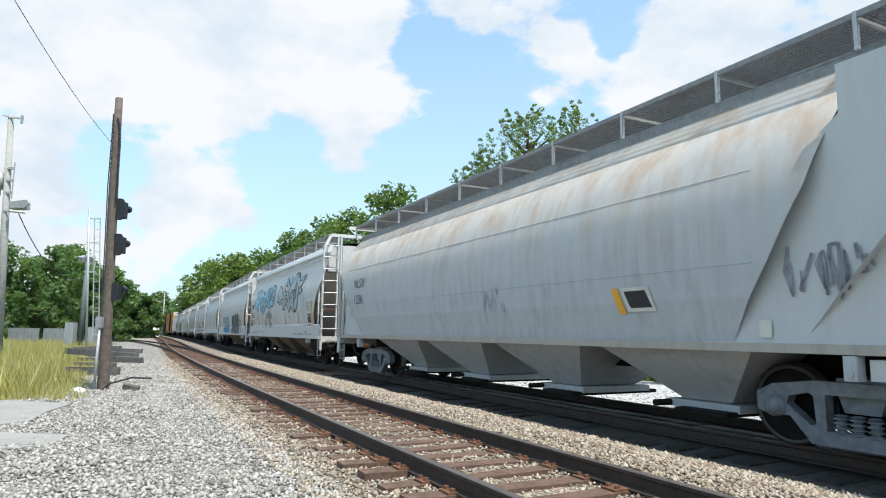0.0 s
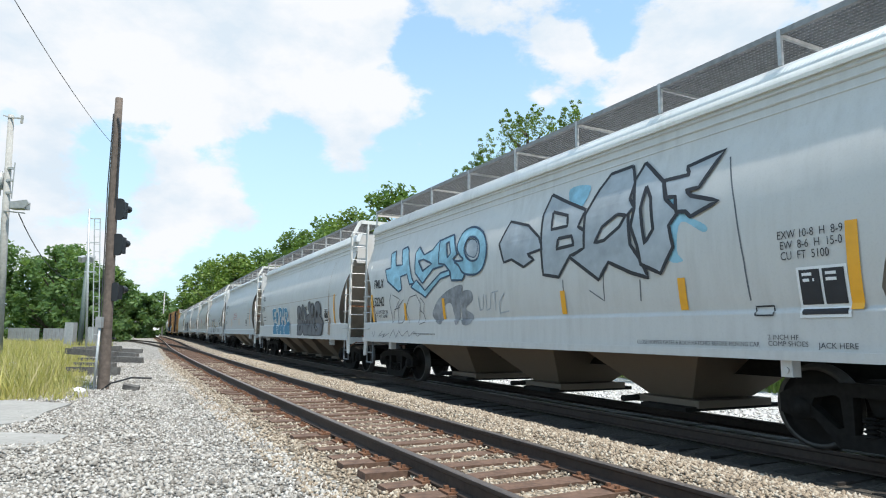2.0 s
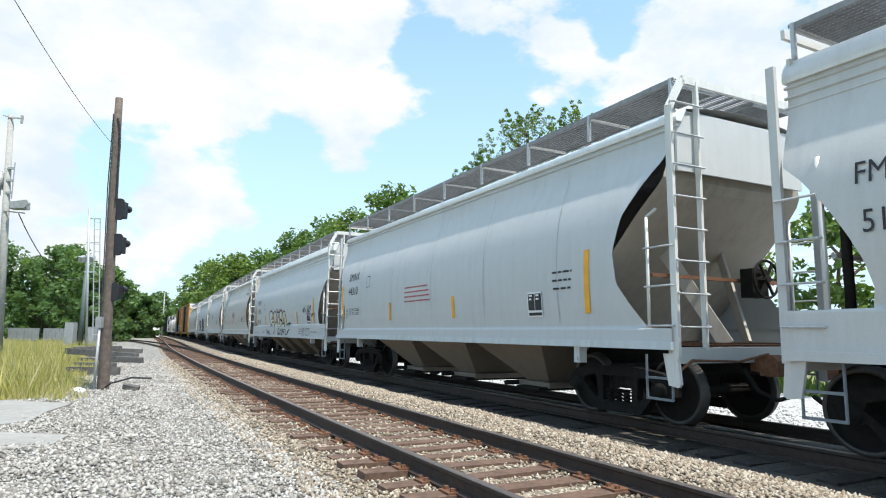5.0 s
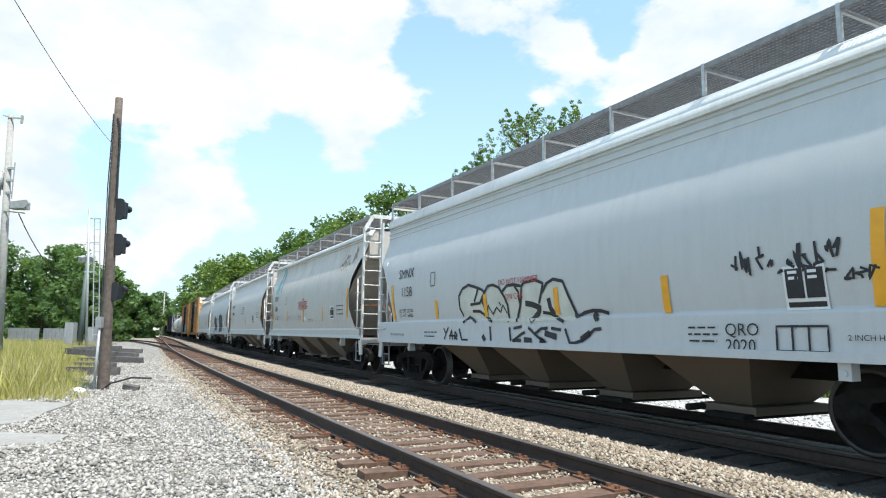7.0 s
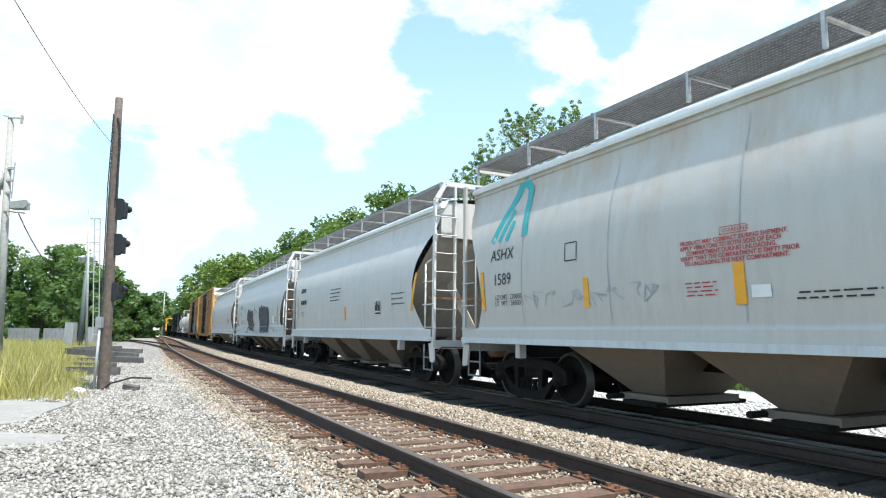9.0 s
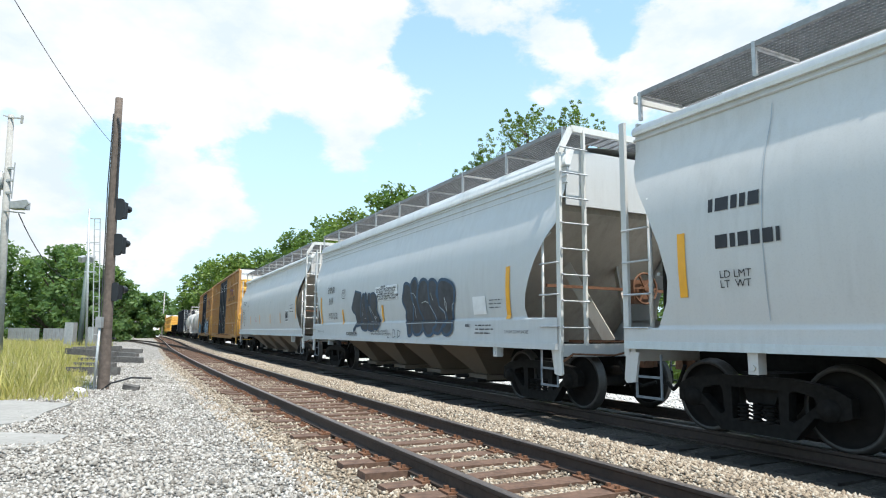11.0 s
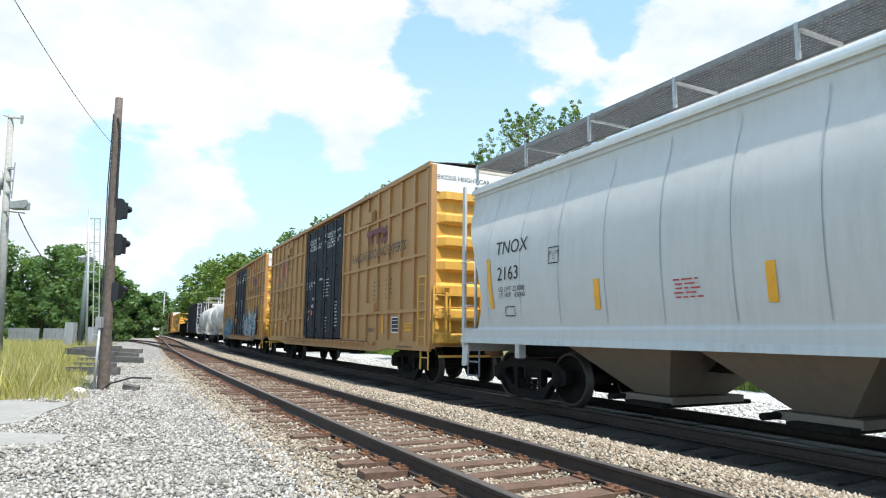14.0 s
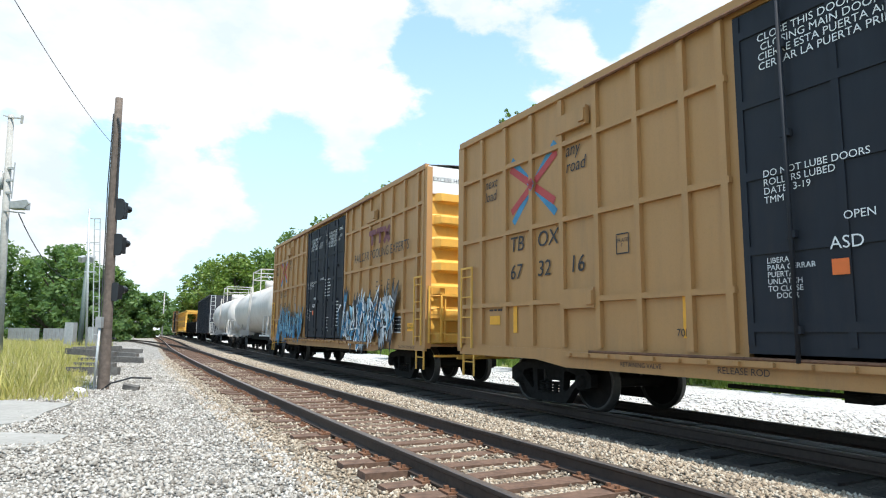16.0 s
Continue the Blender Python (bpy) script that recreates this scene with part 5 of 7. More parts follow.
strokes(car, [[(-5.97, 1.27), (-6.24, 1.13), (-5.77, 1.2), (-5.97, 1.1), (-5.52, 1.21)], [(-5.46, 1.1), (-5.22, 1.31), (-5.04, 1.11), (-4.87, 1.28), (-4.65, 1.14), (-4.33, 1.28), (-4.24, 1.14), (-3.94, 1.27), (-3.75, 1.15), (-3.53, 1.22)], [(-6.74, 1.27), (-6.6, 1.11), (-6.5, 1.27)]], wf, INK_GREY, 0.014, 0.012, label='thin grey scrawl')
stripe(car, wf, 6.2, 1.5, 2.36, 0.02)
stripe(car, wf, 1.7, 1.55, 1.92), stripe(car, wf, 4.1, 1.55, 1.95)
info_panel(car, 5.68, 1.53, wf, 0.52)
letter(car, "EXW 10-8  H  8-9\n EW  8-6  H  15-0\n CU  FT  5100", 5.50, 2.26, 0.125, wf, INK, 0.75), letter(car, "CLOSE HOPPER GATES & ROOF HATCHES BEFORE MOVING CAR", 3.35, 1.12, 0.075, wf, INK, 0.85), letter(car, "2 INCH HF\nCOMP SHOES", 5.3, 1.20, 0.075, wf, INK), letter(car, "JACK HERE", 5.86, 1.12, 0.08, wf, INK), frame_box(car, 5.16, 1.46, 0.22, 0.1, wf), bars(car, -4.0, 1.2, 1.4, 1, wf, INK, 0.03, 0.1, 4)

# pale grey car with blue and grey blocks
car, wf, half = built[2]
letter(car, "FMLX", -6.54, 2.70, 0.32, wf, INK, 0.85)
letter(car, "51263", -6.48, 2.22, 0.32, wf, INK, 0.85)
shape(car, wf, INK_TEALBLUE, INK_WHITE, [(-4.01, 2.19), (-3.81, 2.27), (-3.24, 2.26), (-3.22, 2.12), (-3.54, 2.07), (-3.56, 1.92), (-3.31, 1.88), (-3.39, 1.77), (-3.64, 1.74), (-3.63, 1.62), (-3.18, 1.62), (-3.13, 1.44), (-2.93, 1.1), (-3.81, 1.1), (-3.86, 1.42), (-3.79, 1.54), (-3.91, 1.82)], [], 0.035, True, 0.012, 'blue graffiti letter with a white outline')
shape(car, wf, INK_TEALBLUE, INK_WHITE, [(-3.12, 2.08), (-2.82, 2.09), (-2.7, 1.89), (-2.85, 1.7), (-3.06, 1.53), (-2.77, 1.44), (-2.9, 1.1), (-3.09, 1.38), (-3.21, 1.73)], [], 0.035, True, 0.014, 'blue graffiti letter with a white outline')
shape(car, wf, INK_TEALBLUE, INK_WHITE, [(-2.73, 2.29), (-2.11, 2.27), (-1.88, 2.07), (-2.02, 1.81), (-2.17, 1.69), (-2.04, 1.54), (-2.16, 1.41), (-2.14, 1.1), (-2.9, 1.1), (-2.73, 1.43), (-2.49, 1.66), (-2.51, 1.99), (-2.62, 2.14)], [[(-2.22, 2.09), (-2.12, 2.06), (-2.19, 1.92), (-2.3, 1.9)]], 0.035, True, 0.016, 'blue graffiti letter with a white outline')
shape(car, wf, INK_TEALBLUE, INK_WHITE, [(-1.79, 2.23), (-1.59, 2.26), (-1.52, 2.05), (-1.66, 1.81), (-1.8, 1.83), (-1.86, 2.02)], [], 0.035, True, 0.018, 'blue graffiti letter with a white outline')
shape(car, wf, INK_TEALBLUE, INK_WHITE, [(-1.85, 1.75), (-1.6, 1.7), (-1.55, 1.48), (-1.45, 1.1), (-2.14, 1.1), (-2.15, 1.42), (-1.96, 1.54)], [], 0.035, True, 0.02, 'blue graffiti letter with a white outline')
shape(car, wf, INK_TEALBLUE, INK_WHITE, [(-1.44, 2.2), (-1.06, 2.24), (-0.79, 2.08), (-0.76, 1.86), (-0.98, 1.72), (-0.95, 1.65), (-0.58, 1.65), (-0.41, 1.1), (-1.36, 1.1), (-1.55, 1.4), (-1.41, 1.49), (-1.25, 1.58), (-1.29, 1.78), (-1.36, 1.94)], [[(-1.17, 2.01), (-1.02, 2.02), (-1.05, 1.85), (-1.17, 1.83)]], 0.035, True, 0.022, 'blue graffiti letter with a white outline')
strokes(car, [[(-0.62, 2.1), (-0.4, 2.13), (-0.54, 2), (-0.39, 1.89), (-0.65, 1.86), (-0.36, 1.8)]], wf, INK_PALE, 0.02, 0.01, label='faint white tag')
shape(car, wf, INK, None, [(0.81, 2.12), (1.01, 2.19), (1.24, 2.17), (1.41, 2.05), (1.48, 1.84), (1.37, 1.67), (1.54, 1.56), (1.69, 1.42), (1.62, 1.16), (1.4, 1.1), (0.82, 1.1), (0.78, 1.36), (0.72, 1.62), (0.83, 1.75)], [], 0.03, False, 0.006, 'black shadow of a graffiti letter')
shape(car, wf, INK_GREY, INK, [(0.91, 2.15), (1.11, 2.22), (1.33, 2.2), (1.5, 2.09), (1.57, 1.88), (1.46, 1.7), (1.63, 1.6), (1.77, 1.46), (1.7, 1.2), (1.49, 1.1), (0.91, 1.1), (0.87, 1.41), (0.82, 1.66), (0.93, 1.79)], [[(1.17, 1.88), (1.24, 1.95), (1.3, 1.85), (1.25, 1.73), (1.16, 1.73)], [(1.19, 1.4), (1.35, 1.46), (1.41, 1.38), (1.28, 1.3), (1.21, 1.3)]], 0.05, True, 0.012, 'dark grey graffiti letter with a black outline')
shape(car, wf, INK, None, [(1.54, 2.16), (1.83, 2.19), (1.83, 1.9), (1.89, 1.59), (2.04, 1.45), (2.09, 1.66), (1.93, 2.03), (2.18, 2.09), (2.31, 1.73), (2.47, 1.43), (2.45, 1.1), (2.15, 1.1), (1.91, 1.1), (1.67, 1.2), (1.59, 1.34), (1.69, 1.42), (1.56, 1.64)], [], 0.03, False, 0.0065, 'black shadow of a graffiti letter')
shape(car, wf, INK_GREY, INK, [(1.63, 2.2), (1.91, 2.22), (1.91, 1.94), (1.97, 1.63), (2.11, 1.49), (2.17, 1.69), (2.01, 2.07), (2.25, 2.12), (2.38, 1.76), (2.54, 1.46), (2.52, 1.14), (2.22, 1.1), (1.99, 1.1), (1.75, 1.24), (1.67, 1.38), (1.77, 1.46), (1.65, 1.68)], [], 0.05, True, 0.016, 'dark grey graffiti letter with a black outline')
shape(car, wf, INK, None, [(2.53, 2.23), (2.83, 2.29), (2.94, 2.01), (3.02, 1.76), (3.04, 1.56), (3.09, 1.32), (3.04, 1.1), (2.73, 1.1), (2.45, 1.1), (2.44, 1.34), (2.33, 1.69), (2.47, 1.83), (2.67, 1.87)], [], 0.03, False, 0.007, 'black shadow of a graffiti letter')
shape(car, wf, INK_GREY, INK, [(2.6, 2.26), (2.89, 2.32), (3.01, 2.04), (3.08, 1.79), (3.11, 1.59), (3.15, 1.35), (3.1, 1.1), (2.79, 1.1), (2.52, 1.14), (2.51, 1.37), (2.4, 1.72), (2.55, 1.86), (2.74, 1.9)], [[(2.66, 1.59), (2.72, 1.6), (2.77, 1.48), (2.73, 1.39), (2.67, 1.44)]], 0.05, True, 0.02, 'dark grey graffiti letter with a black outline')
shape(car, wf, INK, None, [(3.03, 1.73), (3.51, 1.75), (3.5, 1.54), (3.39, 1.5), (3.46, 1.37), (3.63, 1.3), (3.61, 1.1), (3.04, 1.1), (3.07, 1.3), (3.08, 1.56)], [], 0.03, False, 0.0075, 'black shadow of a graffiti letter')
shape(car, wf, INK_GREY, INK, [(3.1, 1.76), (3.56, 1.78), (3.56, 1.57), (3.42, 1.53), (3.52, 1.4), (3.68, 1.33), (3.66, 1.1), (3.1, 1.1), (3.13, 1.33), (3.15, 1.59)], [], 0.05, False, 0.024, 'dark grey graffiti letter with a black outline')
shape(car, wf, INK_GREY, INK, [(3.26, 2.27), (3.39, 2.18), (3.43, 2.02), (3.36, 1.88), (3.21, 1.81), (3.08, 1.9), (3.04, 2.06), (3.11, 2.21)], [], 0.05, True, 0.03, 'dark grey graffiti letter with a black outline')
shape(car, wf, INK, None, [(3.48, 2.01), (3.59, 2.19), (3.87, 2.26), (4.13, 2.22), (4.31, 2.05), (4.3, 1.83), (4.09, 1.78), (4.38, 1.66), (4.53, 1.42), (4.43, 1.13), (4.12, 1.1), (3.66, 1.1), (3.59, 1.21), (3.86, 1.29), (3.55, 1.47), (3.39, 1.74)], [], 0.03, True, 0.007, 'black shadow of a graffiti letter')
shape(car, wf, INK_GREY, INK, [(3.57, 2.04), (3.68, 2.23), (3.95, 2.3), (4.21, 2.25), (4.39, 2.09), (4.38, 1.87), (4.17, 1.82), (4.45, 1.7), (4.6, 1.45), (4.5, 1.18), (4.19, 1.1), (3.74, 1.1), (3.67, 1.25), (3.94, 1.34), (3.6, 1.51), (3.49, 1.78)], [[(3.8, 1.96), (3.93, 1.95), (3.98, 1.85), (3.83, 1.75), (3.73, 1.82)]], 0.05, True, 0.028, 'dark grey graffiti letter with a black outline')
strokes(car, [[(2.31, 2.14), (2.41, 2.17), (2.53, 2.14), (2.5, 2.07), (2.35, 2.07), (2.31, 2.14)], [(2.25, 2.16), (2.32, 2.18)]], wf, INK, 0.025, 0.012, label='small black tag')
stripe(car, wf, 5.88, 1.51, 2.46, 0.02)
info_panel(car, 4.76, 1.66, wf, 0.46)
bars(car, -6.2, 1.9, 0.7, 2, wf, INK, 0.06, 0.16, 8)
for z in (2.42,):
    bm = bmesh.new()
    box(bm, (0, -wf(z) - 0.002, z), (2 * half - 2.2, 0.012, 0.014))
    part("weld_seam", bm, STAIN, car)

for x, wide, a, b in ((5.20, 0.16, 1.14, 1.92), (5.30, 0.05, 1.3, 2.5), (5.26, 0.02, 2.3, 3.6), (5.12, 0.06, 1.52, 1.8), (5.37, 0.08, 1.12, 1.7)):
    side_patch(car, "rust_streak", x, x + wide, a, b, wf, STAIN, 0.01, 0.012)

# clean curved car
car, wf, half = built[3]
letter(car, "SMNX", -5.78, 2.76, 0.33, wf, INK)
letter(car, "44310", -5.74, 2.34, 0.33, wf, INK)
letter(car, "LD LMT  226700\nLT  WT   59300", -5.66, 1.85, 0.125, wf, INK)
stripe(car, wf, -6.3, 1.7, 2.64, -0.14, 0.13)
frame_box(car, -4.2, 2.5, 0.26, 0.3, wf)
side_patch(car, "patch", -5.95, -5.85, 1.84, 1.92, wf, INK_TEAL)
frame_box(car, -5.98, 1.66, 0.16, 0.12, wf)
stripe(car, wf, -2.5, 1.55, 2.0), stripe(car, wf, 1.0, 1.55, 2.0), stripe(car, wf, 5.3, 1.55, 2.5, 0.03)
info_panel(car, 3.8, 1.6, wf)
bars(car, -1.5, 2.3, 1.5, 4, wf, INK_RED, 0.05, 0.11, 9), bars(car, 4.5, 2.2, 0.6, 3, wf, INK, 0.05, 0.13, 10)

# blue-grey car with black line graffiti
car, wf, half = built[4]
letter(car, "SMNX", -5.72, 2.56, 0.33, wf, INK)
letter(car, "1158", -5.56, 2.11, 0.33, wf, INK)
letter(car, "LD LMT 222000\nLT  WT  64000", -5.70, 1.72, 0.125, wf, INK)
stripe(car, wf, -6.1, 1.52, 2.43, -0.1, 0.13)
frame_box(car, -3.9, 2.28, 0.22, 0.3, wf)
letter(car, "DO NOT HAMMER\n\n     ON CAR", -1.03, 2.12, 0.15, wf, INK_RED)
for x, a, b in ((-3.7, 1.55, 1.95), (-1.6, 1.55, 1.98), (0.62, 1.55, 1.98), (2.92, 1.52, 2.0)):
    stripe(car, wf, x, a, b)
stripe(car, wf, 5.5, 1.52, 2.44, 0.06, 0.13)
info_panel(car, 4.62, 1.60, wf, 0.46)
shape(car, wf, INK_CREAM, None, [(-2.43, 1.58), (-2.55, 1.82), (-2.38, 2.1), (-1.81, 2.12), (-1.53, 2), (-1.22, 2.13), (-0.94, 1.98), (-0.51, 2.1), (-0.29, 2.05), (0.14, 2.14), (0.33, 2.06), (0.64, 2.11), (0.88, 2.05), (1.15, 1.49), (0.75, 1.46), (-0.76, 1.44), (-1.79, 1.51)], [], 0.03, True, 0.006, 'faint cream graffiti fill')
strokes(car, [[(-2.43, 1.58), (-2.56, 1.74), (-2.57, 1.99), (-2.41, 2.13), (-2.16, 2.2), (-1.84, 2.13), (-1.62, 2.07), (-1.53, 2.01)], [(-1.78, 2.1), (-1.95, 1.85)], [(-2.11, 1.8), (-1.73, 1.82), (-1.6, 1.97)], [(-2.04, 1.67), (-1.76, 1.66), (-1.51, 1.54), (-1.31, 1.45)], [(-2.44, 1.45), (-2.19, 1.56), (-1.9, 1.45)], [(-1.57, 1.99), (-1.42, 2.13), (-1.22, 2.14), (-1.02, 2.08), (-0.85, 1.9), (-0.76, 1.74), (-0.76, 1.44)], [(-1.57, 1.99), (-1.65, 1.84), (-1.48, 1.58)], [(-0.94, 1.98), (-0.74, 2.1), (-0.51, 2.1), (-0.28, 2.06), (-0.31, 1.85), (-0.38, 1.68), (-0.47, 1.55), (-0.48, 1.44)], [(-0.51, 2.09), (-0.39, 1.97), (-0.36, 1.72)], [(-0.29, 2.05), (-0.2, 2.12), (0.14, 2.14), (0.35, 2.07), (0.3, 1.94), (0.2, 1.74)], [(0.31, 1.92), (0.45, 2.06), (0.63, 2.12), (0.88, 2.07), (0.98, 1.87), (1.17, 1.5), (1.33, 1.56), (1.54, 1.59), (1.71, 1.58), (1.87, 1.54)], [(0.28, 1.59), (0.48, 1.57), (0.85, 1.43)], [(1.57, 1.57), (1.66, 1.44)]], wf, INK, 0.055, 0.014, label='thick black graffiti line')
strokes(car, [[(-1.5, 1.62), (-1.44, 1.77), (-1.3, 1.59), (-1.14, 1.72), (-1.02, 1.62), (-0.92, 1.76), (-0.81, 1.6)], [(-1.05, 1.82), (-0.99, 1.75)]], wf, INK, 0.03, 0.014, label='thin black graffiti line')
strokes(car, [[(-0.2, 1.76), (0.01, 1.73), (0.22, 1.67), (0.15, 1.58), (-0.07, 1.45)], [(0.47, 1.82), (0.5, 1.66), (0.6, 1.54)], [(1.56, 1.56), (1.64, 1.45)]], wf, INK, 0.1, 0.012, label='thick black graffiti line')
strokes(car, [[(-2.61, 1.33), (-2.49, 1.1), (-2.24, 1.1)], [(-1.39, 1.37), (-1.36, 1.1)], [(-0.72, 1.35), (-0.68, 1.1)], [(-0.62, 1.1), (-0.34, 1.23), (-0.23, 1.26)], [(-0.58, 1.33), (-0.33, 1.36)], [(-0.13, 1.34), (0.16, 1.18), (0.37, 1.1)], [(0.05, 1.23), (0.24, 1.32), (0.42, 1.33)], [(0.52, 1.33), (0.78, 1.3)], [(0.88, 1.32), (0.99, 1.1), (1.11, 1.1), (1.31, 1.15), (1.58, 1.31), (1.73, 1.32)]], wf, INK, 0.05, 0.012, label='thick black graffiti line')
strokes(car, [[(-0.6, 1.1), (-0.35, 1.1)], [(-0.26, 1.13), (-0.03, 1.12)], [(0.2, 1.14), (0.33, 1.1)], [(0.34, 1.25), (0.66, 1.19)], [(-1.66, 1.2), (-1.58, 1.1)], [(1.26, 1.15), (1.48, 1.26)]], wf, INK, 0.1, 0.012, label='thick black graffiti line')
strokes(car, [[(-3.3, 1.34), (-3.19, 1.22), (-3.08, 1.36)], [(-3.19, 1.22), (-3.27, 1.1)], [(-3.02, 1.1), (-2.94, 1.31), (-2.88, 1.1)], [(-3.05, 1.18), (-2.74, 1.18)], [(-2.81, 1.1), (-2.78, 1.27), (-2.69, 1.18), (-2.78, 1.14), (-2.68, 1.1)]], wf, INK, 0.04, 0.012, label='small black tag')
scribble(car, 4.0, 5.3, 1.9, 2.22, wf, INK, 14, 12, 0.03), scribble(car, 5.1, 5.9, 1.75, 1.92, wf, INK, 15, 6, 0.025)
letter(car, "QRO\n2020", 3.85, 1.24, 0.2, wf, INK)
strokes(car, [[(4.5, 1.08), (5.06, 1.08), (5.06, 1.34), (4.5, 1.34), (4.5, 1.08)], [(4.68, 1.08), (4.68, 1.34)], [(4.86, 1.34), (4.86, 1.08)]], wf, INK, 0.025)
letter(car, "2 INCH HF COMP SHOES", 5.25, 1.20, 0.08, wf, INK)
letter(car, "2 INCH HF COMP SHOES", -6.3, 1.16, 0.08, wf, INK)
bars(car, 3.3, 1.32, 0.5, 3, wf, INK, 0.035, 0.08, 16), bars(car, -4.3, 1.24, 0.7, 2, wf, INK, 0.04, 0.09, 17)

# off-white car with teal emblem
car, wf, half = built[5]
strokes(car, [[(-5.40, 2.93), (-5.02, 3.58), (-4.78, 3.95), (-4.62, 4.02), (-4.48, 3.86), (-4.36, 2.95)]], wf, INK_TEAL, 0.17, 0.010, "emblem", "teal painted emblem")
strokes(car, [[(-5.16, 2.92), (-4.84, 3.50)], [(-4.92, 2.92), (-4.76, 3.28)]], wf, INK_TEAL, 0.12, 0.012, "emblem", "teal painted emblem")
rr = random.Random(41)
for k in range(70):
    cx, cz, sx, sz = ((4.67, 3.43, 0.30, 0.14), (5.46, 3.62, 0.14, 0.10))[k % 3 == 0]
    cx, cz, q = cx + rr.gauss(0, sx), cz + rr.gauss(0, sz), rr.uniform(0.012, 0.045)
    shape(car, wf, STAIN if k % 2 else RUST_SPOT, None, [(cx + q * math.cos(a) * rr.uniform(0.5, 1.3), cz + q * 1.2 * math.sin(a) * rr.uniform(0.5, 1.4)) for a in np.linspace(0, 5.5, 7)], [], 0.02, True, 0.015, "brown rust patch")
letter(car, "ASHX", -5.4, 2.58, 0.30, wf, INK)
letter(car, "1589", -5.3, 2.12, 0.30, wf, INK)
letter(car, "LD LMT  230000\nLT  WT   54900", -5.25, 1.85, 0.125, wf, INK)
frame_box(car, -3.17, 2.38, 0.28, 0.28, wf)
letter(car, "WARNING", -0.24, 2.43, 0.075, wf, INK_RED)
letter(car, "PRODUCT MAY COMPACT DURING SHIPMENT.\nAPPLY VIBRATORS TO BOTH SIDES OF EACH\n     COMPARTMENT DURING UNLOADING.\nVERIFY THAT THE COMPARTMENT IS EMPTY PRIOR\n   TO UNLOADING THE NEXT COMPARTMENT.", -0.86, 2.34, 0.0715, wf, INK_RED, 0.95, 0.002)
bars(car, -0.82, 1.86, 0.5, 4, wf, INK_RED, 0.025, 0.05, 18), bars(car, 0.6, 1.68, 0.9, 2, wf, INK, 0.03, 0.06, 19)
frame_box(car, -0.27, 2.415, 0.36, 0.085, wf, INK_RED, 0.008)
stripe(car, wf, -5.72, 1.67, 2.4, -0.06), stripe(car, wf, -2.75, 1.63, 2.08), stripe(car, wf, -0.12, 1.59, 2.07, 0.0, 0.15), stripe(car, wf, 2.6, 1.6, 2.1), stripe(car, wf, 5.35, 1.66, 2.58, 0.02)
info_panel(car, 3.6, 1.75, wf)
side_patch(car, "data_panel", 0.1, 0.34, 1.66, 1.8, wf, INK_WHITE)
bars(car, 4.3, 2.05, 0.8, 3, wf, INK, 0.05, 0.13, 20)
scribble(car, -4.4, -1.2, 1.65, 1.95, wf, INK_PALE, 21, 9, 0.015)

# off-white plain car
car, wf, half = built[6]
info_panel(car, 3.1, 1.78, wf)
stripe(car, wf, 5.5, 1.75, 2.65, 0.3), stripe(car, wf, -5.6, 1.7, 2.5), stripe(car, wf, 0.4, 1.6, 2.0)
letter(car, "LD LMT\nLT  WT", -5.0, 1.9, 0.125, wf, INK)
bars(car, -5.2, 2.7, 0.9, 1, wf, INK, 0.26, 0.4, 22), bars(car, -5.1, 2.25, 0.9, 1, wf, INK, 0.26, 0.4, 23), bars(car, -1.2, 2.6, 1.2, 4, wf, INK, 0.05, 0.12, 24), bars(car, 4.3, 2.2, 0.9, 3, wf, INK, 0.05, 0.13, 25)

# blue-grey car with dark bubble graffiti
car, wf, half = built[7]
letter(car, "SMNX", -5.4, 2.5, 0.32, wf, INK, 0.9)
letter(car, "919", -5.2, 2.12, 0.32, wf, INK, 0.9)
letter(car, "LD LMT  221 300\nLT  WT   64 700", -5.25, 1.76, 0.13, wf, INK)
frame_box(car, -3.82, 2.28, 0.3, 0.26, wf)
letter(car, "PLATE\n   C", -3.78, 2.42, 0.09, wf, INK)
stripe(car, wf, -6.15, 1.5, 2.42, -0.06), stripe(car, wf, -3.8, 1.47, 1.93), stripe(car, wf, -0.4, 1.5, 1.95), stripe(car, wf, 5.75, 1.5, 2.44, 0.06, 0.14)
side_patch(car, "data_panel", -0.85, 0.7, 2.08, 2.46, wf, INK_WHITE)
letter(car, "                  WARNING\nPRODUCT MAY COMPACT DURING SHIPMENT.\nAPPLY VIBRATORS TO BOTH SIDES OF EACH\n    COMPARTMENT DURING UNLOADING.\nVERIFY THAT THE COMPARTMENT IS EMPTY PRIOR\n   TO UNLOADING THE NEXT COMPARTMENT.", -0.80, 2.42, 0.072, wf, INK, 0.95, 0.002)
side_patch(car, "data_panel", 4.55, 5.05, 1.6, 1.95, wf, INK_WHITE)
bars(car, 5.15, 1.85, 0.5, 3, wf, INK_GREY, 0.03, 0.07, 27)
shape(car, wf, INK_NIGHT, INK_NAVY, [(-2.87, 1.95), (-2.54, 2.45), (-2.03, 2.37), (-1.95, 1.94), (-2.04, 1.44), (-2.46, 1.4), (-2.7, 1.25), (-2.75, 1.31), (-2.49, 1.47), (-2.56, 1.74), (-2.8, 1.87)], [], 0.05, False, 0.01, 'near-black graffiti letter with a blue edge')
shape(car, wf, INK_NIGHT, INK_NAVY, [(-1.97, 2.2), (-1.82, 2.33), (-1.64, 2.22), (-1.53, 1.87), (-1.5, 1.33), (-1.93, 1.31), (-2.11, 1.51), (-2.07, 1.95)], [], 0.05, True, 0.013, 'near-black graffiti letter with a blue edge')
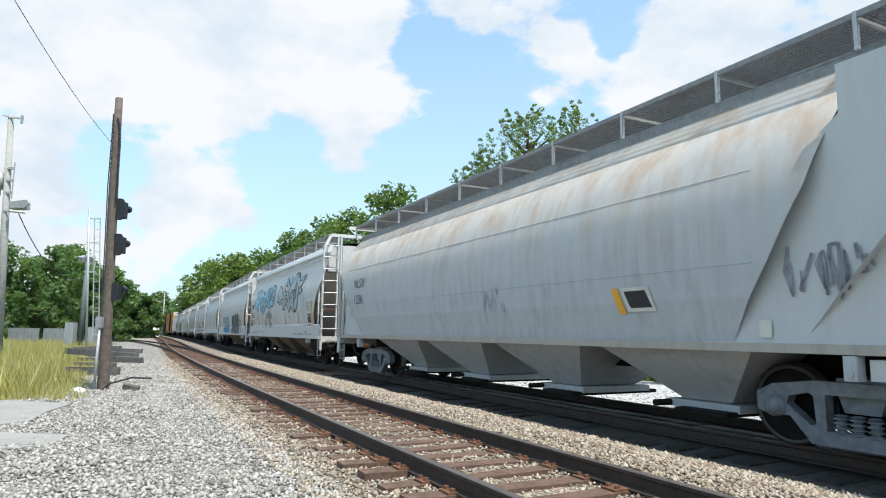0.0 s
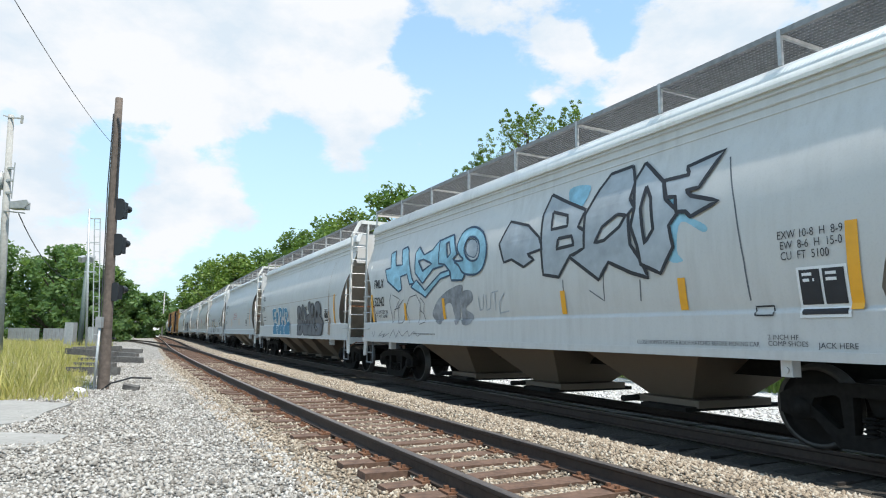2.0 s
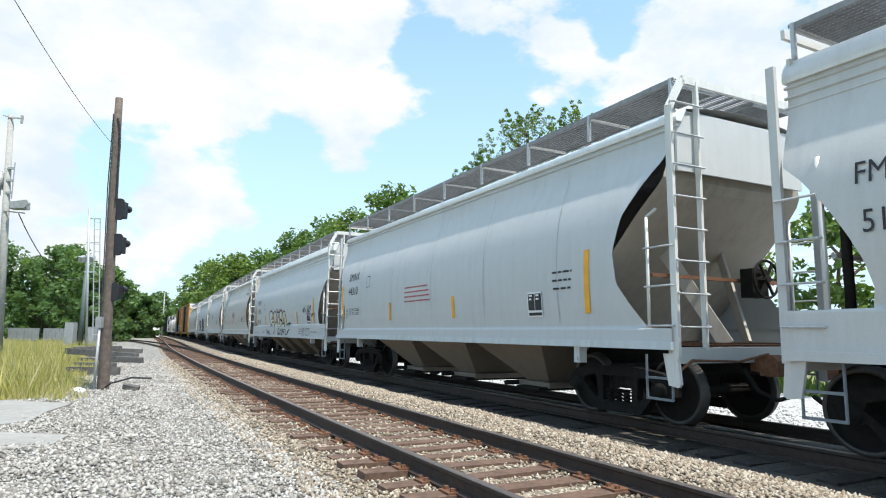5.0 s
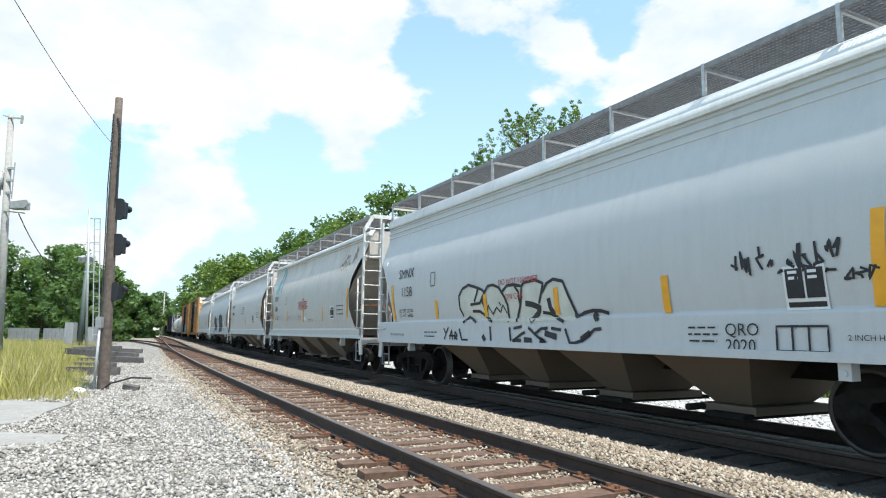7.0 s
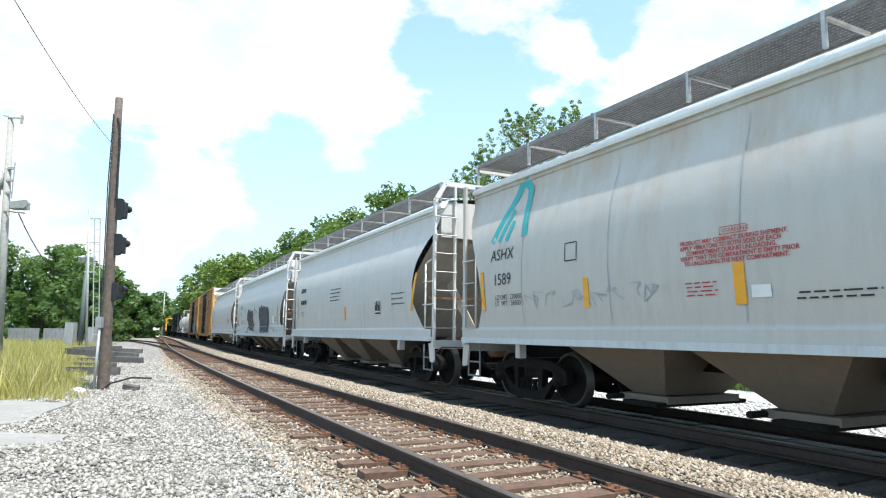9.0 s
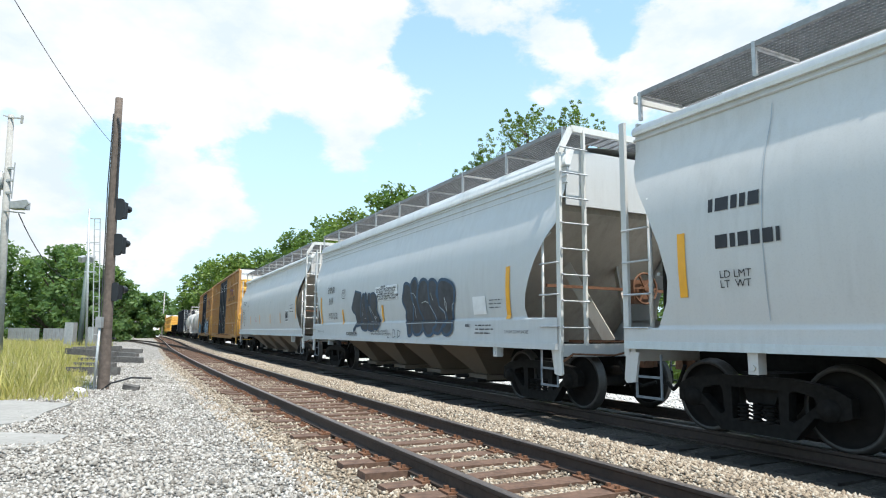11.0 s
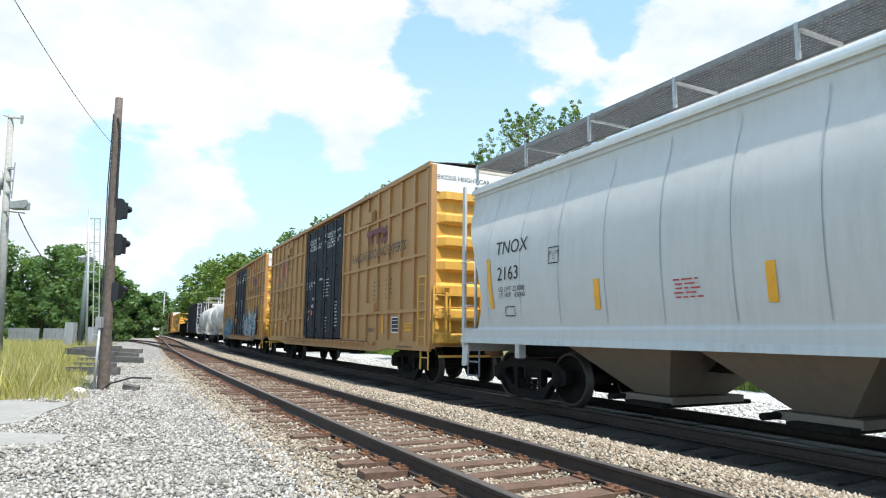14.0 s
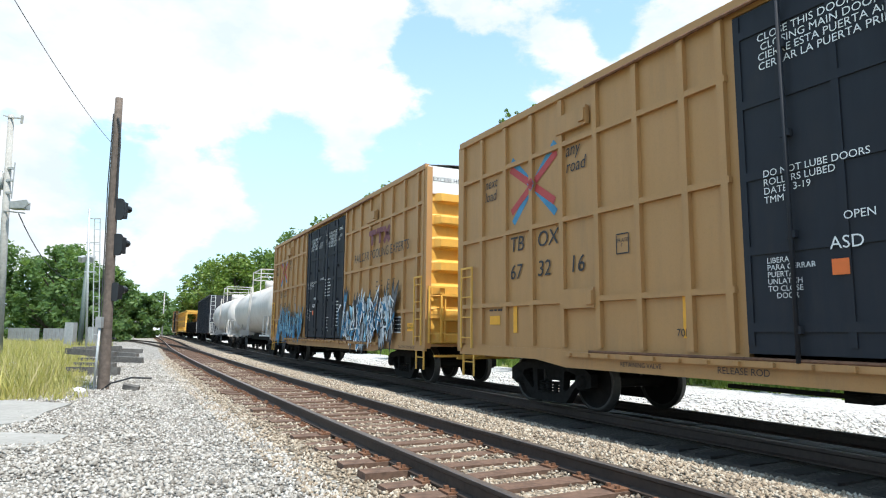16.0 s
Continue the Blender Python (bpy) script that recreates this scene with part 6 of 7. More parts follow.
shape(car, wf, INK_NIGHT, INK_NAVY, [(-1.68, 2.29), (-1.56, 2.32), (-1.48, 2.08), (-1.22, 1.69), (-0.98, 1.31), (-1.45, 1.31), (-1.55, 1.62)], [], 0.04, True, 0.016, 'near-black graffiti letter with a blue edge')
shape(car, wf, INK_NIGHT, INK_NAVY, [(-1.43, 2.27), (-1.34, 2.32), (-1.24, 2.27), (-1.24, 2.02), (-1.36, 1.97), (-1.46, 2.06)], [], 0.04, True, 0.016, 'near-black graffiti letter with a blue edge')
shape(car, wf, INK_NIGHT, INK_NAVY, [(-1.2, 2.3), (-0.95, 2.32), (-0.78, 2.23), (-0.72, 2.04), (-0.78, 1.83), (-0.54, 1.55), (-0.55, 1.44), (-0.76, 1.3), (-0.98, 1.33), (-1.19, 1.73), (-1.24, 1.98)], [], 0.05, False, 0.019, 'near-black graffiti letter with a blue edge')
strokes(car, [[(-2.49, 1.47), (-1.83, 1.47), (-1.09, 1.46), (-0.54, 1.46)], [(-1.84, 2.04), (-1.83, 1.85), (-1.92, 1.7)], [(-1.22, 1.89), (-1.02, 1.73), (-0.81, 1.44)], [(-1.77, 1.63), (-1.64, 1.62)], [(-0.94, 1.68), (-0.78, 1.64), (-0.9, 1.6), (-0.94, 1.68)], [(-1.23, 1.53), (-1.01, 1.52)]], wf, INK_PALE, 0.016, 0.026, label='pale thin highlight lines')
strokes(car, [[(-0.05, 1.31), (-0, 1.1), (0.13, 1.1)], [(0.36, 1.32), (0.37, 1.1), (0.52, 1.14), (0.48, 1.29), (0.36, 1.31)], [(0.68, 1.29), (0.69, 1.1)], [(0.68, 1.29), (0.85, 1.26), (0.81, 1.15), (0.7, 1.13)]], wf, INK_GREY, 0.02, 0.012, label='thin grey handwritten letters')
shape(car, wf, INK_NIGHT, INK_NAVY, [(1.09, 2.23), (1.14, 2.41), (1.31, 2.43), (1.52, 2.33), (1.59, 2.07), (1.69, 1.93), (1.61, 1.61), (1.55, 1.39), (1.54, 1.2), (1.35, 1.17), (1.28, 1.39), (1.17, 1.59), (1.23, 1.76), (1.03, 2.01)], [], 0.07, True, 0.01, 'near-black graffiti letter with a blue edge')
shape(car, wf, INK_NIGHT, INK_NAVY, [(1.54, 2.33), (1.64, 2.48), (1.8, 2.52), (1.92, 2.42), (1.95, 2.29), (1.9, 2.08), (2.01, 1.78), (2.17, 1.57), (2.22, 1.41), (2.06, 1.22), (1.76, 1.19), (1.58, 1.34), (1.61, 1.58), (1.69, 1.9)], [], 0.07, True, 0.014, 'near-black graffiti letter with a blue edge')
shape(car, wf, INK_NIGHT, INK_NAVY, [(1.99, 2.28), (2.14, 2.45), (2.36, 2.45), (2.53, 2.33), (2.58, 2.12), (2.59, 1.9), (2.75, 1.69), (2.86, 1.52), (2.88, 1.39), (2.67, 1.2), (2.4, 1.18), (2.2, 1.36), (2.17, 1.57), (2.01, 1.78), (1.94, 2.05)], [], 0.07, True, 0.018, 'near-black graffiti letter with a blue edge')
shape(car, wf, INK_NIGHT, INK_NAVY, [(2.54, 2.3), (2.66, 2.43), (2.89, 2.39), (3.01, 2.28), (2.96, 2.09), (3.07, 1.94), (3.11, 1.8), (3.32, 1.69), (3.35, 1.53), (3.19, 1.35), (3.04, 1.23), (2.83, 1.24), (2.75, 1.33), (2.9, 1.4), (2.83, 1.62), (2.62, 1.87)], [], 0.07, True, 0.022, 'near-black graffiti letter with a blue edge')
shape(car, wf, INK_NIGHT, INK_NAVY, [(3.03, 2.23), (3.16, 2.38), (3.42, 2.37), (3.63, 2.31), (3.8, 2.19), (3.81, 1.97), (3.74, 1.81), (3.67, 1.53), (3.66, 1.31), (3.48, 1.2), (3.27, 1.22), (3.19, 1.35), (3.36, 1.42), (3.36, 1.65), (3.09, 1.82)], [], 0.07, True, 0.026, 'near-black graffiti letter with a blue edge')
strokes(car, [[(1.28, 1.45), (2.06, 1.46), (2.9, 1.46), (3.71, 1.45)], [(1.58, 2.18), (1.75, 2.16), (1.9, 2.05)], [(2.2, 1.92), (2.4, 1.95), (2.56, 1.9)], [(2.62, 1.85), (2.84, 1.64), (2.91, 1.43)], [(3.09, 1.81), (3.32, 1.69), (3.34, 1.53)], [(1.69, 1.93), (1.8, 1.84), (1.82, 1.57)], [(3.35, 1.99), (3.44, 1.87), (3.43, 1.68), (3.37, 1.83), (3.35, 1.99)], [(2.68, 2.13), (2.79, 1.96)], [(3.68, 1.7), (3.71, 1.83), (3.8, 1.87)]], wf, INK_PALE, 0.018, 0.034, label='pale thin highlight lines')
letter(car, "ACF CENTER FLOW", -3.4, 1.14, 0.14, wf, INK, 0.8, 0.004)
letter(car, "NOTE CAR HAS THREE COMPARTMENTS\nEQUIPPED WITH ACF 30INT GRAVITY OUTLETS", -1.3, 1.24, 0.085, wf, INK, 0.85)
bars(car, 4.2, 1.36, 0.25, 1, wf, INK_GREY, 0.09, 0.2, 29), bars(car, 4.6, 1.38, 0.7, 3, wf, INK, 0.035, 0.075, 30)
letter(car, "2 IN HF COMP SHOES", -6.6, 1.22, 0.08, wf, INK), letter(car, "2 IN HF COMP SHOES", 5.7, 1.24, 0.08, wf, INK)

# off-white car with seams
car, wf, half = built[8]
letter(car, "TNOX", -6.72, 2.68, 0.35, wf, INK)
letter(car, "2163", -6.64, 2.2, 0.35, wf, INK)
letter(car, "LD LMT 223000\nLT  WT   63000", -6.6, 1.99, 0.125, wf, INK)
frame_box(car, -5.08, 2.38, 0.26, 0.26, wf)
letter(car, "PLATE\n   C", -5.05, 2.52, 0.085, wf, INK)
stripe(car, wf, -6.9, 1.69, 2.63, -0.14, 0.13)
for x in (-4.0, -1.2, 1.6, 3.9):
    stripe(car, wf, x, 1.6, 2.05)
stripe(car, wf, 6.9, 1.75, 2.63, 0.02)
info_panel(car, 5.05, 1.75, wf, 0.48)
frame_box(car, -6.4, 1.55, 0.3, 0.16, wf)
bars(car, 5.9, 2.3, 0.7, 3, wf, INK, 0.05, 0.13, 31), bars(car, -2.5, 1.92, 0.46, 5, wf, INK_RED, 0.03, 0.055, 32)
for c, wfx, h in ((built[8][0], wf, half), (built[5][0], built[5][1], built[5][2]), (built[3][0], built[3][1], built[3][2]), (built[6][0], built[6][1], built[6][2])):
    bays = 15 if c is built[8][0] else 6
    for i in range(1, bays):
        x = -h + 2 * h * i / bays
        strokes(c, [[(x, 1.4), (x, 2.2), (x, 3.0), (x, 3.9)]], wfx, INK_PALE, 0.012, 0.013, "weld_seam")

# boxcars
for i, (car, wf, half) in enumerate(boxes):
    for e, s in ((half, 1), ):
        vs, fs = glyphs("EXCESS HEIGHT CAR", 0.15)
        me = bpy.data.meshes.new("lettering")
        me.from_pydata([(half + 0.022, -1.40 + v.x, 4.80 + v.y) for v in vs], [], fs)
        me.materials.append(INK)
        hang("lettering", me, car)
    letter(car, "RAILCAR POOLING EXPERTS", 3.45, 3.28, 0.36, wf, INK, 0.9, lift=0.072)
    for k, pts in enumerate(([(4.7, 4.02), (5.25, 4.02)], [(4.97, 3.98), (4.97, 3.66)], [(5.3, 4.02), (5.85, 4.02)], [(5.57, 3.98), (5.57, 3.66)], [(5.9, 4.06), (6.3, 3.64)], [(6.3, 4.06), (5.9, 3.64)])):
        strokes(car, [pts], wf, INK_MAROON, 0.15, 0.072, "emblem", "maroon painted emblem")
    side_patch(car, "data_panel", 6.62, 7.12, 1.24, 1.62, wf, INK, lift=0.012, label="black data panel with white frame")
    frame_box(car, 6.62, 1.24, 0.50, 0.38, lambda z: wf(z) + 0.008, INK_WHITE, 0.03)
    bars(car, 6.67, 1.53, 0.4, 3, lambda z: wf(z) + 0.006, INK_WHITE, 0.03, 0.1, 33)
    side_patch(car, "placard", 7.45, 7.93, 1.27, 1.47, wf, STRIPE, lift=0.012, label="yellow height placard")
    letter(car, "   THIS CAR\nEXCESS HEIGHT", 7.48, 1.39, 0.075, wf, INK, lift=0.02)
    bars(car, 5.2, 2.6, 0.5, 6, wf, INK, 0.05, 0.12, 34), bars(car, 6.1, 2.6, 0.5, 5, wf, INK, 0.05, 0.12, 35)
    letter(car, "2 INCH HF COMP SHOES", 7.0, 0.86, 0.09, lambda z: 1.55, INK)
    letter(car, "RETAINING VALVE", -4.3, 0.80, 0.09, lambda z: 1.55, INK), letter(car, "RELEASE ROD", -2.7, 0.80, 0.11, lambda z: 1.55, INK)
    letter(car, "XRH61B", 4.85, 1.25, 0.16, wf, INK)
    stripe(car, wf, -3.2, 1.2, 1.75), stripe(car, wf, 3.0, 1.2, 1.75), stripe(car, wf, 5.9, 1.2, 1.75), stripe(car, wf, -7.0, 1.25, 1.75)
    letter(car, "next\nload", -7.97, 4.02, 0.28, wf, INK, 0.85, shear=0.2)
    letter(car, "any\nroad", -5.47, 4.08, 0.30, wf, INK, 0.85, shear=0.2)
    # two crossed arrows, red and blue, over the panels and the post between them
    for wx, x0, x1 in ((wf, -7.12, -6.42), (lambda z: wf(z) + 0.067, -6.42, -6.32), (wf, -6.32, -5.6)):
        for mat, ends in ((INK_BLUE, ((-7.05, 4.40), (-5.75, 3.22))), (INK_BLUE, ((-7.0, 3.22), (-5.75, 4.42))), (INK_RED, ((-7.08, 4.24), (-5.78, 3.42))), (INK_RED, ((-7.05, 3.42), (-5.72, 4.24)))):
            (xa, za), (xb, zb) = ends
            a, b = max(x0, xa), min(x1, xb)
            za, zb = za + (zb - za) * (a - xa) / (xb - xa), za + (zb - za) * (b - xa) / (xb - xa)
            strokes(car, [[(a, za), (b, zb)]], wx, mat, 0.13, 0.006 if mat is INK_BLUE else 0.010, "emblem", "red and blue crossed arrows")
    letter(car, "TB", -7.10, 2.70, 0.38, wf, INK, shear=0.12), letter(car, "OX", -6.27, 2.70, 0.38, wf, INK, shear=0.12)
    letter(car, "67", -7.10, 2.20, 0.38, wf, INK, shear=0.12), letter(car, "32", -6.27, 2.20, 0.38, wf, INK, shear=0.12), letter(car, "16", -5.42, 2.20, 0.38, wf, INK, shear=0.12)
    frame_box(car, -4.35, 2.38, 0.24, 0.28, wf)
    letter(car, "PLATE\n   F", -4.33, 2.54, 0.08, wf, INK)
    letter(car, "70K", -3.31, 1.22, 0.14, wf, INK)
    side_patch(car, "placard", -7.8, -7.45, 1.4, 1.56, wf, STRIPE, lift=0.012)
    bars(car, -7.85, 1.75, 0.6, 2, wf, INK, 0.05, 0.1, 36)
    wd = lambda z: 1.578
    letter(car, "CLOSE THIS DOOR BEFORE\n CLOSING MAIN DOOR\nCIERRE ESTA PUERTA ANTES DE\nCERRAR LA PUERTA PRINCIPAL", -1.95, 4.55, 0.125, wd, INK_WHITE, lift=0.004)
    letter(car, "CLOSE AND LOCK BOTH DOORS\n     BEFORE MOVING CAR\nCIERRE Y PONGA EL SEGURO EN\n   AMBAS PUERTAS ANTES DE\n         MOVER EL CARRO", 0.25, 4.55, 0.125, wd, INK_WHITE, lift=0.004)
    letter(car, "DO NOT LUBE DOORS\nROLLERS LUBED\nDATE  3-19\nTMM", -1.97, 2.98, 0.11, wd, INK_WHITE, lift=0.004)
    letter(car, "ASD", -1.28, 2.10, 0.18, wd, INK_WHITE, lift=0.01), letter(car, "OPEN", -1.13, 2.38, 0.12, wd, INK_WHITE, lift=0.01)
    letter(car, "OPENING", -0.3, 3.05, 0.1, wd, INK_WHITE, lift=0.004)
    side_patch(car, "tag", -1.27, -1.10, 1.84, 2.0, lambda z: 1.575, ORANGE, label="orange sticker")
    letter(car, "LIBERAR\nPARA CERRAR\nPUERTA\nUNLATCH\nTO CLOSE\n    DOOR", -1.98, 2.02, 0.085, wd, INK_WHITE, lift=0.004), bars(car, 0.3, 3.0, 0.7, 6, lambda z: 1.567, INK_WHITE, 0.05, 0.11, 38), bars(car, 1.5, 2.2, 0.5, 8, lambda z: 1.567, INK_WHITE, 0.05, 0.11, 39), bars(car, 0.4, 1.7, 0.4, 5, lambda z: 1.567, INK_WHITE, 0.05, 0.11, 40)
    for x, z in ((-5.25, 4.62), (-5.15, 1.78), (4.9, 4.5), (5.2, 1.9)):
        bm = bmesh.new()
        box(bm, (x, -1.58, z), (0.75, 0.07, 0.30))
        box(bm, (x + 0.3, -1.63, z), (0.14, 0.06, 0.2))
        part("roller_cover", bm, YELLOW_BOX, car, "tan steel roller cover")
    bm = bmesh.new()
    beam(bm, (-5.5, -1.6, 0.93), (5.5, -1.6, 0.93), 0.07)
    for x in np.arange(-5.3, 5.4, 0.42):
        box(bm, (x, -1.66, 0.93), (0.07, 0.05, 0.05))
    part("door_rail", bm, YELLOW_BOX, car)
car, wf, half = boxes[1]
rr = random.Random(8)
for k in range(12):
    blob(car, 2.7 + k * 0.37 + rr.uniform(-0.1, 0.1), 1.5 + rr.uniform(-0.2, 0.3), rr.uniform(0.18, 0.3), rr.uniform(0.35, 0.62), lambda z: 1.61, (INK_BLUE, INK_PALE, INK_SKY, INK_GREY)[k % 4], (INK, INK_WHITE, INK)[k % 3], 130 + k, 0.8, 0.010 + 0.002 * k, 0.04, 0.2)
for k in range(9):
    blob(car, -6.7 + k * 0.48, 1.42 + rr.uniform(-0.15, 0.25), rr.uniform(0.18, 0.32), rr.uniform(0.3, 0.55), lambda z: 1.61, (INK_BLUE, INK_SKY, INK_BLUE)[k % 3], (INK_BLUE, INK)[k % 2], 150 + k, 0.8, 0.010 + 0.002 * k, 0.04, 0.2)

for x0, x1, mats in ((2.1, 6.9, (INK, INK_WHITE, INK_BLUE)), (-6.5, -2.4, (INK_BLUE, INK, INK_SKY))):
    for k, mat in enumerate(mats):
        scribble(car, x0, x1, 1.1, 2.35 - 0.15 * k, lambda z: 1.645 + 0.004 * k, mat, 170 + k + int(x0), 11, 0.05)

# ---- tracks ----
bm = bmesh.new()
vs = box(bm, (0, 0, 0), (0.23, 2.6, 0.17))
TIE_ME = mesh_of("sleeper", bm, TIE)
# sleepers under the train: darker copy, its shade painted into the wood
TIE_SHADED = TIE_ME.copy()
TIE_SHADED.materials[0] = plain("shade_darkened_sleeper_wood", (0.028, 0.024, 0.021), 0.8, 0.0, 0.4, 16, 0.6)
bm = bmesh.new()
box(bm, (0, 0, 0), (0.19, 0.36, 0.022))
for dx, dy in ((-0.06, -0.12), (0.06, 0.12), (0.06, -0.12), (-0.06, 0.12)):
    box(bm, (dx, dy, 0.025), (0.03, 0.04, 0.03))
PLATE_ME = mesh_of("tie_plate", bm, RUSTY)
rnd = random.Random(5)
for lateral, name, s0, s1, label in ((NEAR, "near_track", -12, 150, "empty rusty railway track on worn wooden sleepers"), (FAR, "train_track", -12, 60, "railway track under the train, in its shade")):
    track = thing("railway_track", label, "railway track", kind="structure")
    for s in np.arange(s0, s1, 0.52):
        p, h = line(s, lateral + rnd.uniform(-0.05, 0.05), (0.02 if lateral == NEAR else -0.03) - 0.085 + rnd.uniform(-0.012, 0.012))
        tie = hang("sleeper", TIE_ME if lateral == NEAR else TIE_SHADED, track, m=pose(*p, rnd.uniform(-1, 1), rnd.uniform(-1, 1), math.degrees(h) + 90 + rnd.uniform(-1.2, 1.2)))
        if lateral == NEAR and s < 45:
            for side in (-0.7525, 0.7525):
                hang("tie_plate", PLATE_ME, tie, m=pose(0, side, 0.094))
    for side in (-0.7525, 0.7525):
        bm = bmesh.new()
        cross = [(-0.07, 0.0), (0.07, 0.0), (0.07, 0.014), (0.012, 0.034), (0.012, 0.12), (0.037, 0.135), (0.037, 0.165), (0.030, 0.173), (-0.030, 0.173), (-0.037, 0.165), (-0.037, 0.135), (-0.012, 0.12), (-0.012, 0.034), (-0.07, 0.014)]
        rows = []
        for s in np.arange(-60, 330, 1.5):
            rows.append([bm.verts.new(line(s, lateral + side + a, RT - 0.173 + b)[0]) for a, b in cross])
        for a, b in zip(rows, rows[1:]):
            for i in range(len(cross)):
                f = bm.faces.new((a[i], a[(i + 1) % len(cross)], b[(i + 1) % len(cross)], b[i]))
                f.material_index = 1 if i in (6, 7, 8) else 0
        hang("rail", mesh_of("rail", bm, RAIL_SIDE, RAIL_TOP), track, "dark brown steel rail with worn bright head")

# ---- beside the line ----
POLE_WOOD = plain("weathered_pole_wood", (0.115, 0.09, 0.075), 0.9, 0.0, 0.5, 9, 0.8)
POLE_PALE = plain("pale_grey_pole_wood", (0.34, 0.33, 0.31), 0.9, 0.0, 0.3, 9, 0.6)
SIGNAL = plain("black_signal_paint", (0.012, 0.013, 0.016), 0.5, 0.0, 0.3, 10)
CABLE = plain("black_cable", (0.02, 0.02, 0.022), 0.6)
BOX_GREY = plain("grey_metal_box_paint", (0.30, 0.31, 0.31), 0.5, 0.1, 0.2, 8)
MAST_WHITE = plain("dull_silver_mast_paint", (0.42, 0.44, 0.45), 0.5, 0.3, 0.25, 8)
GREEN_POST = plain("greenish_grey_post_paint", (0.10, 0.13, 0.12), 0.6, 0.1, 0.3, 8)
FENCE = plain("grey_fence_sheet", (0.22, 0.23, 0.23), 0.7, 0.2, 0.2, 3)
LIME = plain("white_metal_sheet", (0.75, 0.75, 0.74), 0.5, 0.0, 0.1, 5)


def wire(name, pts, r, parent=None, label="", category="cable"):
    bm = bmesh.new()
    for a, b in zip(pts, pts[1:]):
        tube(bm, a, b, r, 5, caps=False)
    if parent:
        return part(name, bm, CABLE, parent, label)
    return tagged(new(name, mesh_of(name, bm, CABLE)), label, category)


def sag(a, b, drop, n=14):
    a, b = Vector(a), Vector(b)
    return [a.lerp(b, k / n) - Vector((0, 0, drop * 4 * (k / n) * (1 - k / n))) for k in range(n + 1)]


# the signal pole
P = Vector((-8.07, 15.45, 0.0))
pole = thing("signal_pole", "weathered leaning wooden pole with black signal heads", "signal pole", m=Matrix.Translation(P))
bm = bmesh.new()
rings = []
for k in range(9):
    z = -0.2 + 7.45 * k / 8
    c = (-0.19 * z / 7.2, 0.02 * math.sin(z), z)
    r = 0.135 - 0.045 * k / 8
    rings.append([bm.verts.new((c[0] + r * (1 + 0.05 * math.sin(3 * i + k)) * math.cos(i * math.tau / 12), c[1] + r * math.sin(i * math.tau / 12), z)) for i in range(12)])
for a, b in zip(rings, rings[1:]):
    for i in range(12):
        bm.faces.new((a[i], a[(i + 1) % 12], b[(i + 1) % 12], b[i])).smooth = True
bm.faces.new(rings[-1])
part("post", bm, POLE_WOOD, pole)
for z in (4.38, 3.50, 2.34):
    bm = bmesh.new()
    x = -0.19 * z / 7.2 + 0.17
    w, h = (0.13, 0.27) if z > 3 else (0.09, 0.23)
    outline = []
    for i in range(24):
        a = i * math.tau / 24
        ca, sa = math.cos(a), math.sin(a)
        outline.append((x + w * math.copysign(abs(ca) ** 0.7, ca), z + h * math.copysign(abs(sa) ** 0.45, sa)))
    prism(bm, outline, -0.05, 0.0)
    box(bm, (x, 0.12, z), (w * 1.3, 0.24, h * 1.5))
    tube(bm, (x, 0.24, z + 0.08), (x, 0.45, z + 0.08), 0.09, 12)
    part("signal_head", bm, SIGNAL, pole, "black oval signal head")
wire("cable", [(-0.13, -0.09, 6.7), (-0.04, -0.10, 6.45), (0.0, -0.12, 6.0), (0.02, -0.13, 5.0), (0.02, -0.14, 4.6)], 0.022, pole)
wire("cable", [(-0.24, -0.1, 6.8), (-0.22, -0.13, 5.0), (-0.14, -0.16, 3.0), (-0.10, -0.19, 1.6), (-0.10, -0.2, 0.0)], 0.014, pole)
bm = bmesh.new()
box(bm, (-0.12, -0.18, 1.60), (0.14, 0.12, 0.26))
part("meter_box", bm, BOX_GREY, pole, "small grey meter box")
bm = bmesh.new()
tube(bm, (-0.10, -0.19, 1.5), (-0.12, -0.2, -0.1), 0.03, 8)
part("conduit", bm, MAST_WHITE, pole)
wire("cable", [(0.05, -0.2, 0.0), (0.3, -0.25, 0.18), (0.7, -0.1, 0.30), (1.1, 0.1, 0.28)], 0.022, pole)
wire("overhead_wire", sag(P + Vector((-0.26, -0.1, 6.08)), (-5.47, 6.7, 6.05), 0.16), 0.006, None, "thin black overhead wire")

# the utility pole with a floodlight
U = Vector((-20.7, 30.0, -0.1))
up = thing("utility_pole", "pale grey wooden utility pole with floodlight and brackets", "utility pole", m=Matrix.Translation(U))
bm = bmesh.new()
tube(bm, (0.0, 0, -0.2), (-0.55, 0, 11.9), 0.20, 14, 0.13)
part("post", bm, POLE_PALE, up)
bm = bmesh.new()
beam(bm, (-0.6, -0.12, 11.75), (0.05, -0.12, 11.7), 0.06)
box(bm, (0.08, -0.12, 11.65), (0.10, 0.08, 0.4))
beam(bm, (-0.55, -0.12, 11.75), (-0.85, -0.12, 11.85), 0.05)
part("crossarm", bm, POLE_PALE, up)
bm = bmesh.new()
box(bm, (0.45, -0.2, 7.35), (0.75, 0.4, 0.36))
prism(bm, [(0.1, 7.5), (0.9, 7.6), (1.05, 7.4), (0.8, 7.2), (0.15, 7.2)], -0.45, -0.38)
beam(bm, (-0.35, -0.15, 7.1), (0.7, -0.15, 7.0), 0.05)
part("floodlight", bm, BOX_GREY, up, "grey metal floodlight")
bm = bmesh.new()
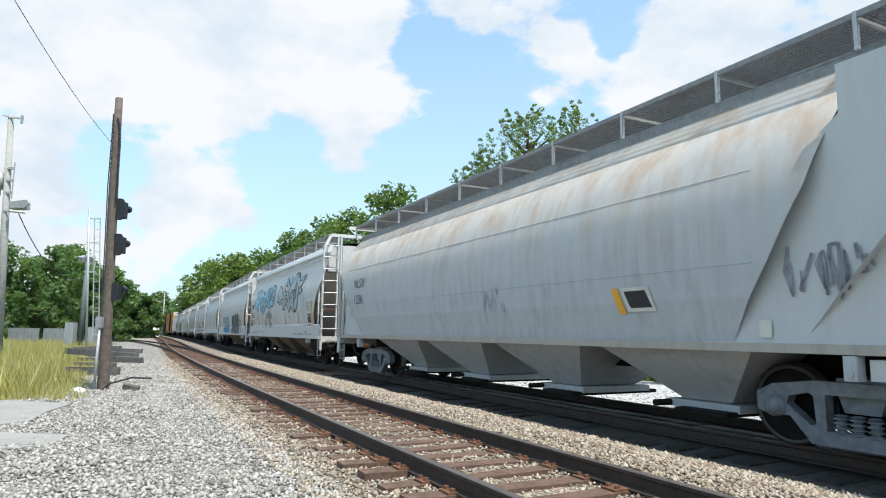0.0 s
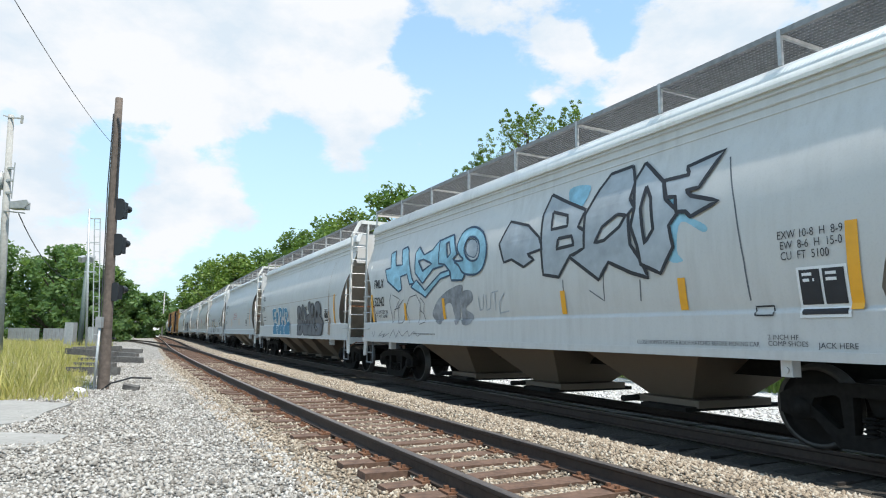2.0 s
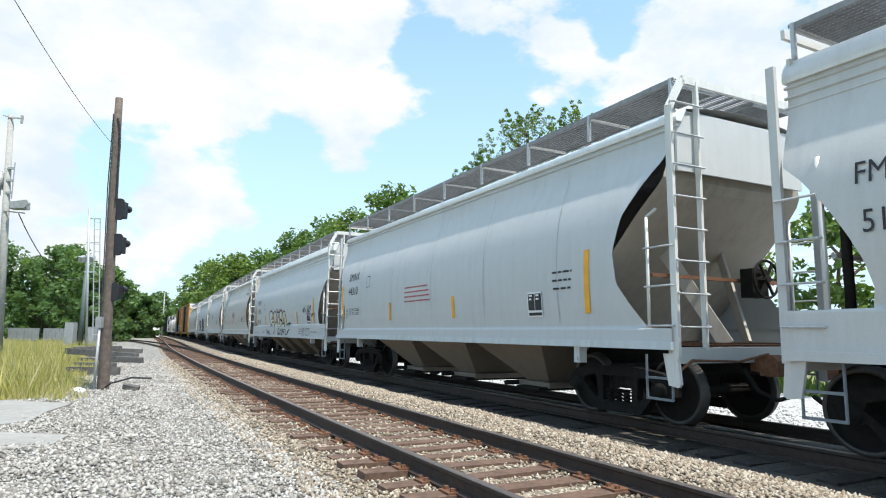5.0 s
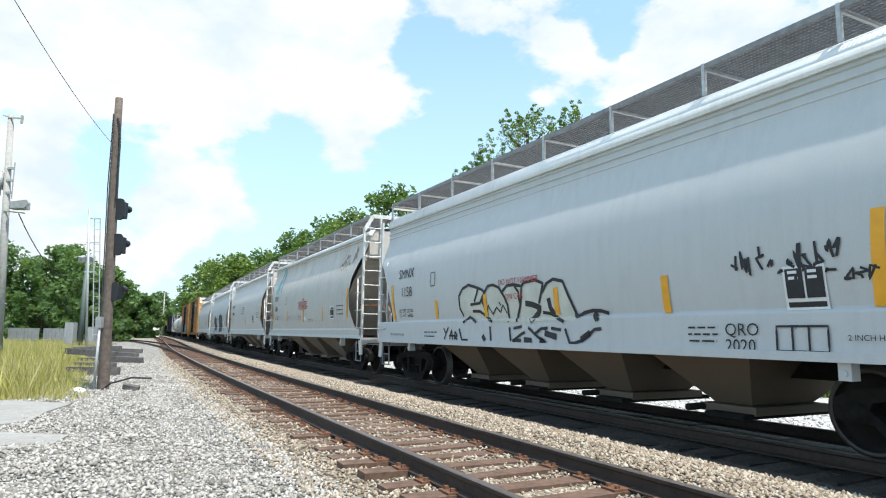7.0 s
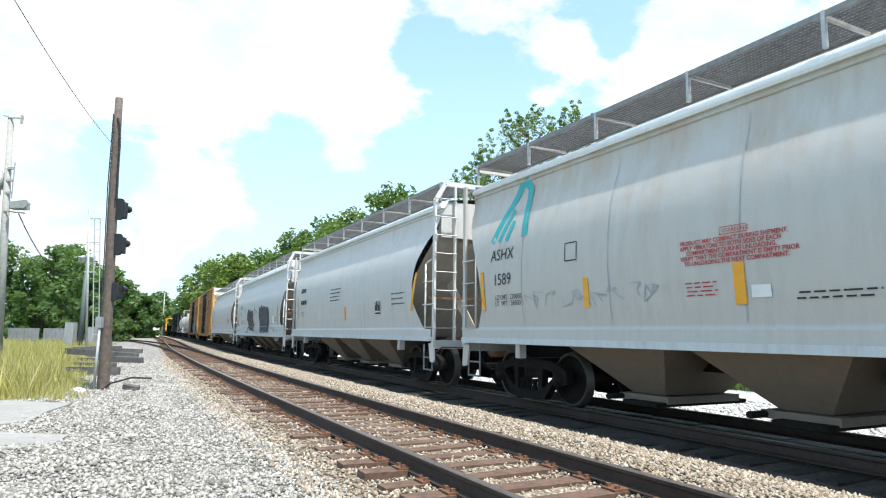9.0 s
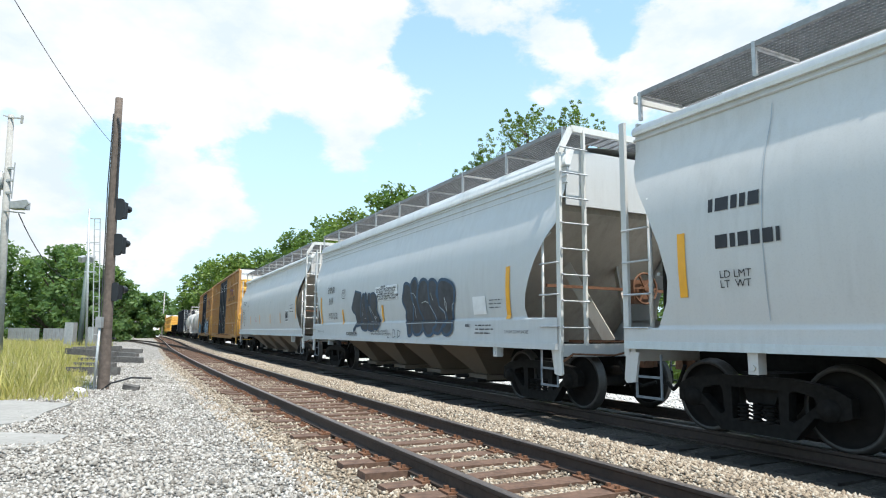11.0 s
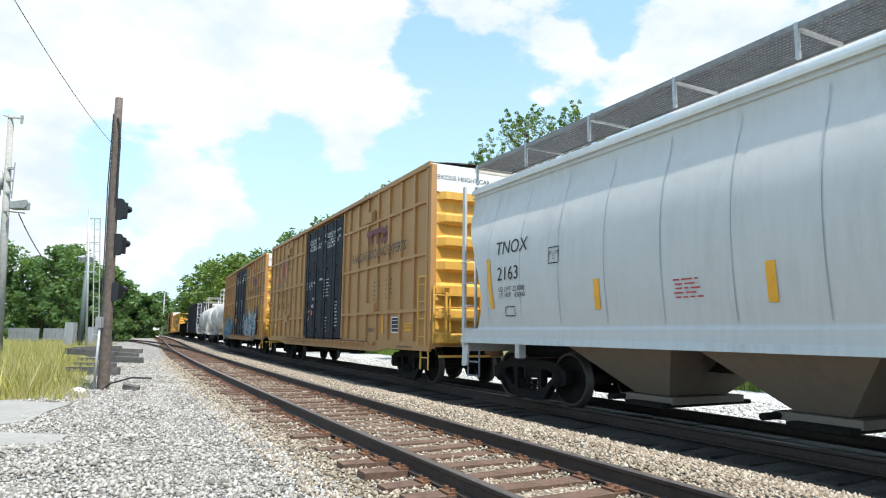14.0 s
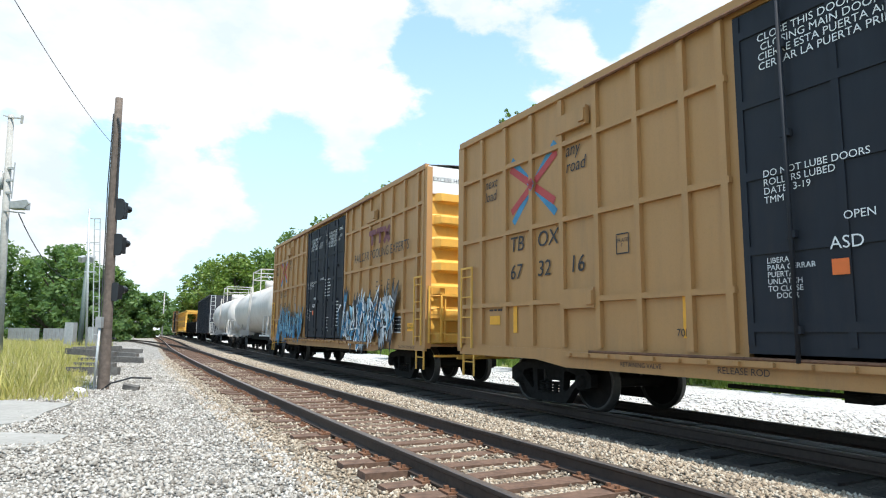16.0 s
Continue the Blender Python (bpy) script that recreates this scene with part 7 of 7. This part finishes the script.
for k in range(3):
    tube(bm, (-0.75, 0.1 - 0.2 * k, 7.9), (-0.75, 0.1 - 0.2 * k, 9.1), 0.025, 6)
tube(bm, (-0.75, 0, 8.2), (-0.75, 0, 9.0), 0.18, 12)
part("transformer", bm, BOX_GREY, up)
bm = bmesh.new()
for z in (8.0, 8.6, 9.2):
    box(bm, (-0.22, -0.1, z), (0.3, 0.1, 0.1))
    tube(bm, (-0.05, -0.1, z - 0.3), (-0.05, -0.1, z + 0.3), 0.03, 6)
part("insulator", bm, BOX_GREY, up)

# other posts and masts
Q = Vector((-25.4, 45.0, -0.1))
q = thing("camera_post", "dark green-grey metal post with two lamps on top", "post", m=Matrix.Translation(Q))
bm = bmesh.new()
tube(bm, (0, 0, -0.1), (0.05, 0, 6.4), 0.17, 10, 0.13)
part("post", bm, GREEN_POST, q)
for dx in (-0.25, 0.4):
    bm = bmesh.new()
    box(bm, (0.0 + dx, -0.1, 6.5), (0.35, 0.45, 0.4), Euler((0.4, 0.2, dx)).to_matrix())
    part("lamp_head", bm, BOX_GREY, q)
bm = bmesh.new()
box(bm, (-0.7, 0, 1.2), (0.6, 0.5, 1.6))
part("cabinet", bm, BOX_GREY, q, "grey equipment cabinet")
bm = bmesh.new()
box(bm, (0.8, 0, 1.0), (0.5, 0.5, 1.4))
part("cabinet", bm, BOX_GREY, q, "grey equipment cabinet")
wire("overhead_wire", sag(U + Vector((0.3, 0, 7.0)), Q + Vector((-0.2, 0, 5.2)), 1.2), 0.025, None, "thin black sagging wire between the poles")
M = Vector((-20.9, 38.5, -0.1))
q = thing("signal_mast", "slim silver signal mast with ladder", "signal mast", m=Matrix.Translation(M))
bm = bmesh.new()
tube(bm, (-0.4, 0, 0), (-0.95, 0, 8.9), 0.07, 8)
part("post", bm, MAST_WHITE, q)
ladder(q, (-0.1, 0, 1.0), (-0.6, 0, 8.3), (0.4, 0, 0), 0.45, MAST_WHITE, 0.05)
bm = bmesh.new()
for z in (5.0, 6.8, 8.3):
    beam(bm, (-0.95, 0, z), (-0.2, 0, z), 0.06)
part("bracket", bm, MAST_WHITE, q)
for k, (x, y, h, r) in enumerate(((-72.0, 150.0, 7.0, 0.22), (-70.5, 148.0, 7.6, 0.22), (-70.0, 160.0, 10.8, 0.2), (-62.0, 165.0, 4.0, 0.15))):
    q = thing("line_pole", "pale pole beside the distant track", "pole", "distant poles", Matrix.Translation((x, y, -0.1)))
    bm = bmesh.new()
    tube(bm, (0, 0, 0), (0.2 * (k % 2), 0, h), r, 8, r * 0.7)
    part("post", bm, POLE_PALE, q)
hut = thing("equipment_hut", "small white equipment hut beside the distant track", "hut", m=pose(-67.0, 146.0, -0.1, 0, 0, 20))
bm = bmesh.new()
box(bm, (0, 0, 1.3), (4.6, 3.0, 2.6))
part("wall", bm, LIME, hut)
bm = bmesh.new()
prism(bm, [(-2.5, 2.6), (2.5, 2.6), (2.4, 2.75), (-2.4, 2.75)], -1.7, 1.7)
part("roof", bm, BOX_GREY, hut)
bm = bmesh.new()
tube(bm, (-1.2, -1.6, 0), (-1.2, -1.6, 4.4), 0.08, 6)
lathe(bm, [(0.05, -0.1), (0.75, -0.1), (0.75, 0.0), (0.05, 0.0)], n=16, c=(-1.2, -1.6, 4.3))
part("sign_disc", bm, LIME, hut, "round white disc on a post")
fence = thing("fence", "long grey sheet fence at the edge of the field", "fence", kind="structure")
for k in range(9):
    bm = bmesh.new()
    box(bm, (-62 + k * 3.05, 58 + k * 0.6, 0.9), (3.0, 0.06, 1.2))
    for i in range(9):
        box(bm, (-63.4 + k * 3.05 + i * 0.36, 57.95 + k * 0.6, 0.9), (0.12, 0.07, 1.2))
    part("panel", bm, FENCE, fence)

# old sleepers thrown down beside the line
rnd = random.Random(11)
for x, y, z, turn, tilt in ((-10.9, 20.2, 0.13, 3, 0), (-12.7, 23.6, 0.12, -4, 0), (-11.9, 23.9, 0.34, 12, 2), (-13.2, 24.2, 0.56, -8, 3), (-14.6, 27.3, 0.15, 5, 0), (-13.7, 27.6, 0.37, -14, 2), (-15.0, 27.9, 0.6, 9, -2), (-16.6, 31.5, 0.2, -6, 0), (-15.9, 31.8, 0.42, 15, 2), (-19.2, 33.0, 0.2, 25, 0), (-18.4, 35.2, 0.4, -10, 2), (-42, 77, 0.2, 14, 0), (-40.5, 78, 0.4, -8, 1), (-44, 79, 0.2, 2, 0)):
    bm = bmesh.new()
    vs = box(bm, (0, 0, 0), (1.75 + 0.25 * math.sin(x * 7), 0.24, 0.26 if y < 22 else 0.20))
    for v in vs:
        v.co += Vector([rnd.uniform(-0.015, 0.015) for _ in range(3)])
    ob = new("old_sleeper", mesh_of("old_sleeper", bm, TIE_OLD))
    ob.matrix_basis = pose(x, y, z, 0, tilt, turn)
    tagged(ob, "grey weathered wooden sleeper lying in a loose pile", "railway sleeper", "discarded sleepers")
bm = bmesh.new()
for v in box(bm, (0, 0, 0), (0.34, 0.2, 0.13)):
    v.co += Vector([rnd.uniform(-0.03, 0.03) for _ in range(3)])
ob = new("timber_scrap", mesh_of("timber_scrap", bm, TIE_OLD))
ob.matrix_basis = pose(-7.35, 15.3, 0.08, 4, 8, 20)
tagged(ob, "dark broken end of timber on the gravel", "timber")
for x, y, s in ((-8.15, 14.6, 0.14), (-13.6, 20.5, 0.16)):
    bm = bmesh.new()
    bmesh.ops.create_icosphere(bm, subdivisions=2, radius=s)
    for v in bm.verts:
        v.co = v.co * (0.8 + 0.5 * noise.noise(v.co * 9))
        v.co.z *= 0.6
    ob = new("litter", mesh_of("litter", bm, LIME))
    ob.matrix_basis = pose(x, y, 0.3 if y > 18 else 0.06)
    tagged(ob, "crumpled white plastic litter on the verge", "litter")

# a concrete drive, broken at its edge
bm = bmesh.new()
ring = [(-40, 5.5), (-14, 6.2), (-7.4, 6.9), (-5.5, 7.3), (-4.75, 8.0), (-4.95, 8.7), (-6.1, 8.9), (-6.5, 9.4), (-6.3, 10.0), (-6.7, 11.0), (-7.0, 12.3), (-8.4, 12.7), (-14, 12.9), (-40, 13.2)]
a = [bm.verts.new((x, y, 0.035)) for x, y in ring]
b = [bm.verts.new((x, y, -0.16)) for x, y in ring]
bm.faces.new(a)
for k in range(len(ring)):
    bm.faces.new((b[k], b[(k + 1) % len(ring)], a[(k + 1) % len(ring)], a[k]))
tagged(new("pavement", mesh_of("pavement", bm, CONCRETE)), "worn pale concrete drive with a broken edge", "pavement", kind="structure")

# the siding that joins at the far switch
track = thing("railway_track", "rusty siding that joins the empty track at a switch", "railway track", kind="structure")
for side in (-0.75, 0.75):
    bm = bmesh.new()
    prev = None
    for s in np.arange(36, 112, 2.0):
        off = NEAR + side - 0.0016 * (s - 36) ** 2
        p, _ = line(s, off, RT - 0.08)
        if prev:
            beam(bm, prev, p, 0.07, 0.15)
        prev = p
    part("rail", bm, RAIL_SIDE, track)
strip("gravel_siding", 40, 120, 4, [(-9, -0.1), (-5, -0.02), (-2.0, 0.0)], GRAVEL, "grey gravel beside the distant siding", 0.02)

# ---- plants ----


def leaf_mat(name, stops, glow=0.35):
    m, n, b = material(name)
    r = n.add("NewGeometry").outputs["Random Per Island"]
    co = n.add("TexCoord").outputs["Object"]
    c = n.mix(n.math("MULTIPLY", n.noise(co, 0.6, 3.0), 0.55), n.ramp(r, stops), rgb(*[x * 0.55 for x in stops[0][1]]))
    n.put(b.inputs["Base Color"], c)
    b.inputs["Roughness"].default_value = 0.55
    t = n.add("BsdfTranslucent", Color=n.mix(0.5, c, rgb(0.20, 0.30, 0.03)))
    mixer = n.add("MixShader", i0=glow, i1=b.outputs[0], i2=t.outputs[0])
    out = [k for k in n.tree.nodes if k.bl_idname == "ShaderNodeOutputMaterial"][0]
    n.tree.links.new(mixer.outputs[0], out.inputs[0])
    return m


LEAF = leaf_mat("green_leaves", [(0.0, (0.06, 0.125, 0.025)), (0.5, (0.115, 0.21, 0.04)), (1.0, (0.19, 0.29, 0.06))])
LEAF_DEEP = leaf_mat("deep_green_leaves", [(0.0, (0.085, 0.165, 0.06)), (0.5, (0.14, 0.25, 0.085)), (1.0, (0.21, 0.33, 0.12))], 0.5)
LEAF_LIGHT = leaf_mat("yellow_green_leaves", [(0.0, (0.10, 0.17, 0.03)), (0.5, (0.16, 0.25, 0.04)), (1.0, (0.26, 0.34, 0.07))])
BARK = plain("brown_bark", (0.10, 0.075, 0.055), 0.95, 0.0, 0.4, 8, 0.8)
BLADE = leaf_mat("dry_weeds", [(0.0, (0.30, 0.30, 0.08)), (0.4, (0.54, 0.49, 0.14)), (0.8, (0.66, 0.58, 0.24)), (1.0, (0.68, 0.56, 0.34))], 0.3)


def leaves_mesh(name, centres, sizes, per, leaf, mat, seed):
    """Many small leaves, in clumps round the centres."""
    rg = np.random.default_rng(seed)
    n = len(centres) * per
    c = np.repeat(np.asarray(centres, float), per, 0)
    s = np.repeat(np.asarray(sizes, float), per)
    d = rg.normal(size=(n, 3))
    d /= np.linalg.norm(d, axis=1)[:, None]
    p = c + d * (s * rg.uniform(0.25, 1.0, n) ** 0.6)[:, None] * np.array([1, 1, 0.8])
    a = rg.normal(size=(n, 3))
    a[:, 2] *= 0.6
    a /= np.linalg.norm(a, axis=1)[:, None]
    b = np.cross(a, rg.normal(size=(n, 3)))
    b /= np.linalg.norm(b, axis=1)[:, None]
    k = (leaf * rg.uniform(0.6, 1.4, n))[:, None]
    v = np.stack([p - a * k, p + b * k * 0.55, p + a * k, p - b * k * 0.55], 1).reshape(-1, 3)
    me = bpy.data.meshes.new(name)
    me.vertices.add(len(v)), me.vertices.foreach_set("co", v.ravel())
    me.loops.add(4 * n), me.loops.foreach_set("vertex_index", np.arange(4 * n, dtype=np.int32))
    me.polygons.add(n), me.polygons.foreach_set("loop_start", np.arange(0, 4 * n, 4, dtype=np.int32))
    me.update(calc_edges=True)
    me.materials.append(mat)
    return me


def tree(x, y, h, spread, mat, seed, label, clumps=60, per=70, leaf=0.16, low=0.25, spiky=False, group="trees behind the train"):
    rnd = random.Random(seed)
    t = thing("tree", label, "tree", group, Matrix.Translation((x, y, -0.2)))
    bm = bmesh.new()
    top = h * 0.8
    for k in range(5):
        a, b = k / 5, (k + 1) / 5
        tube(bm, (0.2 * math.sin(k + seed), 0.2 * math.cos(k * 2), top * a), (0.2 * math.sin(k + 1 + seed), 0.2 * math.cos(k * 2 + 2), top * b), 0.035 * h * (1 - a * 0.85) * 0.6, 8, 0.035 * h * (1 - b * 0.85) * 0.6, caps=False)
    centres, sizes = [], []
    for k in range(clumps):
        f = low + (1 - low) * (k + rnd.random()) / clumps
        belt = math.sin(math.pi * min(1, (f - low) / (1 - low) * 0.80 + 0.18)) ** 0.7
        r = spread * belt * math.sqrt(rnd.uniform(0.15, 1.0))
        a = rnd.uniform(0, math.tau)
        c = Vector((r * math.cos(a), r * math.sin(a), h * f * rnd.uniform(0.94, 1.04)))
        if k % 3 == 0:
            q = Vector((0, 0, max(0.12 * h, c.z - r * 0.9)))
            tube(bm, q, c, 0.010 * h, 5, 0.02, caps=False)
        if spiky:
            for m in range(4):
                centres.append(tuple(c + Vector((rnd.uniform(-0.2, 0.2), rnd.uniform(-0.2, 0.2), 0.32 * m))))
                sizes.append(0.34 - 0.07 * m)
        else:
            centres.append(tuple(c))
            sizes.append(spread * rnd.uniform(0.16, 0.34))
    part("trunk", bm, BARK, t)
    hang("crown", leaves_mesh("crown", centres, sizes, per, leaf, mat, seed), t, "uneven leafy crown")
    return t


tree(4.6, 34.0, 13.3, 3.6, LEAF_LIGHT, 1, "tall airy tree with upright leafy shoots behind the train", 150, 34, 0.062, 0.35, True)
tree(7.6, 35.0, 14.0, 2.4, LEAF_LIGHT, 2, "slim airy tree with upright leafy shoots behind the train", 80, 34, 0.062, 0.4, True)
tree(2.2, 36.0, 11.6, 2.8, LEAF, 3, "airy green tree behind the train", 110, 34, 0.065, 0.3, True)
tree(-4.7, 56.0, 14.3, 4.2, LEAF, 4, "broad green tree behind the train", 70, 80, 0.20)
tree(-8.5, 62.0, 13.6, 4.2, LEAF_LIGHT, 5, "broad light green tree behind the train", 60, 70, 0.20)
tree(-14.0, 74.0, 14.3, 5.0, LEAF, 6, "broad green tree behind the train", 70, 80, 0.24)
tree(-18.5, 80.0, 13.6, 4.5, LEAF, 7, "broad green tree behind the train", 60, 80, 0.24)
tree(-11.0, 67.0, 12.0, 4.2, LEAF, 8, "broad green tree behind the train", 60, 70, 0.22)
tree(-35.5, 108.0, 13.8, 7.0, LEAF_LIGHT, 9, "broad light green tree behind the train", 90, 90, 0.3)
tree(-44.0, 122.0, 14.0, 6.5, LEAF, 10, "broad green tree behind the train", 80, 90, 0.32)
tree(-31.0, 112.0, 14.8, 6.5, LEAF, 19, "broad green tree behind the train", 80, 90, 0.32)
for k, (x, y, h) in enumerate(((11.5, 18.0, 6.0), (14.5, 15.5, 6.5), (8.5, 22.0, 5.5), (18, 13.5, 6.5), (5.5, 27, 5.0), (-1, 38, 5.5), (-7, 48, 6))):
    tree(x, y, h, 2.4, LEAF_LIGHT if k % 2 else LEAF, 20 + k, "dense green bush beyond the stone road", 40, 90, 0.13, 0.08, group="bushes beyond the road")
for k, (x, y, h, sp) in enumerate(((-52, 74, 10.8, 5.2), (-46.5, 76, 11.2, 5.0), (-41.5, 79, 9.0, 3.6), (-58, 71, 11.5, 5.5), (-65, 69, 11, 5.5), (-50, 86, 12.0, 5.5))):
    tree(x, y, h, sp, LEAF_DEEP, 40 + k, "dense dark green tree at the field's edge", 70, 110, 0.26, 0.04, group="trees at the field's edge")
for k, (x, y, h, sp) in enumerate(((-59, 112, 10.8, 4.5), (-54.5, 116, 8.0, 3.5), (-65, 112, 11.0, 6), (-82, 165, 11.5, 7), (-76, 170, 11, 6.0), (-88, 172, 13.0, 8), (-70, 178, 10.0, 6), (-64, 182, 8.0, 5))):
    tree(x, y, h, sp, LEAF_DEEP, 60 + k, "dense green tree beside the distant line", 60, 90, 0.36, 0.03, group="trees beside the distant line")

# far woods close the horizon
rg = np.random.default_rng(3)
pts, sizes = [], []
for k in range(900):
    a = rg.uniform(-2.6, 2.6)
    r = rg.uniform(230, 300)
    pts.append((r * math.sin(a), r * math.cos(a), rg.uniform(0, 7.5)))
    sizes.append(rg.uniform(2.0, 4.0))
tagged(new("far_woods", leaves_mesh("far_woods", pts, sizes, 26, 0.9, LEAF_DEEP, 5)), "dark green woods along the horizon", "woods", kind="stuff")


def blades(name, spots, tall, mat, seed, label, wide=0.02, per=7):
    rg = np.random.default_rng(seed)
    spots = np.asarray(spots)
    n = len(spots) * per
    base = np.repeat(spots, per, 0) + np.concatenate([rg.normal(0, 0.09, (n, 2)), np.zeros((n, 1))], 1)
    h = np.repeat(rg.uniform(0.35, 1.0, len(spots)) ** 1.2 * tall, per) * rg.uniform(0.5, 1.1, n)
    a = rg.uniform(0, math.tau, n)
    side = np.stack([np.cos(a), np.sin(a), 0 * a], 1) * wide * rg.uniform(0.5, 1.2, n)[:, None]
    tip = base + np.stack([rg.normal(0, 0.22, n) * h, rg.normal(0, 0.22, n) * h, h], 1)
    mid = (base + tip) / 2 + np.stack([0 * h, 0 * h, 0.06 * h], 1)
    v = np.stack([base - side, base + side, mid + side * 0.7, tip, mid - side * 0.7], 1).reshape(-1, 3)
    me = bpy.data.meshes.new(name)
    me.from_pydata(v.tolist(), [], (np.arange(n)[:, None] * 5 + np.arange(5)).tolist())
    me.materials.append(mat)
    return tagged(new(name, me), label, "grass", kind="stuff")


rg = np.random.default_rng(9)
spots = []
while len(spots) < 5200:
    y = 13.2 + rg.random() ** 1.5 * 42
    lat = -1.3 - rg.random() * 20 - 0.5 * rg.random()
    s = (y - lat * math.sin(THETA)) / math.cos(THETA)
    p, _ = line(s, lat)
    if p[1] > 13.1 and p[0] > -0.78 * p[1] - 3:
        spots.append((p[0], p[1], -0.16))
blades("tall_weeds", spots, 0.95, BLADE, 1, "tall yellow-green weeds in the field", 0.022, 9)
spots = []
while len(spots) < 900:
    s, lat = 9 + rg.random() * 22, -1.25 + rg.normal() * 0.35
    p, _ = line(s, lat)
    if p[1] > 13.0:
        spots.append((p[0], p[1], -0.05))
blades("dry_grass", spots, 0.35, BLADE, 2, "short dry grass along the gravel's edge", 0.012, 9)
spots = [(*line(rg.uniform(0, 90), rg.uniform(16.6, 21))[0][:2], -0.16) for _ in range(3000)]
blades("verge_grass", spots, 0.6, LEAF_LIGHT, 3, "green grass beyond the stone road", 0.03, 7)


# ---- loose stones ----
def stones(name, spots, sizes, mat, seed, label):
    rg = np.random.default_rng(seed)
    n = len(spots)
    base = np.array([[1, 0, 0], [0, 1, 0], [-1, 0, 0], [0, -1, 0], [0, 0, 1], [0, 0, -1]], float)
    v = base[None] * (1 + rg.uniform(-0.35, 0.35, (n, 6, 1))) + rg.normal(0, 0.22, (n, 6, 3))
    v *= np.asarray(sizes)[:, None, None] * rg.uniform(0.6, 1.25, (n, 1, 3)) * np.array([1, 1, 0.75])
    a = rg.uniform(0, math.tau, n)
    c, s = np.cos(a)[:, None], np.sin(a)[:, None]
    x, y = v[:, :, 0] * c - v[:, :, 1] * s, v[:, :, 0] * s + v[:, :, 1] * c
    v = np.stack([x, y, v[:, :, 2]], 2) + np.asarray(spots)[:, None]
    f = np.array([[0, 1, 4], [1, 2, 4], [2, 3, 4], [3, 0, 4], [1, 0, 5], [2, 1, 5], [3, 2, 5], [0, 3, 5]])
    fs = (np.arange(n)[:, None, None] * 6 + f[None]).reshape(-1, 3).astype(np.int32)
    me = bpy.data.meshes.new(name)
    me.vertices.add(6 * n), me.vertices.foreach_set("co", v.ravel())
    me.loops.add(fs.size), me.loops.foreach_set("vertex_index", fs.ravel())
    me.polygons.add(len(fs)), me.polygons.foreach_set("loop_start", np.arange(0, fs.size, 3, dtype=np.int32))
    me.update(calc_edges=True)
    me.materials.append(mat)
    return tagged(new(name, me), label, "gravel", kind="stuff")


def scatter(n, lats, s0, s1, z, seed, power=1.8):
    rg = np.random.default_rng(seed)
    out = []
    for u, w in zip(rg.random(n), rg.random(n)):
        s, lat = s0 + (s1 - s0) * u ** power, lats[0] + (lats[1] - lats[0]) * w
        if 2.22 < lat < 4.98 and abs((s + 12 + 0.26) % 0.52 - 0.26) < 0.13 and rg.random() < 0.94:
            continue
        p, _ = line(s, lat)
        out.append((p[0], p[1], float(np.interp(lats[0] + (lats[1] - lats[0]) * w, z[0], z[1])) + 0.03 * noise.noise((p[0] * 0.9, p[1] * 0.9, 3.1))))
    return out


rg = np.random.default_rng(4)
sp = scatter(56000, (-1.9, 1.9), 1.5, 34, ([-1.9, -1.2, 2.05], [-0.02, 0.012, 0.008]), 1)
stones("loose_gravel", sp, rg.uniform(0.012, 0.036, len(sp)), LOOSE_GREY, 1, "loose grey crushed stones on the verge")
sp = scatter(16000, (1.6, 2.9), 1.5, 34, ([1.6, 2.9], [0.01, 0.0]), 2) + scatter(62000, (4.5, 5.98), -2, 40, ([4.5, 4.95, 5.4, 5.98], [-0.0, 0.03, 0.09, 0.04]), 3) + scatter(12000, (2.9, 4.5), 1.5, 30, ([2.9, 4.5], [0.005, 0.005]), 4)
stones("loose_ballast", sp, rg.uniform(0.012, 0.035, len(sp)), LOOSE_TAN, 2, "loose tan ballast stones between the tracks")
sp = scatter(9000, (9.3, 14), -2, 40, ([9.3, 14], [-0.06, -0.12]), 6)
stones("loose_road_stone", sp, rg.uniform(0.02, 0.05, len(sp)), loose_mat("loose_pale_stones", [(0.0, (0.4, 0.4, 0.4)), (1.0, (0.8, 0.8, 0.79))]), 3, "pale loose stones on the service road")


def motions():
    times = [0.25 * k for k in range(65)]
    for car, middle in TRAIN:
        rows = []
        for t in times:
            p, h = line(middle - run(t), FAR, RT)
            rows.append((t, Matrix.Translation(p) @ Matrix.Rotation(h - math.pi / 2, 4, "Z")))
        walk(car, rows)
    turns = [16.0 * k / 240 for k in range(241)]
    for wheel, x in wheelsets:
        walk(wheel, [(t, Matrix.Translation((x, 0, WHEEL_R)) @ Matrix.Rotation(run(t) / WHEEL_R, 4, "Y")) for t in turns])


motions()
